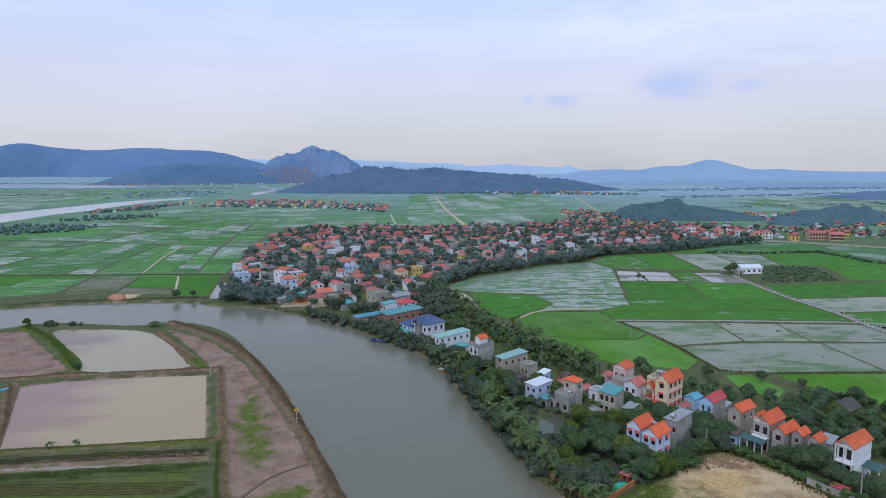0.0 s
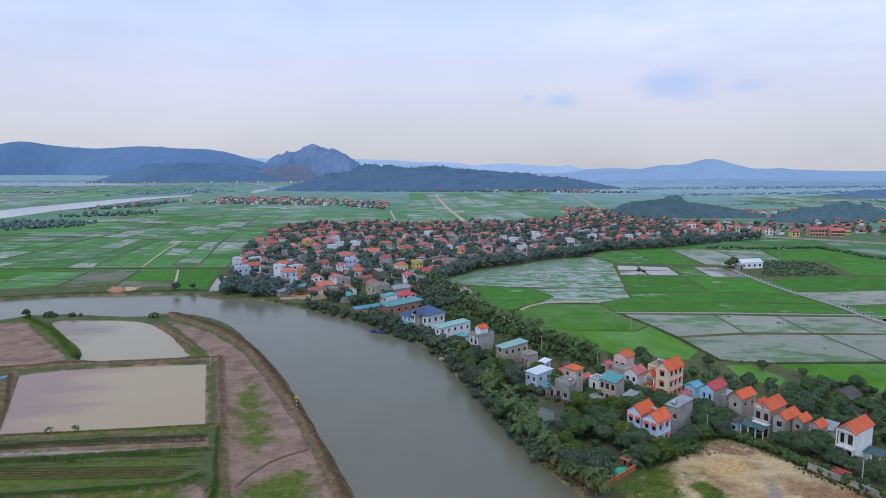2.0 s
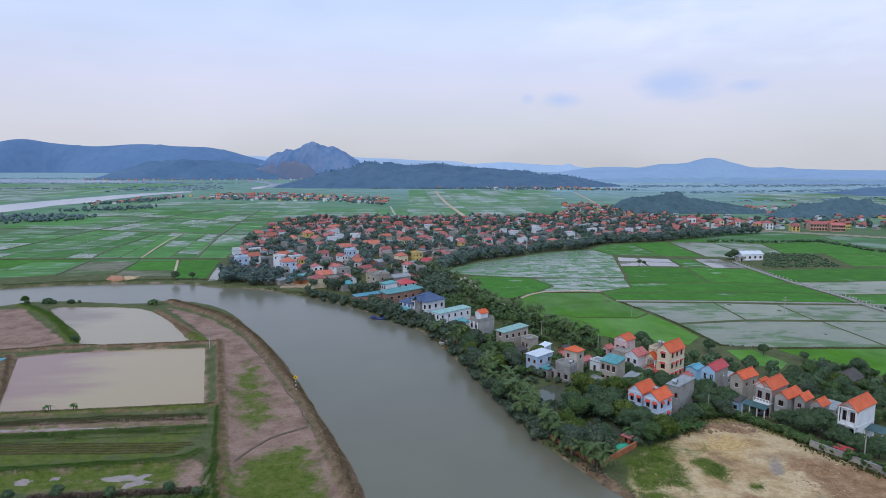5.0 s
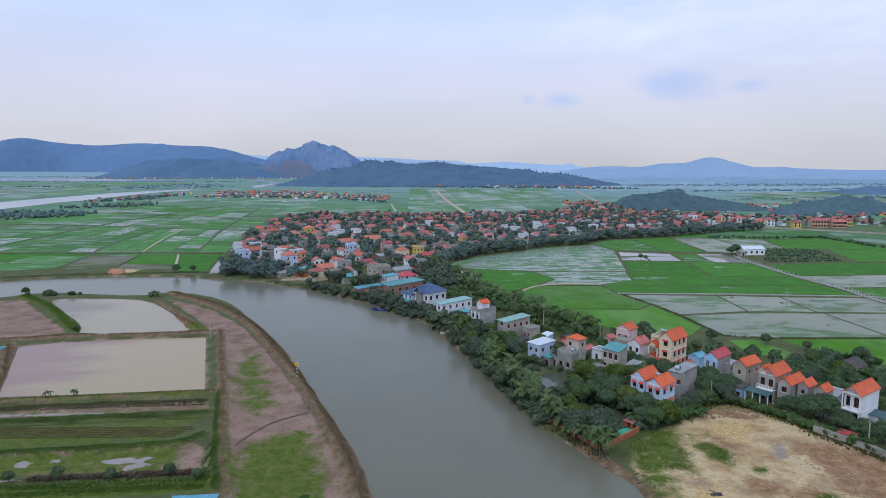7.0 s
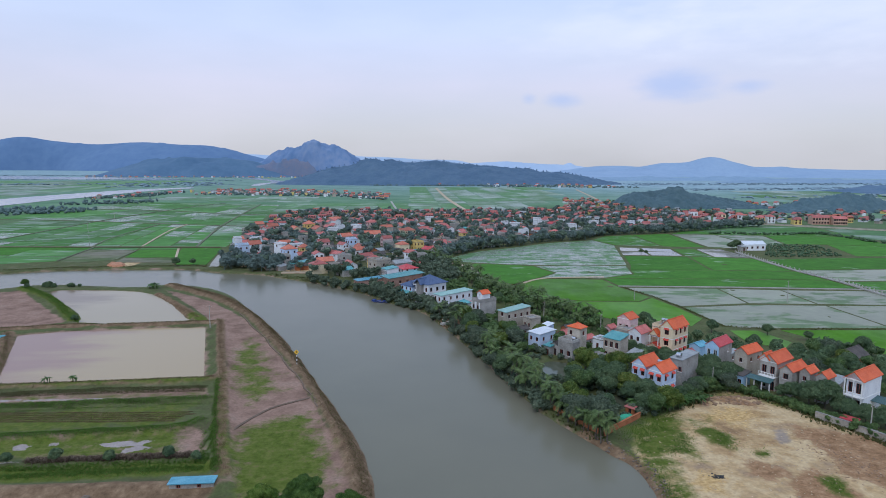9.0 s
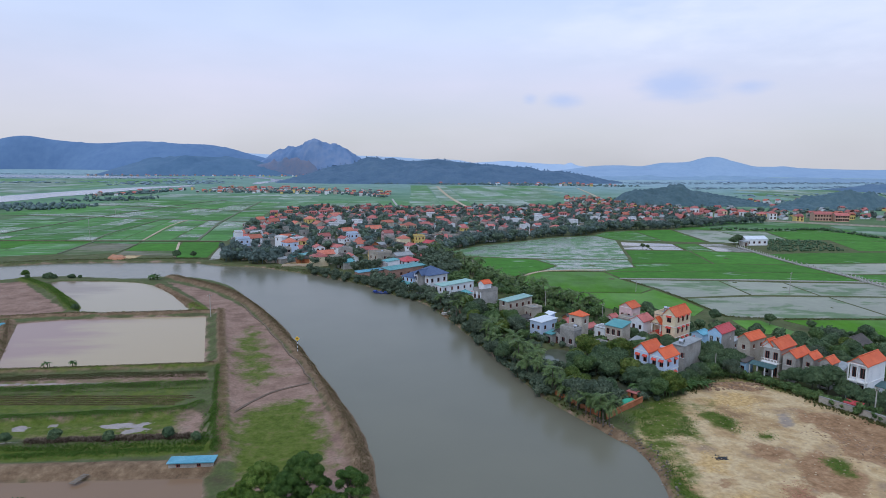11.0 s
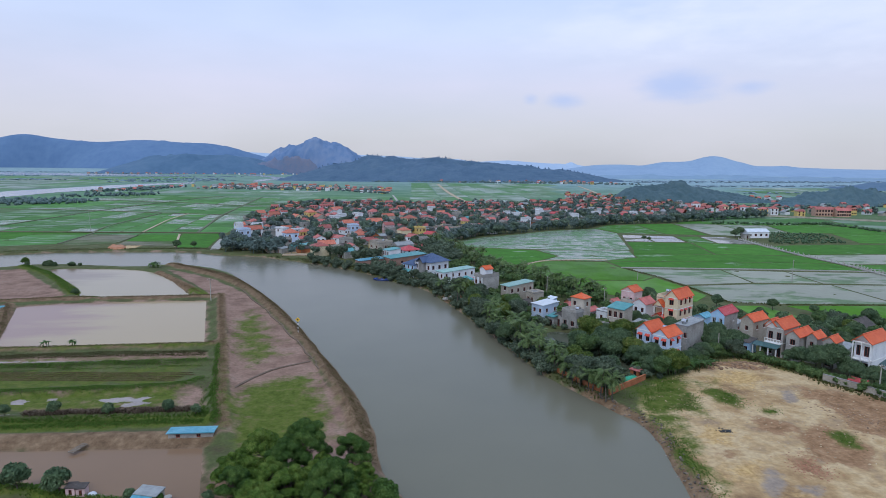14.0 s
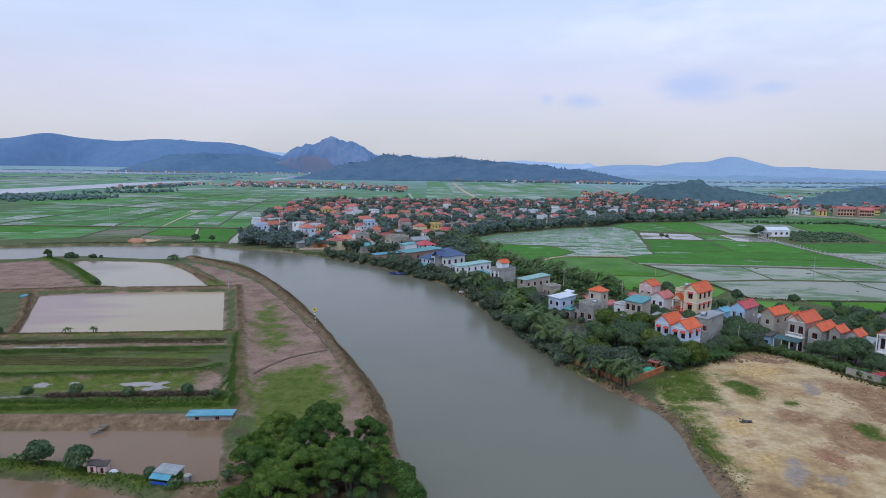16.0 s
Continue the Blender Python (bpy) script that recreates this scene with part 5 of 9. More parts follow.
def palm(label, height, frond, seed, count=15, lean=0.8):
    """A coconut palm: a slim curved trunk and drooping fronds with two rows of leaflets."""
    rng = random.Random(seed)
    tree = thing("coconut_palm", Matrix(), label, "palm tree", "coconut palms")
    a0 = rng.uniform(0, math.tau)
    spine = [Vector((lean * math.cos(a0) * (k / 5) ** 1.6, lean * math.sin(a0) * (k / 5) ** 1.6, height * k / 5 - (0.4 if k == 0 else 0))) for k in range(6)]
    bm = bmesh.new()
    for k in range(5):
        tube(bm, spine[k], spine[k + 1], 0.2 - 0.02 * k, 0.18 - 0.02 * k, 7, k in (0, 4))
    part("trunk", bm, M_BARK, tree)
    bm = bmesh.new()
    for k in range(count):
        a = math.tau * k / count * 1.0 + rng.uniform(-0.25, 0.25)
        rise, size = rng.uniform(-0.2, 1.0), frond * rng.uniform(0.85, 1.1)
        pts = []
        for j in range(8):
            s = j / 7
            out = size * s * (1 - 0.22 * s * s)
            z = size * (0.8 * rise * s - (0.28 + 0.35 * (1 - rise) * 0.6) * s * s * 1.25)
            pts.append(spine[-1] + Vector((out * math.cos(a), out * math.sin(a), z)))
        side = Vector((-math.sin(a), math.cos(a), 0))
        for j in range(7):
            p, q = pts[j], pts[j + 1]
            along = (q - p)
            for sgn in (-1, 1):
                for m in (0.0, 0.5):
                    o = p + along * m
                    ll = size * 0.26 * (math.sin(math.pi * min(1, (j + m + 0.7) / 7.6)) ** 0.6)
                    e = o + side * sgn * ll * 0.85 + along.normalized() * ll * 0.45 - Vector((0, 0, ll * 0.24))
                    w = along * 0.46
                    bm.faces.new([bm.verts.new(x) for x in (o, o + w, e + w * 0.25, e)])
            bm.faces.new([bm.verts.new(x) for x in (p - side * 0.04, p + side * 0.04, q + side * 0.03, q - side * 0.03)])
    part("crown", bm, M_PALM, tree)
    return tree


def banana(label, height, seed, leaves=8):
    rng = random.Random(seed)
    plant = thing("banana_plant", Matrix(), label, "banana plant", "banana plants")
    bm, lf = bmesh.new(), bmesh.new()
    for stem in range(3):
        bx, by, hh = rng.uniform(-0.9, 0.9), rng.uniform(-0.9, 0.9), height * rng.uniform(0.75, 1.05)
        tube(bm, (bx, by, -0.3), (bx, by, hh * 0.55), 0.13, 0.09, 6)
        for k in range(leaves):
            a, up, ln = rng.uniform(0, math.tau), rng.uniform(0.3, 1.2), hh * rng.uniform(0.5, 0.75)
            prev = None
            for j in range(6):
                s = j / 5
                c = Vector((bx + math.cos(a) * ln * s * 0.85, by + math.sin(a) * ln * s * 0.85, hh * 0.55 + ln * (up * s - 0.95 * s * s)))
                wd = 0.34 * math.sin(math.pi * min(0.97, s * 0.85 + 0.12)) * hh / 3
                sd = Vector((-math.sin(a), math.cos(a), 0)) * wd
                row = [lf.verts.new(c + sd - Vector((0, 0, wd * 0.3))), lf.verts.new(c), lf.verts.new(c - sd - Vector((0, 0, wd * 0.3)))]
                if prev:
                    lf.faces.new((prev[0], prev[1], row[1], row[0]))
                    lf.faces.new((prev[1], prev[2], row[2], row[1]))
                prev = row
    part("stem", bm, M_LEAF_MID, plant)
    part("leaves", lf, M_BANANA, plant)
    return plant


def inside(x, y, poly):
    hit = False
    for (ax, ay), (bx, by) in zip(poly, poly[1:] + poly[:1]):
        if (ay > y) != (by > y) and x < (bx - ax) * (y - ay) / (by - ay) + ax:
            hit = not hit
    return hit


def sprinkle(poly, gap, seed, tries=6000, taken=None, limit=9999):
    """Random points in an outline that keep their distance from each other and from those already taken."""
    rng = random.Random(seed)
    xs, ys = [p[0] for p in poly], [p[1] for p in poly]
    taken = taken if taken is not None else []
    got = []
    for _ in range(tries):
        x, y = rng.uniform(min(xs), max(xs)), rng.uniform(min(ys), max(ys))
        if inside(x, y, poly) and all((x - a) ** 2 + (y - b_) ** 2 > max(gap, g) ** 2 for a, b_, g in taken):
            got.append((x, y))
            taken.append((x, y, gap * 0.5))
            for i in range(len(taken) - 1, len(taken)):
                taken[i] = (x, y, gap)
            if len(got) >= limit:
                break
    return got


# ---- houses ----
M_TILE = surface("orange_roof_tiles", [(0.520, 0.082, 0.020), (0.640, 0.110, 0.028), (0.700, 0.150, 0.045)], 0.7, 0.6, 0.5, 7, waves=("Y", 3.0, 0.5), coords="object", spread=0.10)
M_TILE_RED = surface("red_roof_tiles", [(0.310, 0.086, 0.072), (0.420, 0.116, 0.096), (0.500, 0.175, 0.145)], 0.7, 0.6, 0.5, 7, waves=("Y", 3.0, 0.5), coords="object", spread=0.26)
# Orange tiles for houses farther off, muted by haze put into the colour.
M_TILE_HAZED = surface("weathered_orange_tiles", [(0.360, 0.098, 0.058), (0.470, 0.135, 0.078), (0.530, 0.195, 0.125)], 0.7, 0.6, 0.5, 7, waves=("Y", 3.0, 0.5), coords="object", spread=0.26)
M_HOOD = surface("red_window_hood_tiles", [(0.50, 0.05, 0.03), (0.58, 0.07, 0.04), (0.62, 0.10, 0.06)], 0.7, 0.55, 0.3, 6, coords="object", spread=0.06)
M_TIN_RED = surface("crimson_tin_roof", [(0.42, 0.035, 0.045), (0.50, 0.05, 0.055), (0.54, 0.08, 0.07)], 0.7, 0.45, 0.4, 5, waves=("Y", 4.0, 0.8), coords="object", spread=0.08)
M_TIN_TEAL = surface("teal_tin_roof", [(0.055, 0.22, 0.23), (0.08, 0.30, 0.30), (0.14, 0.36, 0.35)], 0.6, 0.45, 0.4, 5, waves=("Y", 4.0, 0.8), coords="object", spread=0.14)
M_TIN_SLATE = surface("dark_slate_green_sheets", [(0.035, 0.085, 0.085), (0.05, 0.11, 0.11), (0.08, 0.15, 0.145)], 0.6, 0.5, 0.4, 5, waves=("X", 4.0, 0.8), coords="object")
M_TIN_GREEN = surface("grey_green_tin_roof", [(0.18, 0.32, 0.28), (0.24, 0.40, 0.35), (0.30, 0.44, 0.40)], 0.6, 0.5, 0.4, 5, waves=("X", 4.0, 0.8), coords="object")
M_TIN_BLUE = surface("blue_tin_roof", [(0.070, 0.250, 0.340), (0.095, 0.320, 0.410), (0.170, 0.400, 0.480)], 0.7, 0.4, 0.4, 5, waves=("X", 4.0, 0.8), coords="object")
M_TIN_NAVY = surface("dark_blue_tiles", [(0.045, 0.075, 0.16), (0.06, 0.10, 0.20), (0.09, 0.13, 0.23)], 0.7, 0.5, 0.5, 6, waves=("Y", 3.0, 0.5), coords="object")
M_TIN_GREY = surface("grey_roof_sheets", [(0.20, 0.21, 0.21), (0.28, 0.29, 0.29), (0.36, 0.37, 0.36)], 0.6, 0.6, 0.4, 5, waves=("X", 3.0, 0.8), coords="object")
M_TIN_WHITE = surface("white_tin_sheets", [(0.55, 0.58, 0.62), (0.66, 0.69, 0.72), (0.74, 0.76, 0.78)], 0.6, 0.45, 0.3, 5, waves=("X", 3.0, 0.6), coords="object")
M_DARK_TILE = surface("dark_weathered_tiles", [(0.05, 0.045, 0.042), (0.085, 0.07, 0.062), (0.12, 0.10, 0.085)], 0.7, 0.85, 0.6, 7, waves=("Y", 3.0, 0.5), coords="object")
WALLS = {
    "white": surface("white_painted_wall", [(0.62, 0.63, 0.66), (0.74, 0.75, 0.77), (0.80, 0.80, 0.81)], 0.5, 0.75, 0.1, 8, spread=0.06),
    "pale_blue": surface("pale_blue_wall", [(0.46, 0.56, 0.72), (0.55, 0.65, 0.80), (0.60, 0.69, 0.82)], 0.5, 0.75, 0.1, 8, spread=0.06),
    "blue": surface("sky_blue_wall", [(0.32, 0.52, 0.74), (0.40, 0.60, 0.80), (0.46, 0.64, 0.82)], 0.5, 0.7, 0.1, 8),
    "cream": surface("cream_wall", [(0.62, 0.50, 0.32), (0.72, 0.60, 0.40), (0.78, 0.68, 0.48)], 0.5, 0.75, 0.1, 8),
    "grey": surface("bare_cement_wall", [(0.23, 0.215, 0.195), (0.34, 0.32, 0.29), (0.43, 0.405, 0.37)], 0.45, 0.9, 0.25, 7),
    "beige": surface("weathered_beige_wall", [(0.30, 0.26, 0.21), (0.42, 0.37, 0.30), (0.50, 0.45, 0.38)], 0.45, 0.85, 0.2, 7),
    "pink": surface("pink_wall", [(0.50, 0.33, 0.32), (0.60, 0.41, 0.40), (0.66, 0.48, 0.46)], 0.5, 0.8, 0.1, 8),
    "yellow": surface("yellow_wall", [(0.62, 0.44, 0.13), (0.72, 0.53, 0.18), (0.78, 0.60, 0.26)], 0.5, 0.8, 0.1, 8),
    "peach": surface("peach_orange_wall", [(0.47, 0.28, 0.20), (0.55, 0.34, 0.25), (0.60, 0.41, 0.32)], 0.5, 0.8, 0.1, 8),
    "brick": surface("red_brick_wall", [(0.26, 0.085, 0.035), (0.37, 0.125, 0.05), (0.43, 0.18, 0.08)], 0.6, 0.9, 0.4, 9),
}
M_OLD_BRICK = surface("pale_old_brick", [(0.24, 0.14, 0.105), (0.33, 0.19, 0.145), (0.40, 0.25, 0.20)], 0.5, 0.9, 0.3, 8)
M_FRAME = surface("red_brown_window_wood", [(0.16, 0.035, 0.02), (0.22, 0.05, 0.03), (0.26, 0.07, 0.04)], 2.0, 0.5, 0.1)
M_FRAME_WHITE = surface("white_window_frame", [(0.6, 0.6, 0.6), (0.7, 0.7, 0.7), (0.75, 0.75, 0.75)], 2.0, 0.5, 0.05)
M_GLASS = surface("dark_window_glass", [(0.012, 0.014, 0.018), (0.02, 0.023, 0.028), (0.03, 0.034, 0.04)], 0.6, 0.08, 0.0, 3)
M_STEEL = surface("stainless_steel_tank", [(0.50, 0.51, 0.52), (0.58, 0.59, 0.60), (0.64, 0.65, 0.66)], 3.0, 0.25, 0.03, 4, metal=1.0)
M_TRIM = surface("white_plaster_trim", [(0.66, 0.65, 0.63), (0.74, 0.73, 0.71), (0.79, 0.78, 0.76)], 0.7, 0.75, 0.05)
M_CEMENT_TOP = surface("stained_cement_slab", [(0.17, 0.165, 0.155), (0.26, 0.25, 0.235), (0.34, 0.33, 0.31)], 0.4, 0.9, 0.2, 6)

_window_meshes = {}


def window_meshes(w, h, frame_mat):
    key = (round(w, 2), round(h, 2), frame_mat.name)
    if key not in _window_meshes:
        bm = bmesh.new()
        t = 0.09
        for x0, x1, z0, z1 in ((-w / 2, -w / 2 + t, 0, h), (w / 2 - t, w / 2, 0, h), (-w / 2 + t, w / 2 - t, 0, t), (-w / 2 + t, w / 2 - t, h - t, h), (-t / 3, t / 3, t, h - t)):
            box(bm, x0, x1, -0.05, 0.05, z0, z1)
        fr = mesh_of("window", bm, frame_mat)
        bm = bmesh.new()
        box(bm, -w / 2 + t * 0.5, w / 2 - t * 0.5, 0.0, 0.02, t * 0.5, h - t * 0.5)
        _window_meshes[key] = (fr, mesh_of("pane", bm, M_GLASS))
    return _window_meshes[key]


def sides(w, l):
    """Each wall's foot corner, direction, outward normal, width and turn."""
    return {"front": (Vector((-w / 2, -l / 2, 0)), Vector((1, 0, 0)), Vector((0, -1, 0)), w, 0),
            "right": (Vector((w / 2, -l / 2, 0)), Vector((0, 1, 0)), Vector((1, 0, 0)), l, 90),
            "back": (Vector((w / 2, l / 2, 0)), Vector((-1, 0, 0)), Vector((0, 1, 0)), w, 180),
            "left": (Vector((-w / 2, l / 2, 0)), Vector((0, -1, 0)), Vector((-1, 0, 0)), l, 270)}


def wall_mesh(w, l, h, openings, thick=0.22, gable=0.0, along="y"):
    """Four walls with real openings, and gable ends where the roof needs them."""
    bm = bmesh.new()

    def quad(*pts):
        bm.faces.new([bm.verts.new(p) for p in pts])
    up = Vector((0, 0, 1))
    for side, (o, u, n, width, _) in sides(w, l).items():
        holes = [(max(0.1, s - a / 2), min(width - 0.1, s + a / 2), z, min(h - 0.1, z + b_)) for sd, s, z, a, b_, *_r in openings if sd == side]
        us = sorted({0.0, width, *[q for hh in holes for q in hh[:2]]})
        zs = sorted({-0.6, h, *[q for hh in holes for q in hh[2:]]})
        at = lambda s, z, d=0.0: o + u * s + up * z - n * d
        for u0, u1 in zip(us, us[1:]):
            for z0, z1 in zip(zs, zs[1:]):
                mu, mz = (u0 + u1) / 2, (z0 + z1) / 2
                if any(a < mu < b_ and c < mz < d for a, b_, c, d in holes):
                    continue
                quad(at(u0, z0), at(u1, z0), at(u1, z1), at(u0, z1))
        for a, b_, c, d in holes:
            quad(at(a, c), at(b_, c), at(b_, c, thick), at(a, c, thick))
            quad(at(a, d, thick), at(b_, d, thick), at(b_, d), at(a, d))
            quad(at(a, c, thick), at(a, d, thick), at(a, d), at(a, c))
            quad(at(b_, c), at(b_, d), at(b_, d, thick), at(b_, c, thick))
        # inner face, so that the wall has thickness
        quad(at(thick, -0.6, thick), at(thick, h, thick), at(width - thick, h, thick), at(width - thick, -0.6, thick))
        ends = ("front", "back") if along == "y" else ("left", "right")
        if gable and side in ends:
            for d, flip in ((0.0, False), (thick, True)):
                tri = [at(0, h, d), at(width, h, d), at(width / 2, h + gable, d)]
                quad(*(tri[::-1] if flip else tri))
    # top slab closes the rooms
    quad((-w / 2, -l / 2, h - 0.02), (w / 2, -l / 2, h - 0.02), (w / 2, l / 2, h - 0.02), (-w / 2, l / 2, h - 0.02))
    return bm


def slab(bm, pts, t):
    """A plate of thickness t under the given top outline."""
    top = [bm.verts.new(p) for p in pts]
    low = [bm.verts.new((p[0], p[1], p[2] - t)) for p in pts]
    n = len(pts)
    bm.faces.new(top)
    bm.faces.new(low[::-1])
    for i in range(n):
        bm.faces.new((top[i], low[i], low[(i + 1) % n], top[(i + 1) % n]))


def roof_mesh(kind, w, l, z, rise, ov=0.35, t=0.14, along="y"):
    bm = bmesh.new()
    if along == "x":
        w, l = l, w
    a, b_ = w / 2 + ov, l / 2 + ov
    drop = rise * ov / (w / 2)
    if kind == "gable":
        for s in (-1, 1):
            slab(bm, [(0, -b_, z + rise + t), (0, b_, z + rise + t), (s * a, b_, z - drop + t), (s * a, -b_, z - drop + t)][:: s], t)
        box(bm, -0.12, 0.12, -b_, b_, z + rise + t - 0.06, z + rise + t + 0.09)
    elif kind == "hip":
        r = max(0.3, l / 2 - w / 2)
        e, top = z - drop + t, z + rise + t
        slab(bm, [(0, -r, top), (0, r, top), (-a, b_, e), (-a, -b_, e)], t)
        slab(bm, [(0, r, top), (0, -r, top), (a, -b_, e), (a, b_, e)], t)
        slab(bm, [(0, -r, top), (-a, -b_, e), (a, -b_, e)], t)
        slab(bm, [(0, r, top), (a, b_, e), (-a, b_, e)], t)
        box(bm, -0.12, 0.12, -r, r, top - 0.06, top + 0.08)
    elif kind == "mono":
        slab(bm, [(-a, -b_, z + t), (a, -b_, z + t), (a, b_, z + rise + t), (-a, b_, z + rise + t)], t)
    if along == "x":
        bmesh.ops.rotate(bm, verts=bm.verts[:], matrix=Matrix.Rotation(radians(90), 3, "Z"))
    return bm


def parapet(bm, w, l, z, high=0.7, t=0.18):
    box(bm, -w / 2, w / 2, -l / 2, -l / 2 + t, z, z + high)
    box(bm, -w / 2, w / 2, l / 2 - t, l / 2, z, z + high)
    box(bm, -w / 2, -w / 2 + t, -l / 2 + t, l / 2 - t, z, z + high)
    box(bm, w / 2 - t, w / 2, -l / 2 + t, l / 2 - t, z, z + high)


def rows_of(side, width, cols, storeys, storey_h, w=1.1, h=1.35, sill=0.95, margin=0.0, door=False):
    out = []
    for f in range(storeys):
        for c in range(cols):
            s = margin + (width - 2 * margin) * (c + 0.5) / cols
            if door and f == 0 and c == cols // 2:
                out.append((side, s, 0.05, 1.3, 2.2, "door"))
            else:
                out.append((side, s, f * storey_h + sill, w, h, "window"))
    return out


def house(name, at, w, l, h, wall, roof, label, openings=(), storeys=2, along="y", frame=None, awning=None, band=None, tank=None, ov=0.26, gable_wall=True, group="", small=False, base=True):
    """One house: walls with openings, windows and doors, roof, bands between storeys, awnings, parapet and tank where it has them."""
    frame = frame or M_FRAME
    slim = 1.0 if small else 0.93
    ob = thing(name, at @ Matrix.Diagonal((slim, slim, 1, 1)), label, "house" if "shed" not in name else "shed", group)
    kind, rise, roof_mat = roof
    g = rise if kind == "gable" and gable_wall else 0.0
    part("wall", wall_mesh(w, l, h, openings, gable=g, along=along), wall, ob)
    if kind != "flat":
        part("roof", roof_mesh(kind, w, l, h, rise, ov, along=along), roof_mat, ob)
    else:
        bm = bmesh.new()
        box(bm, -w / 2 - 0.12, w / 2 + 0.12, -l / 2 - 0.12, l / 2 + 0.12, h, h + 0.14)
        part("roof", bm, M_CEMENT_TOP, ob)
        bm = bmesh.new()
        parapet(bm, w, l, h + 0.14, rise)
        part("parapet", bm, wall, ob)
    if kind == "mono" and rise > 0.3:
        bm = bmesh.new()
        for x in (-w / 2 + 0.1, w / 2 - 0.1):
            v = [bm.verts.new(p) for p in ((x, -l / 2, h), (x, l / 2, h), (x, l / 2, h + rise))]
            bm.faces.new(v)
        v = [bm.verts.new(p) for p in ((-w / 2, l / 2, h), (w / 2, l / 2, h), (w / 2, l / 2, h + rise), (-w / 2, l / 2, h + rise))]
        bm.faces.new(v)
        part("gable_wall", bm, wall, ob)
    sd = sides(w, l)
    for side, s, z, a, b_, what, *_ in openings:
        o, u, n, width, turn = sd[side]
        p = o + u * s + Vector((0, 0, z)) - n * 0.13
        m = Matrix.Translation(p) @ Matrix.Rotation(radians(turn), 4, "Z")
        fr, pane = window_meshes(a, b_, frame)
        if small:
            if what == "door":
                part("door", fr, frame, ob, at=m)
                part("pane", pane, M_GLASS, ob.children[-1])
            else:
                wd = part("window", fr, frame, ob, at=m)
                part("pane", pane, M_GLASS, wd)
            continue
        wd = part(what, fr, frame, ob, at=m)
        part("pane", pane, M_GLASS, wd)
        if awning and what == "window":
            bm = bmesh.new()
            slab(bm, [(-a / 2 - 0.14, -0.6, b_ - 0.12), (a / 2 + 0.14, -0.6, b_ - 0.12), (a / 2 + 0.14, -0.08, b_ + 0.3), (-a / 2 - 0.14, -0.08, b_ + 0.3)], 0.06)
            part("awning", bm, awning, ob, "small tiled window hood", at=m @ Matrix.Translation((0, -0.05, 0)))
        elif what == "window":
            bm = bmesh.new()
            box(bm, -a / 2 - 0.1, a / 2 + 0.1, -0.22, -0.12, -0.1, 0.0)
            part("sill", bm, M_TRIM, wd)
    if band:
        for f in range(1, storeys + 1):
            z = h * f / storeys - 0.12
            bm = bmesh.new()
            q = 0.09
            box(bm, -w / 2 - q, w / 2 + q, -l / 2 - q, -l / 2 + 0.003 - q + 0.08, z, z + 0.16)
            box(bm, -w / 2 - q, w / 2 + q, l / 2 + q - 0.083, l / 2 + q, z, z + 0.16)
            box(bm, -w / 2 - q, -w / 2 - 0.003, -l / 2, l / 2, z, z + 0.16)
            box(bm, w / 2 + 0.003, w / 2 + q, -l / 2, l / 2, z, z + 0.16)
            part("cornice", bm, band, ob)
    if tank:
        tx, ty, tz = tank
        bm = bmesh.new()
        tube(bm, (tx - 0.6, ty, tz + 0.75), (tx + 0.6, ty, tz + 0.75), 0.5, 0.5, 12)
        for sx in (-0.4, 0.4):
            box(bm, tx + sx - 0.05, tx + sx + 0.05, ty - 0.4, ty + 0.4, tz, tz + 0.35)
        part("water_tank", bm, M_STEEL, ob, "steel rooftop water tank")
    return ob


def from_corner(cx, cy, angle, l, w, z=0.0):
    """Pose of a house from its front right corner, the direction in which it runs back, its length and width."""
    a = radians(angle)
    u, v = Vector((math.cos(a), math.sin(a))), Vector((-math.sin(a), math.cos(a)))
    c = Vector((cx, cy)) + u * l / 2 + v * w / 2
    return pose(c.x, c.y, z, 0, 0, angle - 90)


def balcony(ob, w, y, z, deep, mat, rail=0.95, cols=5, label="balcony with a low railing"):
    """A floor slab that stands out of the front wall, with a railing of posts."""
    bm = bmesh.new()
    box(bm, -w / 2, w / 2, y - deep, y - 0.004, z - 0.14, z)
    b = part("balcony", bm, mat, ob, label)
    bm = bmesh.new()
    box(bm, -w / 2, w / 2, y - deep, y - deep + 0.08, z + rail - 0.08, z + rail)
    for k in range(cols + 1):
        x = -w / 2 + 0.05 + (w - 0.1) * k / cols
        box(bm, x - 0.04, x + 0.04, y - deep + 0.005, y - deep + 0.075, z, z + rail - 0.08)
    part("railing", bm, M_TRIM, b)


def porch(ob, x0, x1, y, h, deep, roof_mat, col_mat, cols=3):
    """A lean-to roof on posts before the front wall."""
    bm = bmesh.new()
    slab(bm, [(x0 - 0.2, y - deep, h), (x1 + 0.2, y - deep, h), (x1 + 0.2, y - 0.01, h + 0.5), (x0 - 0.2, y - 0.01, h + 0.5)], 0.09)
    part("porch_roof", bm, roof_mat, ob)
    for k in range(cols):
        x = x0 + (x1 - x0) * k / (cols - 1)
        bm = bmesh.new()
        box(bm, x - 0.12, x + 0.12, y - deep + 0.15, y - deep + 0.39, -0.4, h - 0.02)
        part("column", bm, col_mat, ob)


WN = "window"
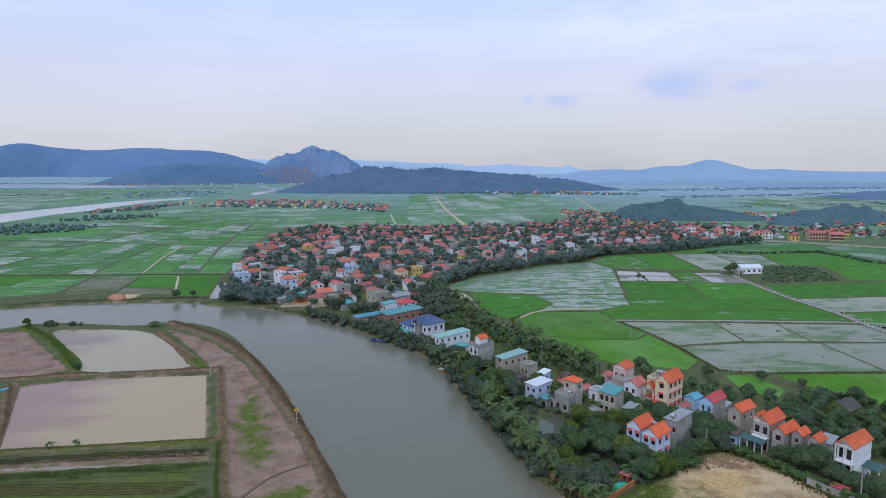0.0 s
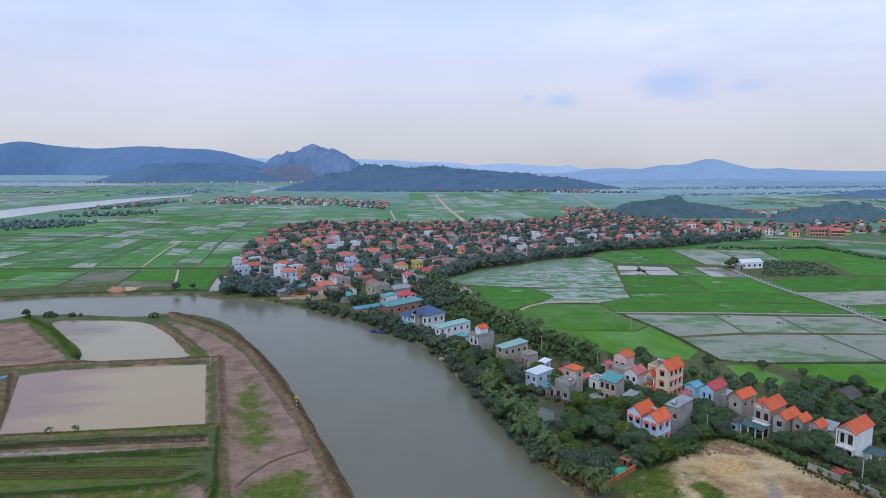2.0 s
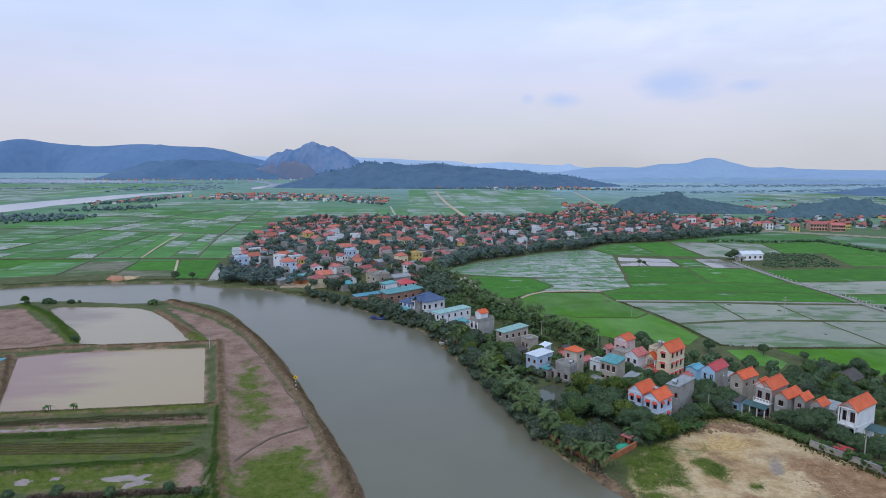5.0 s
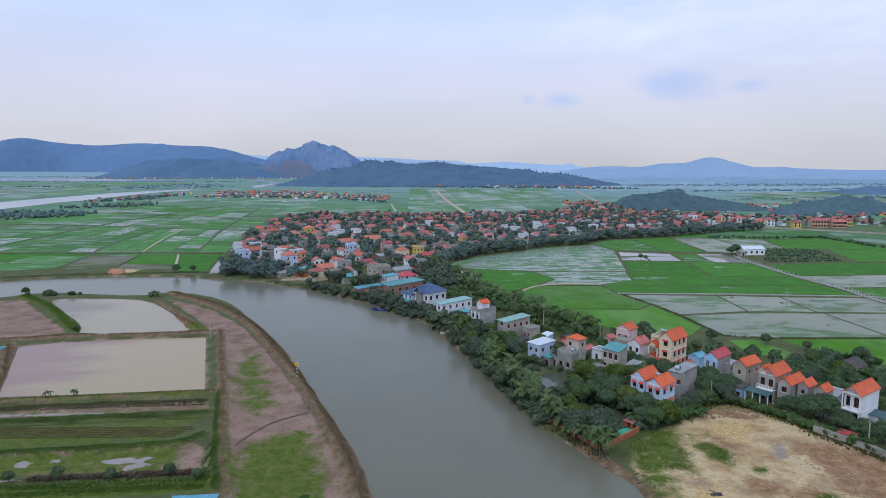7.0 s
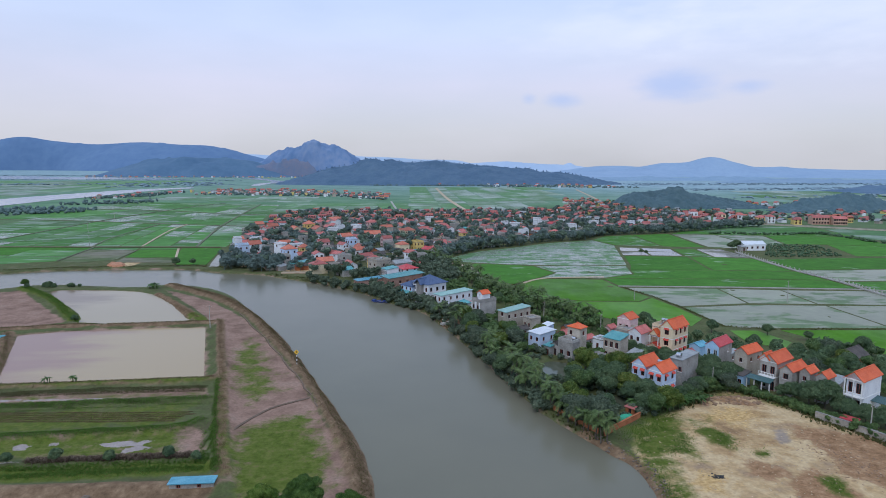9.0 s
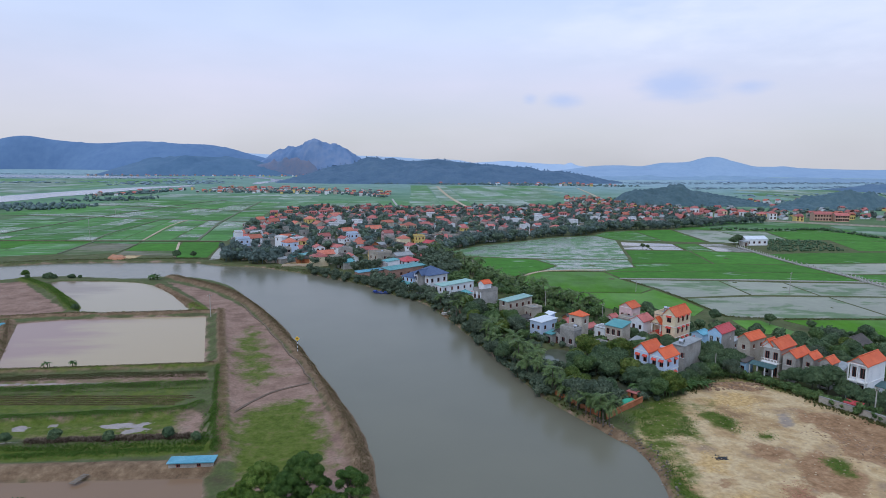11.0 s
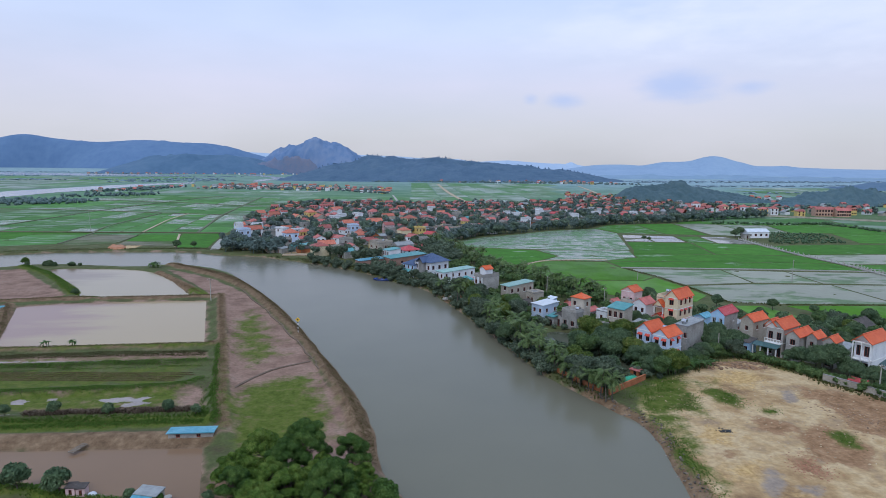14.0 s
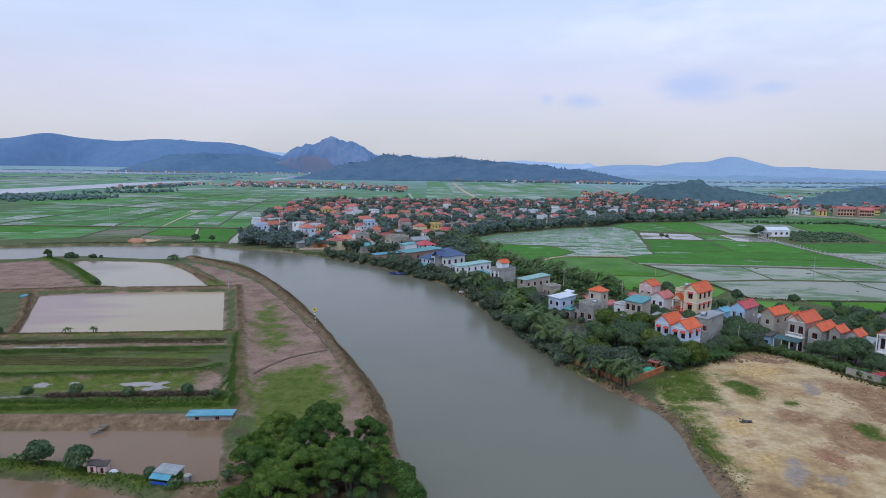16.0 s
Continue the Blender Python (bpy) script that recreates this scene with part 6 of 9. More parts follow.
# the row of houses beside the sandy lot
b = house("house", from_corner(56.2, 127.2, 36, 6.2, 4.0), 4.0, 6.2, 6.1, WALLS["pale_blue"], ("gable", 1.5, M_TILE), "two-storey pale blue house with orange tiled roof and window hoods",
          [("front", 1.15, 0.9, 1.0, 1.4, WN), ("front", 3.1, 0.9, 1.0, 1.4, WN), ("front", 1.15, 3.9, 1.0, 1.4, WN), ("front", 3.1, 3.9, 1.0, 1.4, WN),
           ("right", 1.6, 0.9, 1.0, 1.4, WN), ("right", 4.6, 0.9, 1.0, 1.4, WN), ("right", 1.6, 3.9, 1.0, 1.4, WN), ("right", 4.6, 3.9, 1.0, 1.4, WN)], awning=M_HOOD, band=M_TRIM)
house("house", from_corner(54.0, 131.3, 36, 6.4, 3.9), 3.9, 6.4, 6.3, WALLS["pale_blue"], ("gable", 1.6, M_TILE), "two-storey pale blue wing with orange tiled gable roof",
      [("front", 1.1, 0.9, 1.0, 1.4, WN), ("front", 3.1, 0.9, 1.0, 1.4, WN), ("front", 1.1, 3.9, 1.0, 1.4, WN), ("front", 3.1, 3.9, 1.0, 1.4, WN)], awning=M_HOOD, band=M_TRIM, tank=(3.0, 1.5, 6.0))
house("house", from_corner(63.2, 133.2, 37, 8.4, 3.0), 3.0, 8.4, 6.9, WALLS["grey"], ("mono", 0.35, M_TIN_GREY), "tall narrow bare cement house with grey sheet roof",
      [("front", 1.0, 4.1, 0.9, 1.2, WN), ("front", 2.6, 4.1, 0.9, 1.2, WN)], tank=(0.2, -3.2, 7.05))
b = house("villa", from_corner(70.0, 153.4, 38, 8.8, 3.9), 3.9, 8.8, 8.8, WALLS["cream"], ("gable", 1.9, M_TILE), "three-storey cream villa with orange tiled gables, red hoods and balconies",
          [*rows_of("front", 3.9, 1, 3, 2.95, 1.3, 1.6, 0.9), *rows_of("right", 8.8, 3, 3, 2.95, 1.1, 1.6, 0.9, margin=0.6)], storeys=3, awning=M_HOOD, band=M_TRIM)
WEST = Matrix.Translation((-3.65, 0.6, 0))
part("side_wing", wall_mesh(3.4, 7.4, 8.0, [("front", 1.7, 0.4, 1.6, 2.2, "door"), ("front", 1.7, 3.2, 2.2, 2.1, "door"), ("front", 1.7, 5.9, 2.2, 1.7, "door"), ("left", 2.0, 4.0, 1.0, 1.4, WN), ("left", 5.4, 4.0, 1.0, 1.4, WN)]), WALLS["cream"], b, at=WEST)
bm = bmesh.new()
box(bm, -1.85, 1.7, -3.85, 3.85, 8.0, 8.14)
part("terrace", bm, M_CEMENT_TOP, b, "grey roof terrace slab", at=WEST)
bm = bmesh.new()
parapet(bm, 3.4, 7.4, 8.14, 0.7)
part("parapet", bm, WALLS["cream"], b, at=WEST)
for z, w_, rise in ((6.1, 3.0, 1.5), (2.9, 3.6, 1.0)):
    part("gable_roof", roof_mesh("gable", w_, 2.2, z, rise, 0.25), M_TILE if z > 5 else M_HOOD, b, at=Matrix.Translation((-3.65, -4.0, 0)))
    for sx in (-1, 1):
        bm = bmesh.new()
        box(bm, -3.65 + sx * (w_ / 2 - 0.15) - 0.13, -3.65 + sx * (w_ / 2 - 0.15) + 0.13, -4.95, -4.69, -0.4 if z < 5 else 3.05, z)
        part("column", bm, M_TRIM, b)
    bm = bmesh.new()
    bm.faces.new([bm.verts.new(p) for p in ((-3.65 - w_ / 2, -5.05, z), (-3.65 + w_ / 2, -5.05, z), (-3.65, -5.05, z + rise))])
    part("gable_wall", bm, WALLS["cream"], b)
for z in (3.02, 5.8):
    bm = bmesh.new()
    box(bm, -5.2, -2.1, -5.0, -3.12, z - 0.14, z)
    bal = part("balcony", bm, M_TRIM, b, "balcony in the gabled bay")
    bm = bmesh.new()
    for k in range(9):
        box(bm, -5.18 + 0.37 * k, -5.10 + 0.37 * k, -4.98, -4.91, z, z + 0.8)
    box(bm, -5.2, -2.1, -5.0, -4.9, z + 0.8, z + 0.88)
    part("railing", bm, M_FRAME, bal)
for sx in (-4.4, -3.3):
    bm = bmesh.new()
    tube(bm, (sx - 0.45, 1.6, 9.3), (sx + 0.45, 1.6, 9.3), 0.42, 0.42, 12)
    for q in (-0.3, 0.3):
        box(bm, sx + q - 0.05, sx + q + 0.05, 1.3, 1.9, 8.14, 8.95)
    part("water_tank", bm, M_STEEL, b, "steel rooftop water tank")
porch(b, -1.9, 1.9, -4.4, 2.6, 1.8, M_HOOD, WALLS["cream"], 3)
house("house", from_corner(63.6, 158.8, 38, 5.6, 4.2), 4.2, 5.6, 6.0, WALLS["white"], ("gable", 1.3, M_TILE_RED), "small white house with weathered red tiled gable",
      rows_of("front", 4.2, 2, 2, 2.8, 0.9, 1.2), band=M_TRIM)
house("shed", from_corner(78.5, 155.0, 36, 4.5, 3.4), 3.4, 4.5, 3.2, WALLS["blue"], ("gable", 0.7, M_TIN_BLUE), "low blue shed with blue tin roof", [("front", 1.7, 0.1, 1.2, 1.9, "door")])
b = house("house", from_corner(77.4, 143.4, 37, 7.8, 3.6), 3.6, 7.8, 6.9, WALLS["grey"], ("gable", 1.3, M_TIN_RED), "two-storey house with blue front and crimson tin roof",
          [*rows_of("front", 3.6, 2, 2, 3.4, 0.9, 1.5, 0.9), ("right", 5.5, 4.6, 0.8, 1.0, WN)], frame=M_FRAME_WHITE)
bm = bmesh.new()
for x0, x1, z0, z1 in ((-1.85, -1.4, -0.3, 6.9), (1.4, 1.85, -0.3, 6.9), (-0.4, 0.4, -0.3, 6.9), (-1.4, -0.4, 2.5, 4.2), (0.4, 1.4, 2.5, 4.2), (-1.4, -0.4, 5.9, 6.9), (0.4, 1.4, 5.9, 6.9)):
    box(bm, x0, x1, -3.99, -3.905, z0, z1)
v = [bm.verts.new(p) for p in ((-1.85, -3.95, 6.9), (1.85, -3.95, 6.9), (0, -3.95, 8.2))]
bm.faces.new(v)
part("front_facing", bm, WALLS["blue"], b, "sky blue painted front")
house("house", from_corner(81.8, 138.2, 31, 7.2, 3.4), 3.4, 7.2, 6.6, WALLS["beige"], ("gable", 1.3, M_TILE), "plain beige house with orange tiled gable roof",
      [*rows_of("front", 3.4, 1, 2, 3.2, 0.8, 1.1), ("right", 2.0, 4.4, 0.8, 1.0, WN), ("right", 5.4, 4.4, 0.8, 1.0, WN)], tank=None)
b = house("house", from_corner(84.4, 130.4, 33, 8.2, 4.0), 4.0, 8.2, 6.8, WALLS["grey"], ("gable", 1.7, M_TILE), "two-storey house with white gabled balcony front and orange tiles",
          rows_of("front", 4.0, 2, 2, 3.4, 1.1, 1.8, 0.6, door=True), band=M_TRIM)
balcony(b, 3.8, -4.1, 3.4, 1.2, M_TRIM)
part("dormer_roof", roof_mesh("gable", 2.4, 3.4, 7.3, 1.2, 0.25), M_TILE, b, at=Matrix.Translation((-1.1, -2.7, 0)))
bm = bmesh.new()
box(bm, -2.2, 0.0, -4.25, -4.11, 6.6, 7.35)
v = [bm.verts.new(p) for p in ((-2.3, -4.2, 7.35), (0.1, -4.2, 7.35), (-1.1, -4.2, 8.55))]
bm.faces.new(v)
part("dormer_wall", bm, M_TRIM, b, "white plastered dormer front")
porch(b, -3.6, 2.0, -5.3, 2.7, 2.2, M_TIN_SLATE, M_TRIM, 4)
house("shed", from_corner(78.4, 133.6, 31, 3.6, 4.0), 4.0, 3.6, 2.7, WALLS["blue"], ("mono", 0.5, M_DARK_TILE), "low blue-walled shed with brown tiled roof", [("front", 1.2, 0.0, 1.2, 2.0, "door"), ("front", 3.2, 0.8, 1.0, 1.0, WN)])
house("house", from_corner(86.2, 127.4, 32, 7.4, 3.0), 3.0, 7.4, 5.8, WALLS["grey"], ("gable", 1.2, M_TILE), "grey cement house with orange tiled gable roof", rows_of("front", 3.0, 1, 2, 2.9, 1.2, 1.3, 0.8))
house("house", from_corner(89.4, 126.0, 32, 4.2, 2.4), 2.4, 4.2, 5.9, WALLS["grey"], ("gable", 1.0, M_TILE), "small cement house with orange tiled roof", [("front", 1.2, 3.9, 0.8, 1.0, WN)])
b = house("house", from_corner(90.9, 122.4, 32, 4.0, 2.5), 2.5, 4.0, 6.0, WALLS["grey"], ("gable", 1.0, M_TILE), "narrow grey cement house with balcony and orange tiles", rows_of("front", 2.5, 1, 2, 3.0, 1.2, 1.8, 0.5))
balcony(b, 2.4, -2.0, 3.0, 0.9, M_CEMENT_TOP, cols=4)
b = house("house", from_corner(94.2, 115.9, 30, 8.4, 3.7), 3.7, 8.4, 7.8, WALLS["white"], ("gable", 1.5, M_TILE), "tall white two-storey house with open framed front and orange tiled roof",
          [("front", 1.0, 0.6, 1.2, 2.6, "door"), ("front", 2.6, 0.6, 1.2, 2.6, "door"), ("front", 1.0, 4.6, 1.2, 2.2, "door"), ("front", 2.6, 4.6, 1.2, 2.2, "door"),
           ("back", 2.0, 4.6, 1.2, 1.4, WN)], band=M_TRIM)
bm = bmesh.new()
for x in (-1.85, -0.1, 1.65):
    box(bm, x, x + 0.2, -5.4, -5.2, -0.4, 7.8)
for z in (3.9, 7.58):
    box(bm, -1.85, 1.85, -5.38, -4.22, z, z + 0.2)
part("balcony_frame", bm, M_TRIM, b, "white concrete frame with open balconies")
part("front_roof", roof_mesh("gable", 3.7, 0.7, 7.8, 1.5, 0.3), M_TILE, b, at=Matrix.Translation((0, -4.9, 0)))
porch(b, 1.9, 5.4, 3.0, 2.8, 3.6, M_TIN_SLATE, M_TRIM, 3)
house("house", from_corner(106.0, 110.0, 31, 5.0, 4.0), 4.0, 5.0, 3.4, WALLS["yellow"], ("gable", 1.0, M_TILE), "low yellow house with orange tiled roof", rows_of("front", 4.0, 1, 1, 3.0))
b = house("shed", from_corner(116, 147, 30, 7.0, 4.6), 4.6, 7.0, 2.4, WALLS["brick"], ("gable", 1.5, M_DARK_TILE), "old brick hut under dark weathered roof", [("front", 2.3, 0.0, 1.2, 1.9, "door")], ov=0.7)

# houses towards the river bend
house("house", from_corner(63.2, 165.5, 38, 5.6, 5.0), 5.0, 5.6, 4.6, WALLS["beige"], ("flat", 0.6, M_CEMENT_TOP), "flat-roofed beige house with parapet", rows_of("front", 5.2, 2, 1, 3.0))
house("house", from_corner(64.6, 170.4, 38, 5.0, 4.4), 4.4, 5.0, 7.0, WALLS["pink"], ("gable", 1.3, M_TILE), "narrow two-storey pink house with orange gable roof", rows_of("front", 4.6, 2, 2, 3.0, 0.9, 1.6, 0.6), band=M_TRIM)
b = house("house", from_corner(55.4, 152.5, 40, 4.8, 5.2), 5.2, 4.8, 6.0, WALLS["beige"], ("mono", 0.9, M_TIN_TEAL), "unfinished beige house with teal tin roof", rows_of("front", 5.2, 3, 2, 3.0, 1.0, 1.6, 0.7))
house("house", from_corner(46.3, 157.6, 40, 3.4, 4.4), 4.4, 3.4, 8.0, WALLS["beige"], ("hip", 1.0, M_TILE), "beige stair tower house with orange hipped roof", [("right", 1.7, 5.8, 0.9, 1.2, WN), ("front", 1.2, 5.8, 0.9, 1.2, WN)])
house("house", from_corner(43.6, 155.0, 40, 3.6, 5.0), 5.0, 3.6, 4.6, WALLS["grey"], ("flat", 0.7, M_CEMENT_TOP), "pale cement terrace house with flat roof", rows_of("front", 5.0, 2, 1, 3.0), tank=(1.4, 0.6, 4.75))
house("house", from_corner(36.7, 164.4, 36, 7.2, 4.6), 4.6, 7.2, 4.5, WALLS["pale_blue"], ("mono", 0.3, M_TIN_WHITE), "pale blue-grey house with white and teal tin roof", [*rows_of("right", 7.2, 2, 1, 3.0, 0.9, 1.1, 2.4), *rows_of("front", 4.6, 2, 1, 3.0, 0.9, 1.1, 2.4)])
house("shed", from_corner(40.8, 159.0, 36, 3.8, 3.0), 3.0, 3.8, 2.8, WALLS["grey"], ("gable", 0.9, M_DARK_TILE), "low grey hut with dark roof", [("front", 1.6, 0, 1.1, 1.9, "door")])
house("shed", from_corner(38.6, 159.4, 36, 2.8, 2.4), 2.4, 2.8, 2.5, WALLS["grey"], ("mono", 0.4, M_TIN_TEAL), "small lean-to with teal tin roof", [("front", 1.3, 0, 1.0, 1.8, "door")])
house("shed", from_corner(45.5, 170.5, 36, 5.0, 3.0), 3.0, 5.0, 2.8, WALLS["grey"], ("gable", 0.8, M_TILE_RED), "low kitchen house with red tiled roof", [("front", 1.5, 0, 1.1, 1.9, "door")])
house("house", from_corner(30.6, 186.4, 31, 11.0, 4.4), 4.4, 11.0, 5.4, WALLS["beige"], ("mono", 0.8, M_TIN_GREEN), "long off-white house with grey-green tin roof", [*rows_of("right", 11.0, 4, 1, 3, 0.9, 1.2, 3.4), *rows_of("front", 4.4, 1, 2, 3.0)])
house("house", from_corner(38.2, 184.0, 31, 4.4, 3.9), 3.9, 4.4, 3.8, WALLS["beige"], ("flat", 0.35, M_CEMENT_TOP), "small low house with dark flat roof", rows_of("front", 3.9, 2, 1, 2.8, 0.8, 1.2, 1.2))
b = house("house", from_corner(23.4, 195.6, 32, 7.6, 4.8), 4.8, 7.6, 6.6, WALLS["grey"], ("flat", 0.9, M_CEMENT_TOP), "bare cement block house with roof terrace", [*rows_of("front", 4.8, 2, 2, 3.2, 1.0, 1.4), ("left", 3.8, 3.8, 1.0, 1.3, WN)])
bm = bmesh.new()
for x0, x1, z0, z1 in ((-2.42, -1.85, -0.3, 6.6), (1.85, 2.42, -0.3, 6.6), (-0.5, 0.5, -0.3, 6.6), (-1.85, -0.5, 2.6, 3.9), (0.5, 1.85, 2.6, 3.9)):
    box(bm, x0, x1, -3.9, -3.81, z0, z1)
part("front_facing", bm, WALLS["white"], b, "white plastered front")
part("stair_house", wall_mesh(3.2, 3.4, 2.2, [("front", 1.6, 0.1, 0.9, 1.8, "door")], gable=0.9), WALLS["white"], b, at=Matrix.Translation((-0.9, 0.5, 6.74)))
part("stair_roof", roof_mesh("gable", 3.2, 3.4, 2.2, 0.9, 0.3), M_TILE, b, at=Matrix.Translation((-0.9, 0.5, 6.74)))
house("shed", from_corner(18.6, 206.4, 30, 4.4, 4.2), 4.2, 4.4, 3.8, WALLS["white"], ("hip", 0.9, M_TIN_TEAL), "small white outbuilding with teal hipped roof", rows_of("front", 4.2, 2, 1, 2.8, 0.8, 1.1, 1.2))
house("shed", from_corner(22.6, 207.6, 30, 5.0, 3.4), 3.4, 5.0, 3.6, WALLS["grey"], ("mono", 0.5, M_TIN_RED), "low shed with red tin roof", [("front", 1.8, 0, 1.1, 1.9, "door")])
house("house", from_corner(11.3, 212.6, 32, 15.2, 5.2), 5.2, 15.2, 5.2, WALLS["white"], ("mono", 0.6, M_TIN_GREEN), "long white two-storey building with green tin roof", [*rows_of("right", 15.2, 5, 1, 3.0, 0.9, 1.2, 3.4), *rows_of("front", 5.2, 2, 1, 3.0, sill=3.2)])
b = house("house", from_corner(7.4, 225.6, 38, 9.8, 10.0), 10.0, 9.8, 7.0, WALLS["white"], ("hip", 2.4, M_TIN_NAVY), "large white villa with dark blue hipped roof",
          [*rows_of("front", 10.0, 4, 2, 3.0, 1.2, 1.6, 0.8, door=True), *rows_of("right", 9.8, 3, 2, 3.0, 1.2, 1.5, 0.9)], band=M_TRIM, ov=0.7)
part("gable_roof", roof_mesh("gable", 3.6, 5.0, 6.8, 1.7, 0.35), M_TIN_NAVY, b, at=Matrix.Translation((0.4, -4.2, 0)))
bm = bmesh.new()
box(bm, -1.3, 2.1, -6.0, -4.91, -0.4, 6.8)
v = [bm.verts.new(p) for p in ((-1.3, -6.0, 6.8), (2.1, -6.0, 6.8), (0.4, -6.0, 8.5))]
bm.faces.new(v)
part("entrance_bay", bm, M_CEMENT_TOP, b, "grey stone entrance bay")
b = house("house", from_corner(1.5, 231.5, 40, 5.5, 7.6), 7.6, 5.5, 4.8, WALLS["pale_blue"], ("hip", 1.6, M_TIN_NAVY), "pale blue annex with dark blue hipped roof", rows_of("front", 7.6, 3, 2, 2.4, 0.9, 1.2, 0.8), band=M_TRIM)
porch(b, -3.4, 3.4, -2.75, 2.5, 2.4, M_TIN_TEAL, M_TRIM, 4)
house("shed", from_corner(-21.5, 253.0, 24, 12.0, 5.6), 5.6, 12.0, 3.0, M_OLD_BRICK, ("mono", 0.5, M_TIN_BLUE), "long low brick shed with pale blue tin roof", rows_of("right", 12.0, 3, 1, 3, 1.0, 1.0, 1.2))
house("shed", from_corner(-8.4, 252.5, 30, 19.0, 9.0), 9.0, 19.0, 4.0, M_OLD_BRICK, ("mono", 0.9, M_TIN_TEAL), "broad brick hall with teal tin roof", rows_of("right", 19.0, 5, 1, 3, 1.2, 1.2, 1.6))
house("house", from_corner(-2.2, 268.5, 33, 8.6, 8.0), 8.0, 8.6, 5.2, WALLS["white"], ("hip", 1.6, M_TIN_RED), "white two-storey house with bright red hipped roof", [*rows_of("front", 8.0, 3, 2, 2.8), *rows_of("right", 8.6, 2, 2, 2.8)], band=M_TRIM)
house("house", from_corner(-9.5, 265.5, 33, 6.6, 5.6), 5.6, 6.6, 5.6, WALLS["white"], ("mono", 0.6, M_TIN_TEAL), "white house with shaded balcony and teal tin roof", rows_of("front", 5.6, 3, 2, 2.8, 1.0, 1.5, 0.7))
house("house", from_corner(-14.7, 281.5, 36, 8.5, 8.5), 8.5, 8.5, 6.6, WALLS["beige"], ("flat", 0.9, M_CEMENT_TOP), "tall pale flat-roofed block of a house", [*rows_of("front", 8.5, 2, 2, 3.2, 1.0, 1.3), *rows_of("right", 8.5, 1, 2, 3.2, 1.0, 1.3)], tank=(1.5, 0.5, 6.8))
house("house", from_corner(-6.0, 279.5, 36, 10.0, 5.5), 5.5, 10.0, 6.0, WALLS["grey"], ("gable", 1.2, M_TIN_GREY), "grey house with blue-grey sheet roof", rows_of("front", 5.5, 2, 2, 3))
house("shed", from_corner(-30, 278.5, 32, 6.0, 8.0), 8.0, 6.0, 3.2, WALLS["grey"], ("gable", 1.0, M_TIN_TEAL), "riverside shed with teal tin roof", [("front", 4, 0, 1.6, 2.1, "door")])
house("shed", from_corner(-57.5, 299.5, 28, 5.6, 7.0), 7.0, 5.6, 2.8, WALLS["grey"], ("gable", 0.9, M_TIN_TEAL), "low riverside shed with teal roof", [("front", 3.5, 0, 1.6, 2.0, "door")])
house("shed", from_corner(-52.0, 303.5, 28, 4.6, 6.0), 6.0, 4.6, 3.0, WALLS["grey"], ("mono", 0.7, M_TIN_TEAL), "teal-roofed boat shed near the bank", [("front", 3, 0, 1.6, 2.0, "door")])

# outbuildings crowded into the yards between the houses
OUTBUILDINGS = ((48.6, 149.0, 3.4, 4.2, 2.5, "grey", "flat", M_CEMENT_TOP, "low cement outhouse with flat roof"), (52.6, 145.8, 2.8, 4.0, 2.1, "brick", "gable", M_DARK_TILE, "old brick kitchen under dark tiles"),
                (59.2, 151.2, 2.8, 4.0, 2.3, "beige", "mono", M_TIN_GREY, "small shed with grey sheet roof"), (50.4, 166.0, 2.8, 4.6, 2.4, "grey", "gable", M_TILE_RED, "low kitchen with red tiled roof"),
                (54.4, 163.4, 3.6, 3.8, 2.8, "white", "flat", M_CEMENT_TOP, "small white flat-roofed annex"), (58.8, 167.6, 2.6, 3.6, 2.2, "grey", "mono", M_TIN_GREY, "lean-to shed with grey sheets"),
                (33.8, 177.4, 2.8, 4.0, 2.2, "grey", "gable", M_DARK_TILE, "small hut with dark weathered roof"), (42.4, 180.2, 2.8, 3.4, 2.3, "pale_blue", "mono", M_TIN_WHITE, "small pale shed with white tin roof"),
                (74.0, 151.6, 2.8, 3.6, 2.3, "white", "gable", M_TILE_RED, "small white outhouse with red tiles"), (84.4, 150.6, 2.6, 4.2, 2.3, "grey", "mono", M_TIN_GREY, "low shed with grey sheet roof"),
                (93.6, 134.6, 3.0, 4.0, 2.6, "beige", "gable", M_TILE, "small back house with orange tiles"), (98.4, 128.6, 2.8, 4.4, 2.3, "grey", "mono", M_TIN_GREY, "back shed with grey sheet roof"),
                (48.4, 178.6, 2.8, 3.6, 2.2, "brick", "gable", M_DARK_TILE, "brick pig shed under dark tiles"), (61.6, 177.8, 2.6, 3.4, 2.3, "pink", "gable", M_TILE_RED, "little pink hut with red tiles"))
for x, y, w, l, h, wall, kind, roof, label in OUTBUILDINGS:
    house("shed", from_corner(x, y, 36, l, w), w, l, h, WALLS[wall], (kind, 0.35 if kind == "flat" else 0.75, roof), label, [("front", w / 2, 0.0, 0.9, 1.8, "door"), ("right", l / 2, 0.8, 0.8, 0.9, WN)])

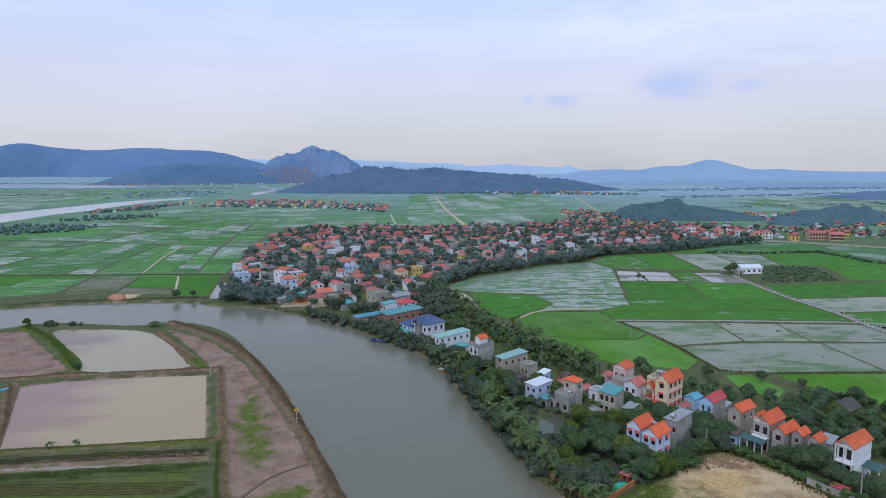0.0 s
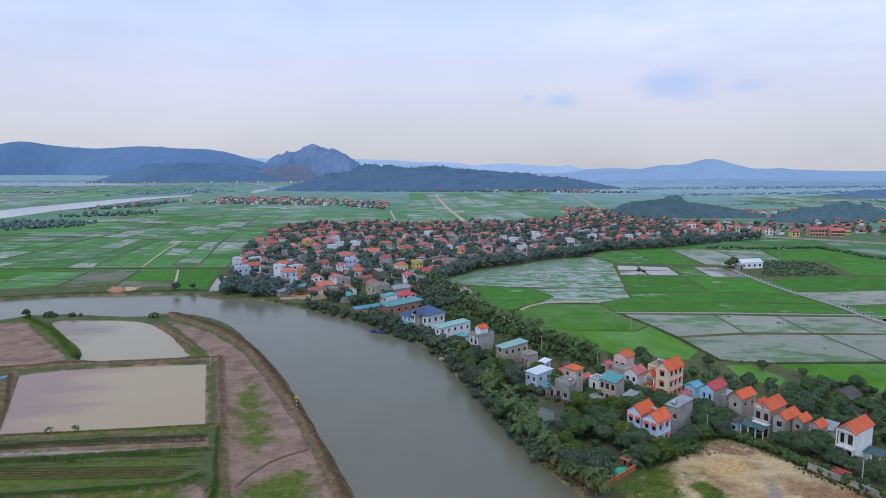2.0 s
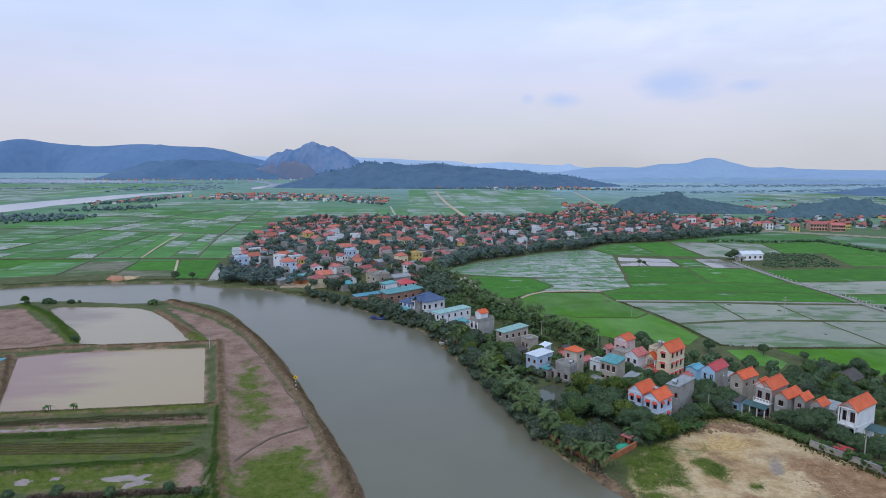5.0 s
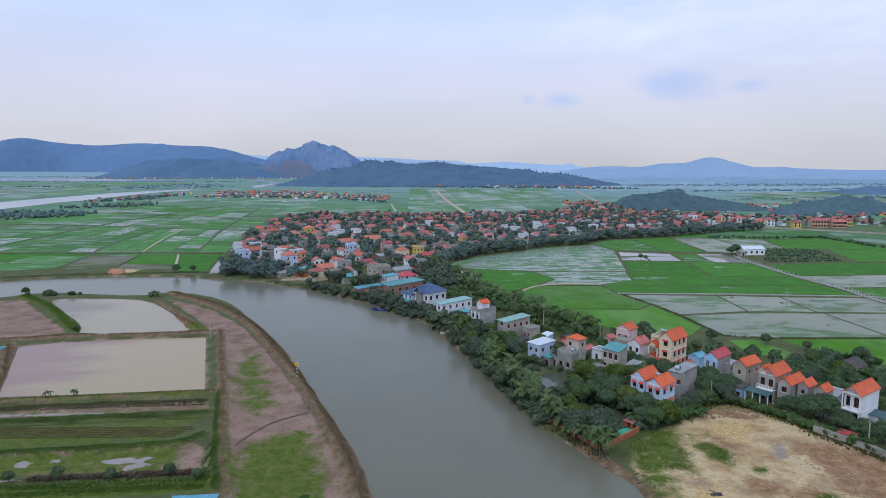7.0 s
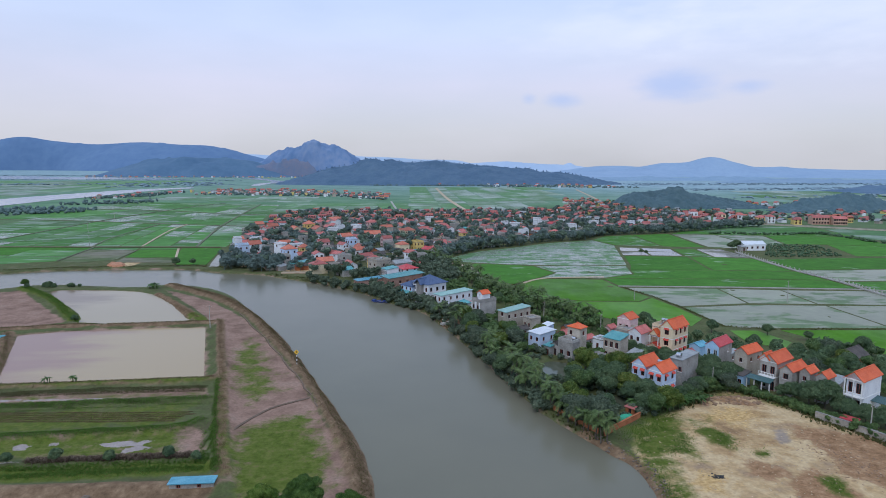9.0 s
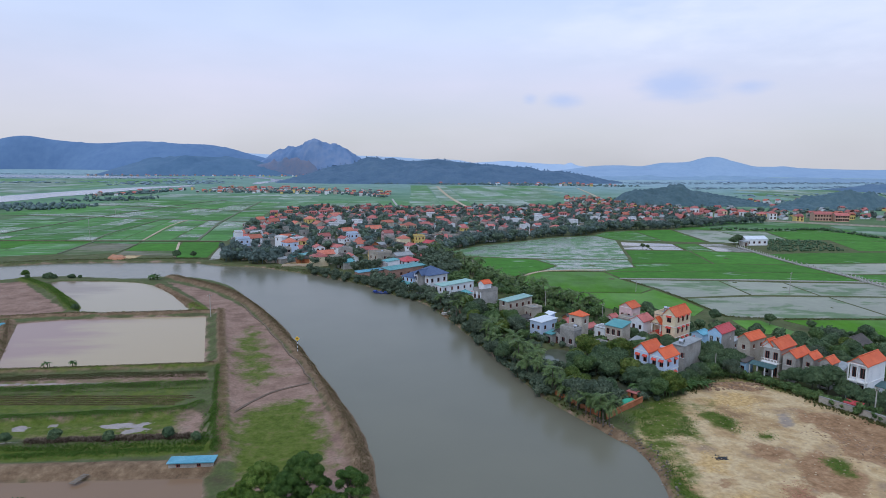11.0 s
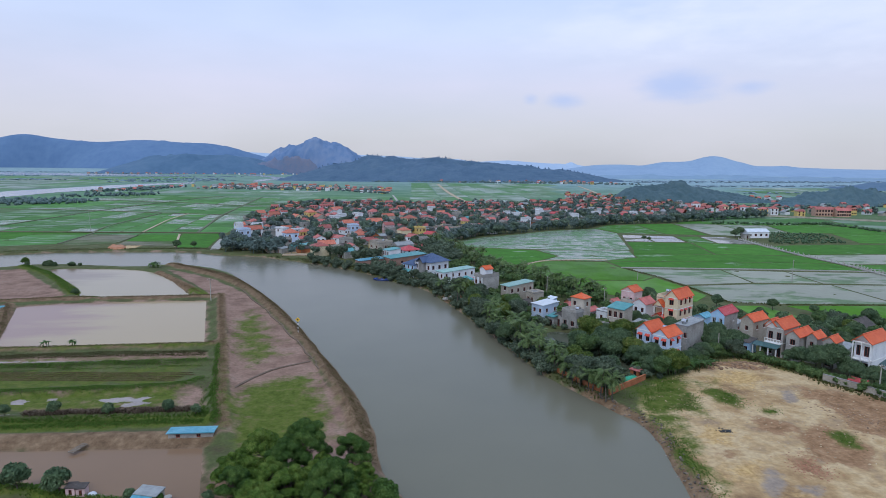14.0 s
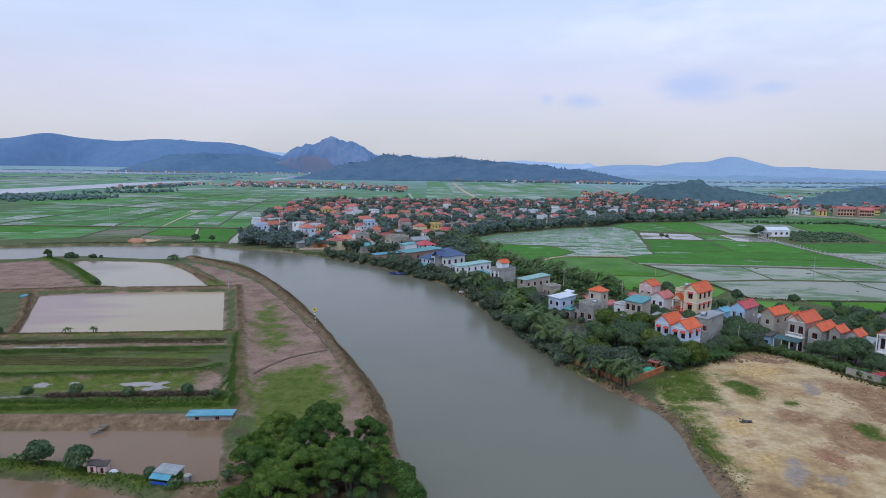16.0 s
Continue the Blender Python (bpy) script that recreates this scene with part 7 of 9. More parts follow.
# houses of the village front that stand out by colour or size
VILLAGE_FRONT = ((-93.9, 348, 33, 6.0, 6.4, 6.0, "pale_blue", "flat", 0.8, M_CEMENT_TOP, "pale blue and white flat-roofed house by the lane", 2), (-91.0, 363, 33, 5.4, 7.2, 4.8, "white", "gable", 1.9, M_TILE_HAZED, "white gabled house with orange tiles", 2),
                 (-107.0, 389, 33, 5.0, 6.0, 4.6, "pale_blue", "gable", 1.6, M_TILE_HAZED, "teal-blue cottage with orange tiles at the village edge", 1), (-79.0, 332, 123, 4.4, 6.6, 2.8, "grey", "gable", 1.2, M_TIN_RED, "low shed-like house with crimson tin roof", 1),
                 (-64.5, 331.5, 33, 6.8, 7.0, 6.4, "pale_blue", "hip", 2.0, M_TILE_HAZED, "blue and white two-storey house with orange hipped roof", 2), (-58.6, 343.5, 33, 4.4, 5.4, 5.6, "yellow", "hip", 1.5, M_TILE_HAZED, "narrow yellow house with orange hipped roof", 2),
                 (-75.3, 374, 20, 12.0, 6.2, 3.4, "white", "hip", 2.2, M_TILE_HAZED, "long low white house with broad orange roof", 1), (-75.8, 470, 33, 7.0, 7.0, 6.4, "yellow", "hip", 2.2, M_TILE_HAZED, "bright yellow house with orange hipped roof", 2),
                 (-26.5, 424, 15, 14.0, 6.4, 3.6, "white", "gable", 2.2, M_TILE_HAZED, "long white hall with bright orange roof", 1), (-82.8, 450, 123, 7.0, 9.0, 4.2, "cream", "gable", 2.2, M_TILE_HAZED, "cream house with wide orange gable", 1),
                 (-66.0, 449, 123, 7.0, 8.5, 4.6, "beige", "gable", 2.1, M_TILE_HAZED, "beige house with wide orange gable", 1), (-102.7, 466, 33, 8.0, 6.4, 5.0, "beige", "gable", 2.0, M_TILE_HAZED, "beige house with orange tiles", 2),
                 (-29.7, 492, 33, 6.4, 6.4, 5.4, "pink", "hip", 2.0, M_TILE_RED, "pink house with red hipped roof", 2), (-0.2, 430, 33, 8.4, 7.0, 5.6, "cream", "hip", 2.0, M_TILE_HAZED, "cream house with orange hipped roof", 2),
                 (-3.5, 363, 33, 6.0, 6.0, 4.4, "cream", "hip", 1.6, M_TILE_HAZED, "cream cottage with orange hipped roof", 1), (5.4, 366, 33, 7.0, 5.0, 5.2, "yellow", "flat", 0.8, M_CEMENT_TOP, "pale yellow flat-roofed house", 2),
                 (-28.6, 348.5, 20, 9.0, 5.4, 3.2, "white", "hip", 1.7, M_TILE_HAZED, "low white house with orange hipped roof", 1), (-42.7, 310, 25, 8.4, 6.0, 3.0, "beige", "gable", 1.7, M_TILE_HAZED, "low riverside house with orange tiles", 1),
                 (-118.0, 489, 33, 6.4, 6.4, 4.4, "beige", "gable", 1.8, M_TILE_HAZED, "beige cottage with orange tiles", 1), (-34.9, 375, 33, 5.2, 5.6, 5.8, "pale_blue", "flat", 0.8, M_CEMENT_TOP, "blue and white two-storey house with flat roof", 2),
                 (-51.0, 366.5, 33, 4.4, 7.0, 5.4, "pink", "gable", 1.6, M_TILE_RED, "narrow pink house with red tiles", 2), (-40.5, 396.5, 33, 5.2, 7.4, 5.4, "white", "gable", 1.8, M_TILE_HAZED, "white gabled house with orange roof", 2))
for x, y, a, w, l, h, wall, kind, rise, roof, label, floors in VILLAGE_FRONT:
    sh = h / floors
    house("house", pose(x, y, 0, 0, 0, a - 90 if w < 8 else a), w, l, h, WALLS[wall], (kind, rise, roof), label,
          rows_of("front", w, 2 if w < 8 else 4, floors, sh, 1.1, 1.3, 0.8, door=True) + rows_of("right", l, 2, floors, sh, 1.0, 1.2, 0.9) + rows_of("left", l, 2, floors, sh, 1.0, 1.2, 0.9), floors, "x" if w > l else "y", small=True)

HOUSE_SPOTS = [(x, y, max(w, l) * 0.5 + 4.2) for x, y, a, w, l, *_ in VILLAGE_FRONT] + [(x, y + 2.5, 2.6) for x, y, *_ in OUTBUILDINGS] + [(57, 131, 6), (55, 135, 6), (66, 137, 6), (71, 160, 8.5), (64, 163, 6), (79, 159, 5), (80, 148, 6.5), (84, 142, 6), (87, 135, 7), (79, 137, 4.5), (89, 131, 6), (91, 129, 5), (92, 125, 5)]
HOUSE_SPOTS += [(98, 119, 7), (108, 114, 6), (120, 150, 7), (63, 170, 6), (65, 174, 6), (55, 157, 6), (46, 160, 5.5), (43, 158, 5.5), (38, 168, 6), (41, 162, 4), (39, 161, 4), (47, 174, 5), (34, 191, 7.5),
                (39, 187, 5), (26, 201, 8), (19, 210, 5.5), (24, 211, 5), (16, 219, 10), (10, 231, 10), (2, 237, 8),
                (-16, 258, 8), (-4, 262, 14), (0, 276, 9), (-10, 271, 8), (-14, 289, 9), (-2, 286, 9), (-31, 285, 8), (-58, 305, 8), (-53, 308, 6)]

# ---- the village ----
VILLAGE = [(-96, 322), (-70, 303), (-45, 291), (-26, 276), (-12, 284), (2, 294), (8, 318), (16, 340), (43, 368), (74, 408), (114, 443), (164, 468), (226, 492), (292, 606),
           (275, 640), (220, 642), (150, 655), (65, 636), (-12, 642), (-96, 648), (-120, 600), (-120, 460), (-104, 372)]
EAST_VILLAGE = [(228, 497), (300, 524), (378, 545), (440, 505), (500, 480), (520, 520), (440, 560), (380, 606), (300, 640), (262, 690), (276, 760), (246, 850), (214, 840), (200, 720), (160, 665)]
VILLAGE_TYPES = [  # width, length, height, wall, roof kind, rise, roof material, storeys
    (4.8, 7.4, 5.8, "white", "gable", 1.6, M_TILE_RED, 2), (5.2, 8.0, 5.8, "beige", "gable", 1.8, M_TILE_HAZED, 2), (9.0, 5.6, 3.2, "white", "gable", 1.8, M_TILE_RED, 1),
    (5.0, 6.4, 6.0, "yellow", "hip", 1.7, M_TILE_RED, 2), (10.0, 5.8, 3.0, "grey", "gable", 1.8, M_TILE_RED, 1), (4.8, 7.0, 5.6, "grey", "flat", 0.8, M_CEMENT_TOP, 2),
    (6.4, 7.0, 5.8, "pale_blue", "hip", 2.0, M_TILE_RED, 2), (4.4, 6.5, 7.6, "white", "flat", 0.8, M_CEMENT_TOP, 3), (7.0, 5.0, 3.0, "grey", "gable", 1.0, M_TIN_TEAL, 1),
    (5.2, 7.0, 5.6, "pink", "gable", 1.6, M_TILE_RED, 2), (8.0, 5.6, 3.0, "beige", "mono", 0.6, M_TIN_GREY, 1), (6.0, 7.0, 6.0, "cream", "hip", 2.0, M_TILE_RED, 2),
    (9.4, 5.8, 3.2, "white", "gable", 1.8, M_TILE_HAZED, 1), (7.0, 5.4, 2.8, "grey", "gable", 1.5, M_DARK_TILE, 1), (5.2, 7.0, 5.6, "grey", "gable", 1.6, M_TIN_RED, 2)]
WALL_WORDS = {"white": "white", "beige": "weathered beige", "yellow": "yellow", "grey": "bare grey cement", "pale_blue": "pale blue", "pink": "pale pink", "cream": "cream"}
ROOF_WORDS = {M_TILE_RED: "red tiled roof", M_TILE_HAZED: "orange tiled roof", M_CEMENT_TOP: "flat cement roof", M_TIN_TEAL: "teal tin roof", M_TIN_GREY: "grey sheet roof", M_DARK_TILE: "dark weathered roof", M_TIN_RED: "crimson tin roof"}
taken = list(HOUSE_SPOTS)
spots = sprinkle(VILLAGE, 10.2, 21, 14000, taken) + sprinkle(EAST_VILLAGE, 13.5, 22, 5000, taken)
spots.sort(key=lambda q: math.hypot(*q))
spots, outer_spots = spots[:270], spots[270:]
CLUSTER_FAR = [(-345, 1018), (-215, 990), (-105, 955), (-30, 862), (-30, 1000), (-195, 1150), (-345, 1180)]
CLUSTER_RIVER = [(-452, 885), (-425, 1015), (-392, 1140), (-380, 1110), (-412, 1000), (-436, 880)]
CLUSTER_HILL = [(-90, 1450), (470, 1320), (520, 1345), (380, 1450), (100, 1500), (-90, 1520)]
CLUSTER_TOWN = [(430, 600), (640, 560), (700, 640), (620, 760), (440, 780), (420, 700)]
CLUSTER_WEST = [(-1150, 2240), (-420, 2230), (-380, 2290), (-1150, 2300)]
far_spots = sprinkle(CLUSTER_FAR, 14, 31, 2600, taken, 120) + sprinkle(CLUSTER_RIVER, 17, 32, 700, taken, 14) + sprinkle(CLUSTER_HILL, 15, 33, 2600, taken, 34) \
    + sprinkle(CLUSTER_TOWN, 18, 34, 1600, taken, 70) + sprinkle(CLUSTER_WEST, 20, 35, 900, taken, 60)
rng = random.Random(77)
by_type = {}
WEIGHTS = [13, 3, 7, 4, 7, 14, 5, 6, 7, 5, 16, 4, 2, 17, 3]
for x, y in spots:
    k = rng.choices(range(len(VILLAGE_TYPES)), WEIGHTS)[0]
    a = rng.choice((33, 33, 33, 123, 213, 303)) + rng.uniform(-14, 14)
    by_type.setdefault(k, []).append(Matrix.LocRotScale((x, y, 0), Euler((0, 0, radians(a - 90))), (rng.uniform(0.78, 1.12), rng.uniform(0.78, 1.12), rng.uniform(0.72, 0.96))))
for k, (w, l, h, wall, kind, rise, roof_mat, storeys) in enumerate(VILLAGE_TYPES):
    sh = h / storeys
    label = f"{'small one-storey' if storeys == 1 else ('two-storey' if storeys == 2 else 'tall three-storey')} {WALL_WORDS[wall]} village house with {ROOF_WORDS[roof_mat]}"
    ops = rows_of("front", w, 2, min(storeys, 2), sh, 1.2, 1.4, 0.8, door=True) + ([("left", l * 0.35, sh * (storeys - 1) + 0.8, 1.1, 1.3, WN)] if storeys > 1 else [])
    along = "x" if w > l else "y"
    if by_type.get(k):
        scatter(house("house", Matrix(), w, l, h, WALLS[wall], (kind, rise, roof_mat), label, ops, storeys, along, small=True, group="village houses"), by_type[k])


# low outhouses and lean-tos packed between the village houses
shed_spots = sprinkle([(-96, 322), (-70, 303), (-45, 291), (-12, 284), (8, 318), (16, 340), (74, 408), (164, 468), (226, 492), (200, 560), (60, 560), (-110, 560), (-118, 460), (-104, 372)], 5.2, 24, 9000, [(x, y, g * 0.62) for x, y, g in taken], 190)
SHED_TYPES = [(5.6, 4.4, 2.6, "grey", "mono", 0.5, M_TIN_GREY, "low cement outhouse with grey sheet roof"), (6.4, 4.0, 2.5, "brick", "gable", 1.2, M_DARK_TILE, "old brick kitchen under dark weathered tiles"),
              (4.6, 4.6, 3.0, "beige", "flat", 0.4, M_CEMENT_TOP, "small beige annex with stained flat roof"), (5.4, 4.2, 2.6, "grey", "mono", 0.6, M_TIN_TEAL, "lean-to with teal tin roof"),
              (5.8, 4.2, 2.7, "white", "gable", 1.3, M_TILE_RED, "low white kitchen house with red tiles"), (5.0, 4.0, 2.6, "grey", "mono", 0.4, M_DARK_TILE, "dark low shed between village houses")]
by_shed = {}
for x, y in shed_spots:
    a = rng.choice((33, 33, 123, 213)) + rng.uniform(-14, 14)
    by_shed.setdefault(rng.choices(range(6), (6, 5, 4, 3, 4, 5))[0], []).append(Matrix.LocRotScale((x, y, 0), Euler((0, 0, radians(a - 90))), (rng.uniform(0.75, 1.25), rng.uniform(0.75, 1.2), rng.uniform(0.85, 1.1))))
for k, (w, l, h, wall, kind, rise, roof_mat, label) in enumerate(SHED_TYPES):
    if by_shed.get(k):
        scatter(house("shed", Matrix(), w, l, h, WALLS[wall], (kind, rise, roof_mat), label, [("front", w / 2, 0.0, 1.1, 1.9, "door")], 1, "x", small=True, group="village sheds"), by_shed[k])


def far_houses(spots, seed, label, size=1.0):
    """The distant hamlets: walls, roofs and window strips of many houses, too small to pick apart."""
    rng = random.Random(seed)
    bm = bmesh.new()
    for x, y in spots:
        w, l, h, rise = rng.uniform(6, 10) * size, rng.uniform(5, 7) * size, rng.choice((3.4, 3.4, 6.4, 6.8)) * size, rng.uniform(1.4, 2.2)
        m = Matrix.Translation((x, y, 0)) @ Matrix.Rotation(radians(rng.choice((10, 100)) + rng.uniform(-15, 15)), 4, "Z")
        wall, roof = rng.choice((0, 0, 0, 1, 1, 2, 6)), rng.choice((3, 3, 3, 4, 4, 7, 3))
        old = set(bm.faces)
        first = len(bm.verts)
        box(bm, -w / 2, w / 2, -l / 2, l / 2, -0.5, h)
        walls = set(bm.faces) - old
        for k in range(3):
            cx = -w / 2 + w * (k + 0.5) / 3
            for z in ((1.0,) if h < 4 else (1.0, 4.2)):
                box(bm, cx - 0.6, cx + 0.6, -l / 2 - 0.05, -l / 2 + 0.02, z, z + 1.4)
        panes = set(bm.faces) - old - walls
        for s_ in (-1, 1):
            slab(bm, [(-w / 2 - 0.4, 0, h + rise), (w / 2 + 0.4, 0, h + rise), (w / 2 + 0.4, s_ * (l / 2 + 0.4), h - 0.2), (-w / 2 - 0.4, s_ * (l / 2 + 0.4), h - 0.2)][:: -s_], 0.15)
        for f in set(bm.faces) - old:
            f.material_index = wall if f in walls else (5 if f in panes else roof)
        bm.verts.ensure_lookup_table()
        for v in bm.verts[first:]:
            v.co = m @ v.co
    return tagged(new("houses", mesh_of("houses", bm, WALLS["white"], WALLS["beige"], WALLS["yellow"], M_TILE_RED, M_TILE_HAZED, M_GLASS, WALLS["grey"], M_TIN_GREY)), label, "houses", kind="stuff")


far_houses(far_spots, 36, "distant hamlets of pale houses with red roofs", 0.76)
far_houses(outer_spots, 37, "far side of the village, crowded red-roofed houses", 0.74)

# ---- trees of the village and the plain ----
taken = [(x, y, g * (0.42 if g > 10 else 0.8)) for x, y, g in taken] + [(x, y, 2.4) for x, y in shed_spots]
tree_spots = sprinkle(VILLAGE, 3.2, 41, 30000, [(x, y, g * 0.8) for x, y, g in taken], 1000) + sprinkle(EAST_VILLAGE, 5.5, 42, 6000, taken, 170)
shore = smooth_line([(22, 336), (43, 364), (66, 381), (95, 403), (122, 414), (143, 438), (166, 446), (196, 453), (228, 468), (264, 484), (300, 500)], 6)
tree_spots += sprinkle([(-8, 260), (22, 260), (20, 318), (10, 322), (2, 296), (-12, 284)], 3.6, 43, 4000, [(x, y, g * 0.8) for x, y, g in HOUSE_SPOTS], 70)
for x, y in shore:
    for _ in range(5):
        tree_spots.append((x + rng.uniform(-3, 3) - 2, y + rng.uniform(-1, 16) * rng.random()))
for x, y in smooth_line([(-94, 311), (-80, 304), (-66, 298), (-44, 286), (-30, 275), (-20, 264)], 5):
    for _ in range(1 if -66 < x < -46 else 2):
        tree_spots.append((x + rng.uniform(-1, 6), y + rng.uniform(0, 8)))


def ground_at(x, y):
    return float(land_height(np.array([x]), np.array([y]))[0])


def village_trees(label, spots, sizes, leaf, seed, leaves=110, size=0.6):
    """Many garden trees in one piece: trunks and lobed leafy crowns."""
    rng = np.random.RandomState(seed)
    shapes = []
    for k in range(5):
        h, r = sizes[k % len(sizes)]
        q = random.Random(seed + k)
        L = [(0, 0, h * 0.6, r * 0.8)] + [(r * 0.55 * math.cos(j * 1.6 + k), r * 0.55 * math.sin(j * 1.6 + k), h * q.uniform(0.45, 0.85), r * q.uniform(0.4, 0.6)) for j in range(4)]
        me = foliage(L, leaves, size, seed + k, 0.78, small=True)
        bm = bmesh.new()
        bm.from_mesh(me)
        tube(bm, (0, 0, -0.5), (0, 0, h * 0.5), 0.22, 0.12, 5)
        bm.verts.index_update()
        shapes.append((np.array([v.co[:] for v in bm.verts]), [[v.index for v in f.verts] for f in bm.faces]))
        bm.free()
        bpy.data.meshes.remove(me)
    V, F, base = [], [], 0
    zs = np.maximum(land_height(np.array([p[0] for p in spots]), np.array([p[1] for p in spots])), -0.9)
    for (x, y), z in zip(spots, zs):
        P, faces = shapes[rng.randint(5)]
        a, sz = rng.uniform(0, 6.283), rng.uniform(0.65, 1.2)
        c, s_ = math.cos(a) * sz, math.sin(a) * sz
        V.append(np.stack([P[:, 0] * c - P[:, 1] * s_ + x, P[:, 0] * s_ + P[:, 1] * c + y, P[:, 2] * sz + z], -1))
        F += [[i + base for i in f] for f in faces]
        base += len(P)
    me = bpy.data.meshes.new("trees")
    me.from_pydata(np.concatenate(V).tolist(), [], F)
    me.materials.append(leaf)
    return tagged(new("trees", me), label, "trees", kind="stuff")


near_gardens = [p for p in tree_spots if p[1] < 335 and p[0] > -40]
tree_spots = [p for p in tree_spots if not (p[1] < 335 and p[0] > -40)]
village_trees("grey-green garden trees behind the riverside houses", near_gardens, [(5.4, 2.6), (6.4, 2.3), (4.4, 2.4)], M_LEAF_GREY, 33, 170, 0.45)
front_trees = sprinkle([(-94, 301), (-82, 298), (-70, 294), (-62, 298), (-60, 306), (-68, 318), (-78, 326), (-88, 320), (-93, 310)], 3.4, 46, 3000, [(-58, 305, 6), (-79, 332, 5)], 34)
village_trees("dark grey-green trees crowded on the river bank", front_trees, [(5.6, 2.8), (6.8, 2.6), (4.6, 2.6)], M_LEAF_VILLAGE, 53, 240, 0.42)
foot_trees = sprinkle([(-22, 252), (-14, 241.5), (-5, 229), (5, 218), (12, 199), (16, 206), (9, 219), (0, 230), (-8, 242), (-18, 254)], 2.6, 47, 3000, [(-16, 258, 6), (2, 237, 5), (10, 231, 6)], 42)
village_trees("grey-green trees and shrubs below the riverside villa", foot_trees, [(4.2, 2.1), (5.0, 1.9), (3.2, 1.9)], M_LEAF_GREY, 73, 240, 0.34)
bank_bushes = [(x + rng.uniform(-0.5, 2.5), y + rng.uniform(0.5, 4.5)) for x, y in EAST_BANK if -58 < x < -4 and y > 225 for _ in range(5)]
village_trees("low scrub on the earth bank below the village", [p for p in bank_bushes if not -60 < p[0] < -46], [(1.8, 1.3), (2.6, 1.4), (1.2, 1.1)], M_LEAF_GREY, 63, 150, 0.34)
rng.shuffle(tree_spots)
n3 = len(tree_spots) // 3
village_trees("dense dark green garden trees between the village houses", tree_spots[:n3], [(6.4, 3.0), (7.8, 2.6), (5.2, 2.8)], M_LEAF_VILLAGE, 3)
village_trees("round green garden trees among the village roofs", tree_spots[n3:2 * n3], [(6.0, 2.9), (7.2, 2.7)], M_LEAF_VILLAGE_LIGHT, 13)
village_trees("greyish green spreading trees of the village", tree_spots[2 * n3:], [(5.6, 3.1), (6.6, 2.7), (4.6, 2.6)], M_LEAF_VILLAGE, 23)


def far_wood(label, spots, height, spread, leaf, seed, lobes=3):
    """A distant wood: many lobed crowns in one piece, too far to count."""
    rng = random.Random(seed)
    bm = bmesh.new()
    bmesh.ops.create_icosphere(bm, subdivisions=1, radius=1.0)
    ball, faces = np.array([v.co[:] for v in bm.verts]), np.array([[v.index for v in f.verts] for f in bm.faces])
    bm.free()
    nr = np.random.RandomState(seed)
    V, F = [], []
    for x, y, z in spots:
        h, r = height * rng.uniform(0.6, 1.25), spread * rng.uniform(0.6, 1.3)
        for k in range(lobes):
            rr = r * rng.uniform(0.5, 0.85)
            at = np.array([x + rng.uniform(-0.5, 0.5) * r, y + rng.uniform(-0.5, 0.5) * r, z + h * rng.uniform(0.35, 0.75)])
            F.append(faces + len(V) * len(ball))
            V.append(at + ball * np.array([rr, rr, h * 0.34]) * nr.uniform(0.7, 1.25, (len(ball), 1)))
    me = bpy.data.meshes.new("trees")
    me.from_pydata(np.concatenate(V).tolist(), [], np.concatenate(F).tolist())
    me.polygons.foreach_set("use_smooth", np.ones(len(me.polygons), bool))
    me.materials.append(leaf)
    return tagged(new("trees", me), label, "trees", kind="stuff")


def hill_spots(ob, count, seed, lowest=2.5, top=False):
    """Points on the slope of a hill that faces the river, or on its crest."""
    rng = random.Random(seed)
    co = [v.co for v in ob.data.vertices if v.co.z > lowest]
    if top:
        best = {}
        for c in co:
            best[round(c.x)] = max(best.get(round(c.x), c), c, key=lambda q: q.z)
        co = list(best.values())
    return [(c.x + rng.uniform(-1.5, 1.5), c.y + rng.uniform(-1.5, 1.5), c.z - 1.5) for c in rng.choices(co, k=count)]


# Far woods: foliage paled and blued, the haze put into its colour.
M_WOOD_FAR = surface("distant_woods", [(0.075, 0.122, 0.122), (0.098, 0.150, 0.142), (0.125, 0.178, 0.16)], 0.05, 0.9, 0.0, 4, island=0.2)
M_ORCHARD = surface("orchard_foliage", [(0.040, 0.080, 0.038), (0.056, 0.102, 0.046), (0.076, 0.128, 0.058)], 0.3, 0.9, 0.0, 4, island=0.25)
# Lowland woods: stronger haze in the colour, close to the tinted ground.
M_WOOD_HAZED = surface("remote_lowland_woods", [(0.190, 0.270, 0.320), (0.210, 0.290, 0.340), (0.235, 0.315, 0.360)], 0.05, 0.9, 0.0, 4, island=0.15)
r2 = random.Random(61)
pts = []
for poly, n in ((CLUSTER_FAR, 420), (CLUSTER_RIVER, 70), (CLUSTER_TOWN, 420), (CLUSTER_HILL, 420), ([(-560, 560), (-430, 590), (-340, 655), (-345, 700), (-440, 720), (-560, 640)], 330),
                ([(-430, 760), (-330, 800), (-340, 850), (-420, 840)], 60), ([(-470, 900), (-390, 960), (-400, 1100), (-440, 1000)], 90)):
    for x, y in sprinkle(poly, 3.0, r2.randint(0, 9999), n * 4, [], n):
        pts.append((x, y, -0.5))
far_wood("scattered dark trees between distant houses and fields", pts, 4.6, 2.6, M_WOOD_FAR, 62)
pts = []
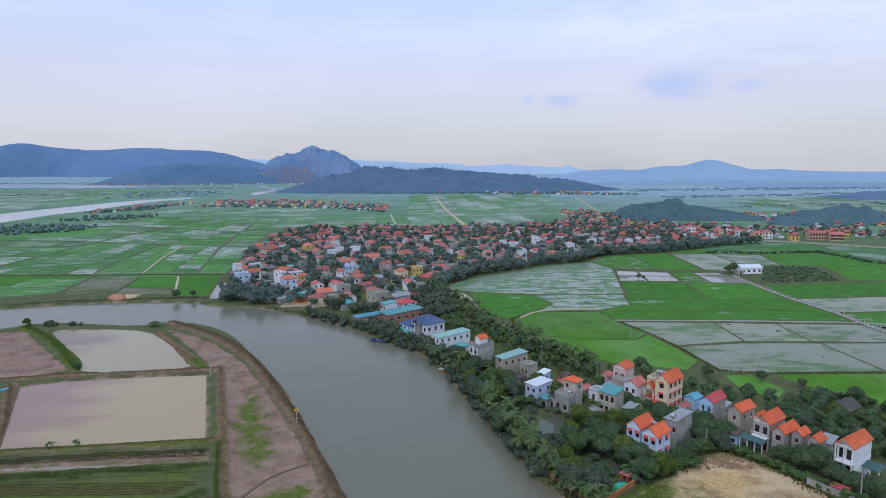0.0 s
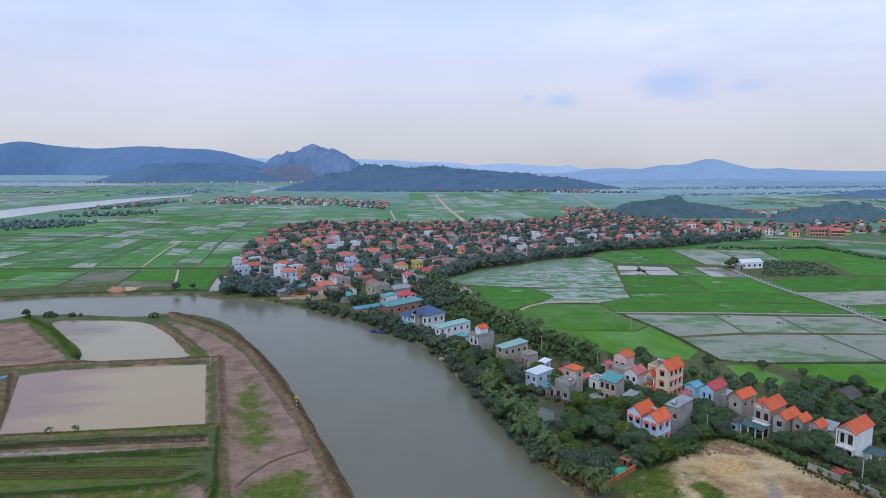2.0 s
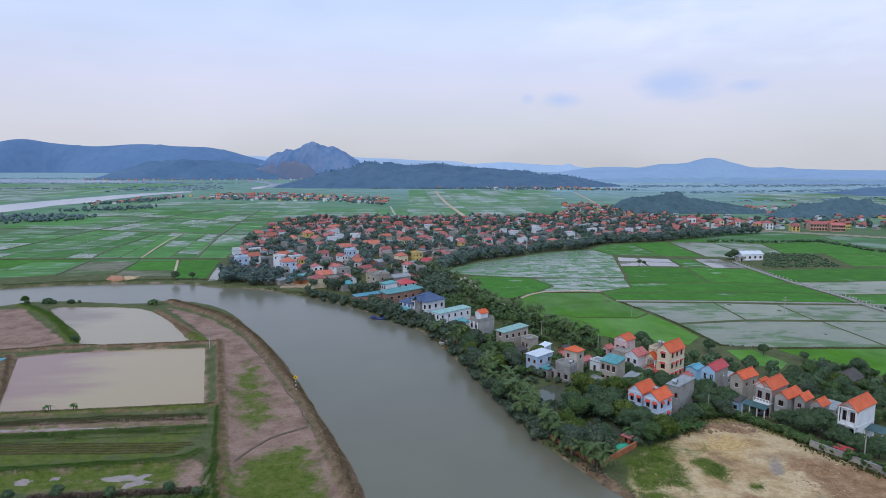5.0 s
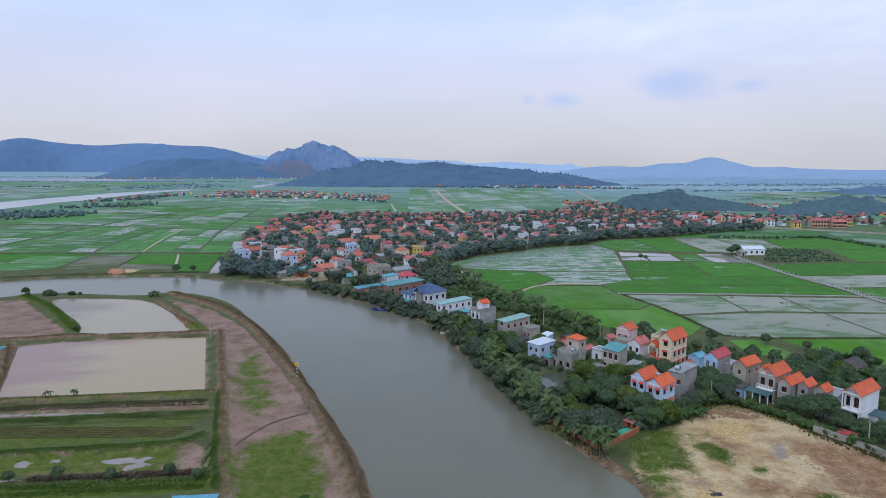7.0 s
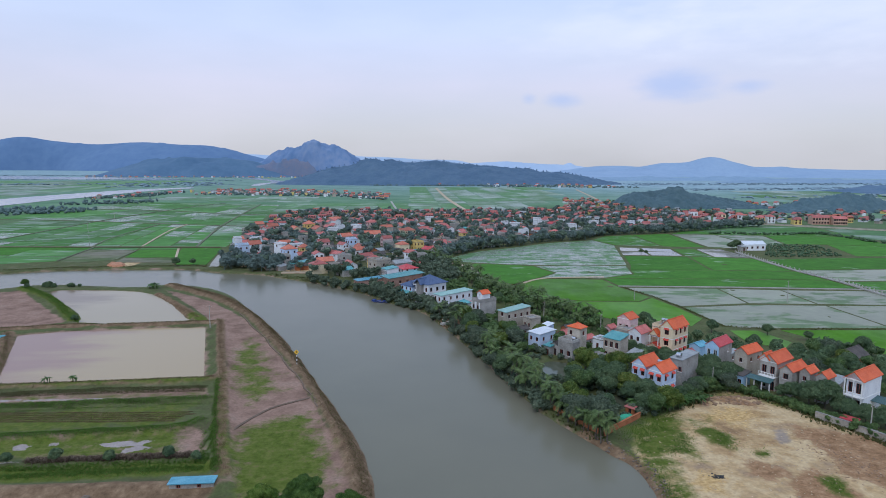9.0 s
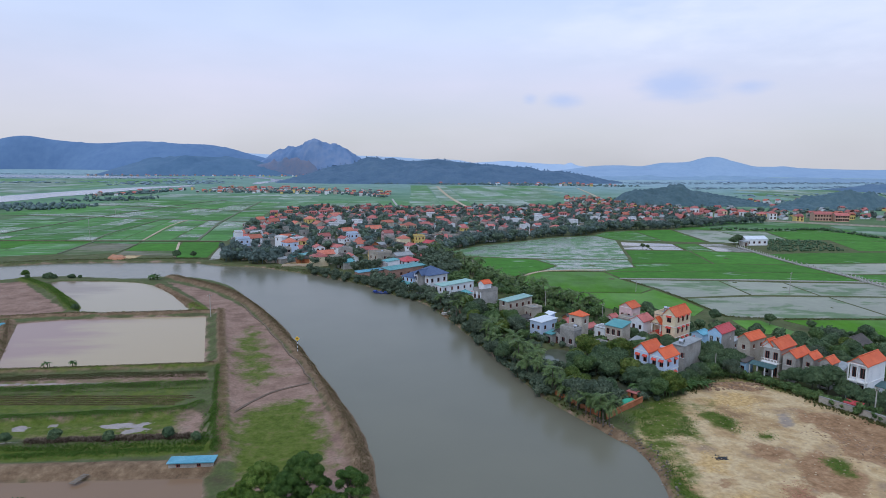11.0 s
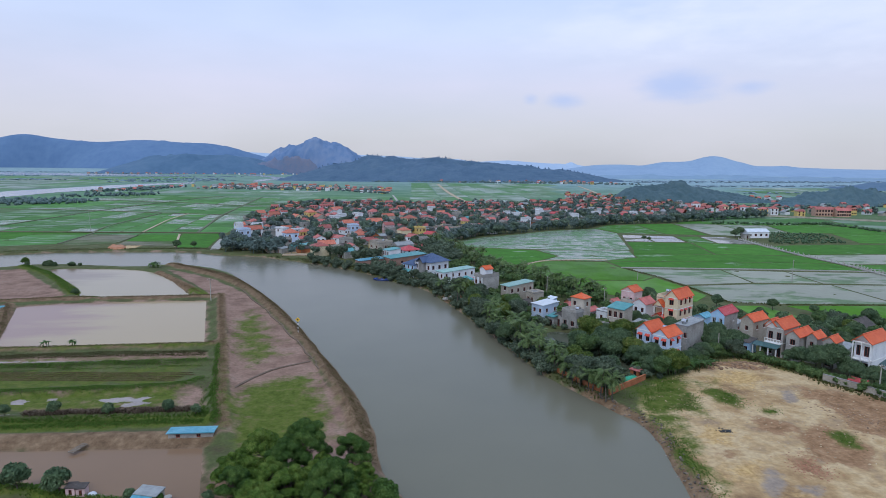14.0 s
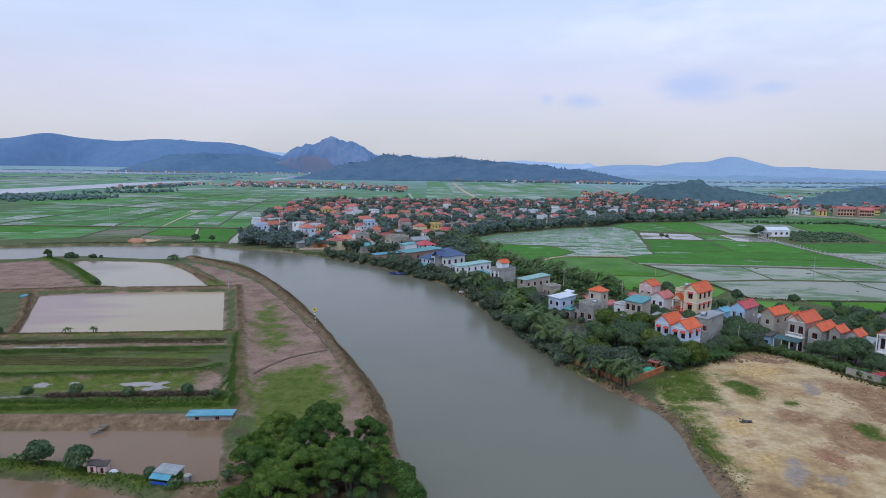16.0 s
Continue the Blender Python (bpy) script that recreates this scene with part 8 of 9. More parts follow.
for poly, n in ((CLUSTER_WEST, 150), ([(-640, 1300), (-480, 1380), (-420, 1500), (-520, 1700), (-700, 1600)], 150), ([(480, 900), (900, 1000), (1300, 1150), (1300, 1180), (900, 1040), (480, 930)], 150),
                ([(520, 1180), (1400, 1380), (1400, 1460), (520, 1240)], 260), ([(560, 1500), (1500, 1560), (1500, 1700), (560, 1640)], 320), ([(-1500, 1300), (-700, 1500), (-700, 1560), (-1500, 1380)], 140),
                ([(-1600, 1880), (-500, 1840), (-500, 1900), (-1600, 1950)], 160)):
    for x, y in sprinkle(poly, 5.0, r2.randint(0, 9999), n * 4, [], n):
        pts.append((x, y, -0.5))
for _ in range(420):
    pts.append((r2.uniform(-2000, -480), 2520 + r2.uniform(-60, 60), -0.5))
far_wood("low lines of dark trees across the remote plain", pts, 3.2, 6.0, M_WOOD_HAZED, 63, 2)
# rows of young orchard trees beside the white barn
r2 = random.Random(64)
pts = [(x + r2.uniform(-0.6, 0.6), y + r2.uniform(-0.5, 0.5), -0.4) for y in np.arange(333, 390, 3.4) for x in np.arange(198, 270, 2.1) if r2.random() < 0.86 and inside(x, y, [(236, 388), (264, 376), (250, 334), (248, 329), (203, 331), (218, 356)])]
far_wood("rows of low dark orchard trees", pts, 1.7, 1.0, M_ORCHARD, 65, 2)
pts = []
for x, y in smooth_line([(229, 450), (268, 441), (300, 443), (314, 440), (316, 412), (322, 384), (360, 352)], 14):
    for _ in range(2):
        pts.append((x + r2.uniform(-2.4, 2.4), y + r2.uniform(-1.8, 1.8), -0.4))
far_wood("ragged dark hedge across the paddies", pts, 2.4, 1.4, M_ORCHARD, 66, 2)
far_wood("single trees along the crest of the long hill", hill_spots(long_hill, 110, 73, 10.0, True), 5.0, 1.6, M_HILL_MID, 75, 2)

# ---- trees along the river and between the near houses ----
BELT = [(21.8, 151), (17.4, 172), (12.8, 191), (6.5, 213), (14, 222), (26, 208), (34, 186), (40, 176), (44, 160), (52, 152), (62, 150), (66, 142), (56, 138), (52, 126), (58, 122), (47, 116), (39, 108), (31.2, 118), (26, 134)]
belt_taken = [(x, y, r * 0.8 + 1.5) for x, y, r in HOUSE_SPOTS] + [(6, 216, 7.0), (3, 223, 5.0), (9, 209, 4.0), (13.5, 196, 5.0), (36, 148, 7.4), (38, 153, 6.4), (34, 141, 6.4), (33, 136, 4.6), (44, 126, 4.2), (38.5, 109.5, 3.0), (41.5, 111.5, 3.4), (44.5, 114, 3.4), (47, 116, 3.0)]
belt = sprinkle(BELT, 4.3, 71, 14000, belt_taken, 240)
lanes = sprinkle([(62, 128), (72, 131), (80, 133), (86, 127), (90, 116), (94, 106), (99, 104), (95, 118), (92, 126), (84, 140), (80, 148), (70, 148), (74, 138)], 3.6, 72, 5000, belt_taken, 60)
yards = sprinkle([(97, 146), (101, 136), (104, 128), (112, 122), (124, 130), (133, 146), (126, 158), (114, 160), (104, 154)], 3.8, 73, 5000, belt_taken, 70)
palms_row = [(x + rng.uniform(-1.5, 1.5), y + rng.uniform(-1.5, 1.5)) for x, y in smooth_line([(14, 330), (22, 305), (29, 285), (32, 268), (37, 250), (43, 232), (50, 215), (56, 202), (62, 192)], 6)]
palms_row += [(x - 5 + rng.uniform(-2, 2), y - 3 + rng.uniform(-2, 2)) for x, y in palms_row] + [(x - 2.5 + rng.uniform(-2, 2), y + 1 + rng.uniform(-3, 3)) for x, y in palms_row]
near_kinds = [broad_tree("tree", "round dense longan tree, dark green", 5.6, 2.9, M_LEAF_DARK, 11, 3400, 0.21, group="garden trees"),
              broad_tree("tree", "round longan tree with yellow-green tips", 5.2, 2.7, M_LEAF_YELLOW, 12, 3400, 0.21, group="garden trees"),
              broad_tree("tree", "leafy green garden tree", 6.0, 2.7, M_LEAF_MID, 13, 3200, 0.21, group="garden trees"),
              broad_tree("tree", "spreading dark green tree", 6.6, 3.5, M_LEAF_DARK, 14, 4200, 0.21, group="garden trees"),
              broad_tree("tree", "greyish green bushy tree", 4.4, 2.4, M_LEAF_GREY, 15, 2600, 0.20, group="garden trees")]
palm_kinds = [palm("tall coconut palm with drooping fronds", 7.0, 3.4, 81), palm("coconut palm with wide feathery fronds", 5.2, 3.6, 82), palm("short young coconut palm", 3.4, 3.4, 83, 13, 0.3)]
banana_kinds = [banana("clump of banana plants with broad torn leaves", 3.6, 91), banana("young banana plants in a clump", 2.8, 92)]
G, PG, BG = [[] for _ in near_kinds], [[] for _ in palm_kinds], [[] for _ in banana_kinds]


for x, y in belt:
    t, sz, k = rng.uniform(0, 360), rng.uniform(0.78, 1.3), rng.random()
    east = poly_distance(np.array([x]), np.array([y]), EAST_BANK, False)[0]
    if east < 7 and k < 0.4 or k < 0.08:
        PG[rng.choice((1, 1, 2, 0))].append(stand(x, y, ground_at(x, y), t, sz * 0.9))
    elif k < 0.22:
        BG[rng.randrange(2)].append(stand(x, y, ground_at(x, y), t, sz * 0.85))
    else:
        G[rng.choices(range(5), (3, 11, 6, 2, 3) if x < 40 else (5, 4, 7, 4, 5))[0]].append(stand(x, y, ground_at(x, y), t, sz))
for x, y in lanes:
    t, sz, k = rng.uniform(0, 360), rng.uniform(0.55, 0.9), rng.random()
    if k < 0.25:
        BG[rng.randrange(2)].append(stand(x, y, ground_at(x, y), t, sz))
    else:
        G[rng.choices(range(5), (6, 1, 6, 2, 5))[0]].append(stand(x, y, ground_at(x, y), t, sz))
for x, y in yards:
    G[rng.choices(range(5), (7, 1, 6, 4, 3))[0]].append(stand(x, y, 0, rng.uniform(0, 360), rng.uniform(0.6, 1.0)))
for x, y in palms_row:
    PG[rng.choice((0, 1, 1))].append(stand(x, y, 0, rng.uniform(0, 360), rng.uniform(0.6, 0.88)))
SINGLE_TREES = [(76, 187, 0.9), (94.5, 180, 0.85), (110, 176, 0.75), (60.7, 159.5, 0.9), (87, 158, 0.7), (119, 170, 0.6), (100, 166, 0.6), (70, 148, 0.8), (66, 150, 0.7), (136.5, 347, 0.5), (139, 346, 0.42),
                (203, 363, 1.1), (199, 361, 0.9), (-118, 313, 0.8), (-110, 315, 0.75), (49, 127, 0.8), (51, 131, 0.8), (47, 133, 1.1), (43, 134, 0.95), (50, 139, 0.9)]
SINGLE_TREES += [(89.2, 120.2, 1.15), (87.0, 122.2, 1.0), (91.6, 116.6, 0.8), (92.5, 112.6, 0.75), (94.8, 110.2, 0.8), (97.0, 106.6, 0.8), (99.6, 103.2, 0.85), (80.0, 140.5, 0.7), (76.0, 140.4, 0.85), (72.6, 138.2, 0.95),
                (69.6, 139.4, 0.9), (73.6, 134.4, 0.85), (70.8, 135.2, 0.8), (76.4, 135.8, 0.75), (66, 147, 0.8), (69, 147.5, 0.85), (61, 146, 0.9), (58, 143, 0.95), (52.6, 123.2, 0.62), (56.6, 124.6, 0.55), (60.6, 127.4, 0.55), (49.6, 121.4, 0.7), (63.4, 129.0, 0.6), (66.0, 130.6, 0.7)]
SINGLE_TREES += [(74.6, 141.8, 1.0), (77.6, 138.6, 0.95), (79.4, 137.4, 0.8), (82.0, 132.6, 0.62), (85.0, 124.4, 0.95), (88.2, 121.6, 1.0), (83.6, 126.2, 0.6), (91.0, 118.6, 0.7), (71.8, 144.0, 0.9), (86.4, 143.4, 0.75), (92.4, 131.6, 0.7)]
for x, y in sprinkle([(38, 150), (44, 138), (56, 136), (66, 142), (72, 148), (62, 156), (54, 151), (46, 156)], 2.6, 45, 4000, list(belt_taken), 14):
    SINGLE_TREES.append((x, y, 0.85))
for x, y, s in SINGLE_TREES:
    G[rng.choice((0, 3))].append(stand(x, y, 0, rng.uniform(0, 360), s))
for x, y, s in ((37.5, 113.5, 0.9), (35.5, 117, 0.8), (33, 121, 1.0), (41, 114, 0.7), (31.5, 125, 0.95), (29.5, 131, 0.9), (130, 160, 0.7)):
    PG[1].append(stand(x, y, 0, rng.uniform(0, 360), s * 0.8))
for x, y in [p for p in EAST_BANK if 106 < p[1] < 165][::1]:
    PG[rng.choice((1, 1, 0))].append(stand(x + rng.uniform(0.8, 2.6), y + rng.uniform(-1.2, 1.2), 0.1, rng.uniform(0, 360), rng.uniform(0.72, 0.95)))
for x in range(54, 68, 2):
    BG[x % 2].append(stand(x, 120.6 + (x - 54) * 0.45 + rng.uniform(-0.8, 0.8), 0, rng.uniform(0, 360), rng.uniform(0.7, 1.0)))
for kinds, gs in ((near_kinds, G), (palm_kinds, PG), (banana_kinds, BG)):
    for k, g in zip(kinds, gs):
        scatter(k, g)

r4 = random.Random(78)
under = [(x + r4.uniform(-3, 2), y + r4.uniform(-3, 2)) for x, y in palms_row[::2]]
under_taken = [(x, y, r * 0.62) for x, y, r in HOUSE_SPOTS]
gardens = sprinkle([(14, 222), (26, 208), (34, 186), (40, 176), (44, 160), (52, 152), (60, 160), (60, 176), (66, 184), (58, 198), (46, 214), (38, 236), (30, 258), (18, 258), (8, 240)], 4.6, 79, 12000, under_taken, 78)
backs = sprinkle([(74, 166), (84, 158), (90, 148), (98, 134), (104, 124), (112, 122), (126, 132), (134, 148), (126, 160), (112, 162), (98, 168), (84, 180), (70, 184)], 4.6, 80, 9000, under_taken, 64)
hedge = []
for x, y in smooth_line([(60, 124.5), (67, 130.5), (74, 132.5), (79, 127.6), (82.6, 121.5), (84.6, 116.5), (88.5, 109.4), (92, 102.5), (97, 92)], 9):
    for _ in range(2):
        hedge.append((x + r4.uniform(-1.1, 1.3), y + r4.uniform(-1.0, 1.2)))
belt_floor = sprinkle(BELT, 2.2, 84, 16000, [(x, y, r * 0.5) for x, y, r in HOUSE_SPOTS] + [(36, 148, 5), (38, 152, 4.5), (44, 126, 3.5), (38.5, 109.5, 2.6), (41.5, 111.5, 2.8), (44.5, 114, 2.8), (47, 116, 2.6)], 420)
rim = []
for x, y in [p for p in EAST_BANK if 122 < p[1] < 272 and not 140 < p[1] < 146 and not 191 < p[1] < 202]:
    for _ in range(3):
        rim.append((x + r4.uniform(-0.6, 2.6), y + r4.uniform(-2.5, 2.5)))
village_trees("bushes leaning over the river bank", rim, [(2.4, 1.5), (1.7, 1.3), (3.0, 1.5)], M_LEAF_GREY, 133, 220, 0.30)
village_trees("dense bushes and young trees below the coconut palms", under, [(2.6, 1.7), (3.4, 1.6), (2.0, 1.5)], M_LEAF_DARK, 83, 190, 0.40)
village_trees("mixed garden trees and shrubs between the riverside houses", gardens, [(3.6, 1.9), (4.4, 2.0), (2.6, 1.7)], M_LEAF_MID, 93, 260, 0.36)
village_trees("dark garden trees behind the row of houses", backs, [(3.0, 1.8), (3.8, 1.9), (2.4, 1.6)], M_LEAF_DARK, 103, 260, 0.36)
village_trees("hedge of bushes and saplings along the lane", hedge, [(1.6, 0.85), (2.1, 0.8), (1.2, 0.8)], M_LEAF_MID, 113, 260, 0.22)
village_trees("shrubs and weeds under the riverside trees", belt_floor, [(1.4, 1.1), (1.9, 1.2), (1.1, 1.0)], M_LEAF_GREY, 123, 120, 0.30)

# ---- ponds' side: grove, sheds, bushes and dikes ----
def grove_tree(label, height, radius, leaf, seed, clumps=13, count=7500):
    """A slender tree: bare stems that fork low, with separate rounded clumps of leaves at their ends."""
    rng = random.Random(seed)
    tree = thing("tree", Matrix(), label, "tree", "grove by the pond")
    bm, L = bmesh.new(), []
    stems = [Vector((rng.uniform(-0.7, 0.7), rng.uniform(-0.7, 0.7), height * rng.uniform(0.34, 0.46))) for _ in range(3)]
    for f in stems:
        tube(bm, (f.x * 0.3, f.y * 0.3, -0.4), f, 0.15, 0.10, 6)
    for k in range(clumps):
        a, u = k * 2.4 + rng.uniform(-0.3, 0.3), math.sqrt((k + 0.5) / clumps)
        rr = radius * 0.92 * u * rng.uniform(0.88, 1.08)
        z = height * (0.93 - 0.50 * u * u + rng.uniform(-0.16, 0.04))
        lr = radius * rng.uniform(0.17, 0.31)
        p = Vector((rr * math.cos(a), rr * math.sin(a), z))
        L.append((p.x, p.y, p.z, lr, rng.uniform(0.55, 0.85)))
        tube(bm, stems[k % 3], p, 0.06, 0.025, 5, False)
    part("trunk", bm, M_BARK, tree)
    me = foliage(L, count, 0.115, seed, 0.55, 0.6)
    me.materials.append(leaf)
    part("crown", me, leaf, tree)
    return tree


grove = [grove_tree("leafy tree with bright green clumps on slender stems", 8.2, 3.8, M_LEAF_GROVE, 101, 34, 22000), grove_tree("slender tree with layered dark green foliage", 8.6, 3.4, M_LEAF_FRESH, 102, 32, 21000),
         grove_tree("spreading tree with mottled yellow-green leaves", 7.4, 3.6, M_LEAF_GROVE, 103, 34, 22000)]
GR = [[], [], []]
for k, (x, y, s) in enumerate(((-24.0, 77.4, 0.7), (-21.0, 82.6, 0.92), (-14.8, 81.6, 1.02), (-8.8, 75.6, 0.92), (-18.4, 75.2, 0.85), (-18.0, 68.0, 1.0), (-9.8, 70.2, 0.98), (-12.6, 76.6, 0.85),
                               (-21.5, 61.0, 0.9), (-22.4, 73.4, 0.7), (-6.6, 72.6, 0.66), (-22.0, 66.0, 0.7), (-17.2, 79.4, 0.8), (-12.0, 79.6, 0.8), (-15.4, 72.2, 0.92), (-8.4, 80.4, 0.8), (-6.4, 77.0, 0.74), (-21.4, 77.8, 0.74), (-10.6, 73.0, 0.8), (-19.6, 71.4, 0.8))):
    GR[(k * 2 + (k > 4)) % 3].append(stand(x, y, ground_at(x, y), k * 67, s))
for k, g in zip(grove, GR):
    scatter(k, g)
grove_floor = sprinkle([(-27, 76), (-25, 62), (-14, 58), (-5, 62), (-5, 74), (-10, 80), (-20, 82)], 2.0, 141, 3000, [], 46)
village_trees("tangled shrubs under the grove", grove_floor, [(1.3, 0.9), (1.8, 0.9), (1.0, 0.8)], M_LEAF_DARK, 143, 260, 0.2)
shrub = broad_tree("bush", "round clipped dark green bush", 2.3, 1.25, M_LEAF_DARK, 111, 1300, 0.17, 0.06, 5, 0.5, 0.2, "bush", "bushes on the dikes")
scatter(shrub, [stand(x, y, ground_at(x, y) - (0.3 if y < 200 else 0.75) * s, k * 71, s) for k, (x, y, s) in enumerate(((-69.4, 103.4, 0.95), (-61.9, 104.7, 1.18), (-52.3, 103.6, 1.0), (-42.5, 104.5, 1.05), (-37.2, 103.0, 0.9),
        (-52.4, 79.0, 1.75), (-46.4, 77.6, 1.75), (-62.5, 80.4, 1.5), (-36.2, 75.4, 0.8), (-100, 141.5, 0.9), (-110, 203, 1.2), (-153, 262, 1.3), (-151.4, 261.4, 1.7), (-149, 261, 1.2), (-143, 261.5, 0.9), (-141.6, 261.2, 1.2), (-158, 258, 1.1), (-139, 262, 0.8)))])
light = broad_tree("bush", "bright yellow-green leafy shrub", 2.2, 1.3, M_LEAF_FRESH, 112, 3200, 0.12, 0.05, 5, 0.55, 0.2, "bush", "bushes on the dikes")
scatter(light, [stand(x, y, ground_at(x, y) - 0.1, k * 53, s) for k, (x, y, s) in enumerate(((-4.0, 75.5, 1.2), (-3.2, 72.2, 1.3), (-2.2, 69.0, 1.2), (-1.5, 65.5, 1.2), (-12.0, 61.0, 1.5), (-32.5, 74.8, 0.6), (-160, 260, 1.1)))])
b2 = banana("small banana clump on a pond dike", 2.2, 95, 6)
scatter(b2, [stand(x, y, ground_at(x, y), k * 83, s) for k, (x, y, s) in enumerate(((-85, 142.5, 0.9), (-79.5, 143.2, 1.0), (-32.0, 72.6, 0.8), (-33.5, 77.0, 0.7), (-56, 79.6, 0.8), (-66, 82, 0.9), (-106, 256.5, 1.7), (-107.2, 256.8, 1.4), (-105, 256.2, 1.2)))])

M_SOIL_RED = surface("red_earth", [(0.30, 0.12, 0.06), (0.40, 0.17, 0.09), (0.48, 0.24, 0.14)], 0.4, 0.95, 0.4)
M_PLASTIC_BLUE = surface("blue_tarpaulin", [(0.02, 0.07, 0.38), (0.03, 0.10, 0.48), (0.05, 0.14, 0.55)], 2.0, 0.4, 0.2)
M_TARP_GREEN = surface("green_tarpaulin", [(0.02, 0.26, 0.14), (0.03, 0.34, 0.19), (0.06, 0.40, 0.24)], 1.5, 0.4, 0.3)
M_WOOD = surface("weathered_timber", [(0.12, 0.09, 0.065), (0.19, 0.15, 0.11), (0.26, 0.21, 0.16)], 1.2, 0.9, 0.4, 6, stretch=(1, 6, 1))
M_YELLOW = surface("yellow_sign_paint", [(0.72, 0.42, 0.02), (0.80, 0.48, 0.03), (0.84, 0.52, 0.05)], 2.0, 0.5, 0.05)
M_BLACK = surface("black_paint", [(0.015, 0.015, 0.015), (0.022, 0.022, 0.022), (0.03, 0.03, 0.03)], 2.0, 0.6, 0.05)
M_ROCK = surface("bank_rubble", [(0.085, 0.068, 0.052), (0.15, 0.12, 0.092), (0.24, 0.20, 0.165)], 0.9, 0.95, 0.4, 5, island=0.35)
M_BOAT = surface("boat_blue_paint", [(0.030, 0.050, 0.160), (0.050, 0.075, 0.220), (0.090, 0.110, 0.260)], 1.5, 0.5, 0.1)

b = house("shed", from_corner(-31.2, 95.6, 182, 7.4, 2.1, 0.45), 2.1, 7.4, 0.85, WALLS["grey"], ("mono", 0.0, M_TIN_BLUE), "long low animal shed with pale blue tin roof on the dike",
          [("left", 1.6, 0.1, 0.7, 0.6, "door"), ("left", 5.0, 0.1, 0.7, 0.6, "door")], ov=0.25)
b = house("hut", pose(-33.6, 75.2, 0.4, 0, 0, -14) @ Matrix.Scale(0.78, 4), 4.2, 2.4, 1.75, WALLS["beige"], ("mono", 0.25, M_TIN_GREY), "small fisherman's hut with grey and blue sheet roofs beside the pond",
          [("right", 1.2, 0.7, 0.7, 0.7, WN), ("front", 2.0, 0.0, 0.9, 1.5, "door")], ov=0.2)
bm = bmesh.new()
slab(bm, [(-2.3, -2.6, 1.35), (1.6, -2.6, 1.35), (1.6, -1.15, 1.8), (-2.3, -1.15, 1.8)], 0.05)
part("porch_roof", bm, M_TIN_BLUE, b, "blue tin porch roof")
for x in (-2.1, 1.4):
    bm = bmesh.new()
    tube(bm, (x, -2.5, -0.4), (x, -2.5, 1.34), 0.06, 0.06, 6)
    part("post", bm, M_WOOD, b)
bm = bmesh.new()
box(bm, -2.0, 1.3, -2.45, -2.38, 0.0, 0.8)
part("front_curtain", bm, M_PLASTIC_BLUE, b, "dark blue plastic curtain")
tank = thing("water_tank", pose(-31.2, 74.9, 0.45) @ Matrix.Scale(0.75, 4), "grey cement water drum beside the hut", "water tank")
bm = bmesh.new()
tube(bm, (0, 0, 0), (0, 0, 1.0), 0.62, 0.62, 16)
part("drum", bm, M_CEMENT_TOP, tank)
bm = bmesh.new()
tube(bm, (0, 0, 1.004), (0, 0, 1.09), 0.67, 0.60, 16)
part("lid", bm, M_CONCRETE, tank)
for x, y, a, w in ((-44.4, 77.4, 4, 1.4), (-43.0, 77.2, 4, 1.4)):
    house("hut", pose(x, y, 0.5, 0, 0, a) @ Matrix.Scale(0.85, 4), w, 1.4, 1.25, WALLS["pink"], ("mono", 0.2, M_DARK_TILE), "tiny pale pink brick coop under a dark roof", [("front", w / 2, 0.1, 0.5, 0.9, "door")], ov=0.15)
t1 = thing("tarp_bundle", pose(-41.7, 77.1, 0.5, 0, 0, 20), "white and blue tarpaulin heaped beside a coop", "tarp")
bm = bmesh.new()
bmesh.ops.create_icosphere(bm, subdivisions=2, radius=0.55)
for v in bm.verts:
    v.co = Vector((v.co.x * 1.1, v.co.y * 0.8, max(-0.2, v.co.z * 0.75))) * (1 + 0.2 * noise.noise(v.co * 2))
part("tarp", bm, M_TIN_WHITE, t1)
for x, y, z, label, mat, r in ((-19.0, 67.5, 0.3, "blue tarpaulin heap under the trees", M_PLASTIC_BLUE, 0.9), (44.6, 117.2, 0.2, "green tarpaulin over a garden heap", M_TARP_GREEN, 1.3), (-120.8, 183.4, 0.4, "small blue and white pump cover on a dike", M_TIN_BLUE, 0.9)):
    t1 = thing("tarp_heap", pose(x, y, z, 0, 0, 25), label, "tarp")
    bm = bmesh.new()
    bmesh.ops.create_icosphere(bm, subdivisions=3, radius=r)
    for v in bm.verts:
        k = 1 + 0.22 * noise.noise(v.co * 1.7) + 0.08 * noise.noise(v.co * 5)
        v.co = Vector((v.co.x * 1.5 * k, v.co.y * 0.8 * k, max(-0.3, v.co.z * 0.8 * k)))
    for f in bm.faces:
        f.smooth = True
    part("tarp", bm, mat, t1)

# plank stage at the pond's rim
st = thing("landing_stage", pose(-51.0, 91.3, 0, 0, 0, -16) @ Matrix.Scale(0.7, 4), "short plank landing stage at the pond's rim", "landing stage")
for k in range(7):
    bm = bmesh.new()
    box(bm, -0.9 + 0.12 * k, 0.7 + 0.12 * k, -1.9 + 0.5 * k, -1.45 + 0.5 * k, 0.05 + 0.09 * k, 0.12 + 0.09 * k)
    part("plank", bm, M_WOOD, st)

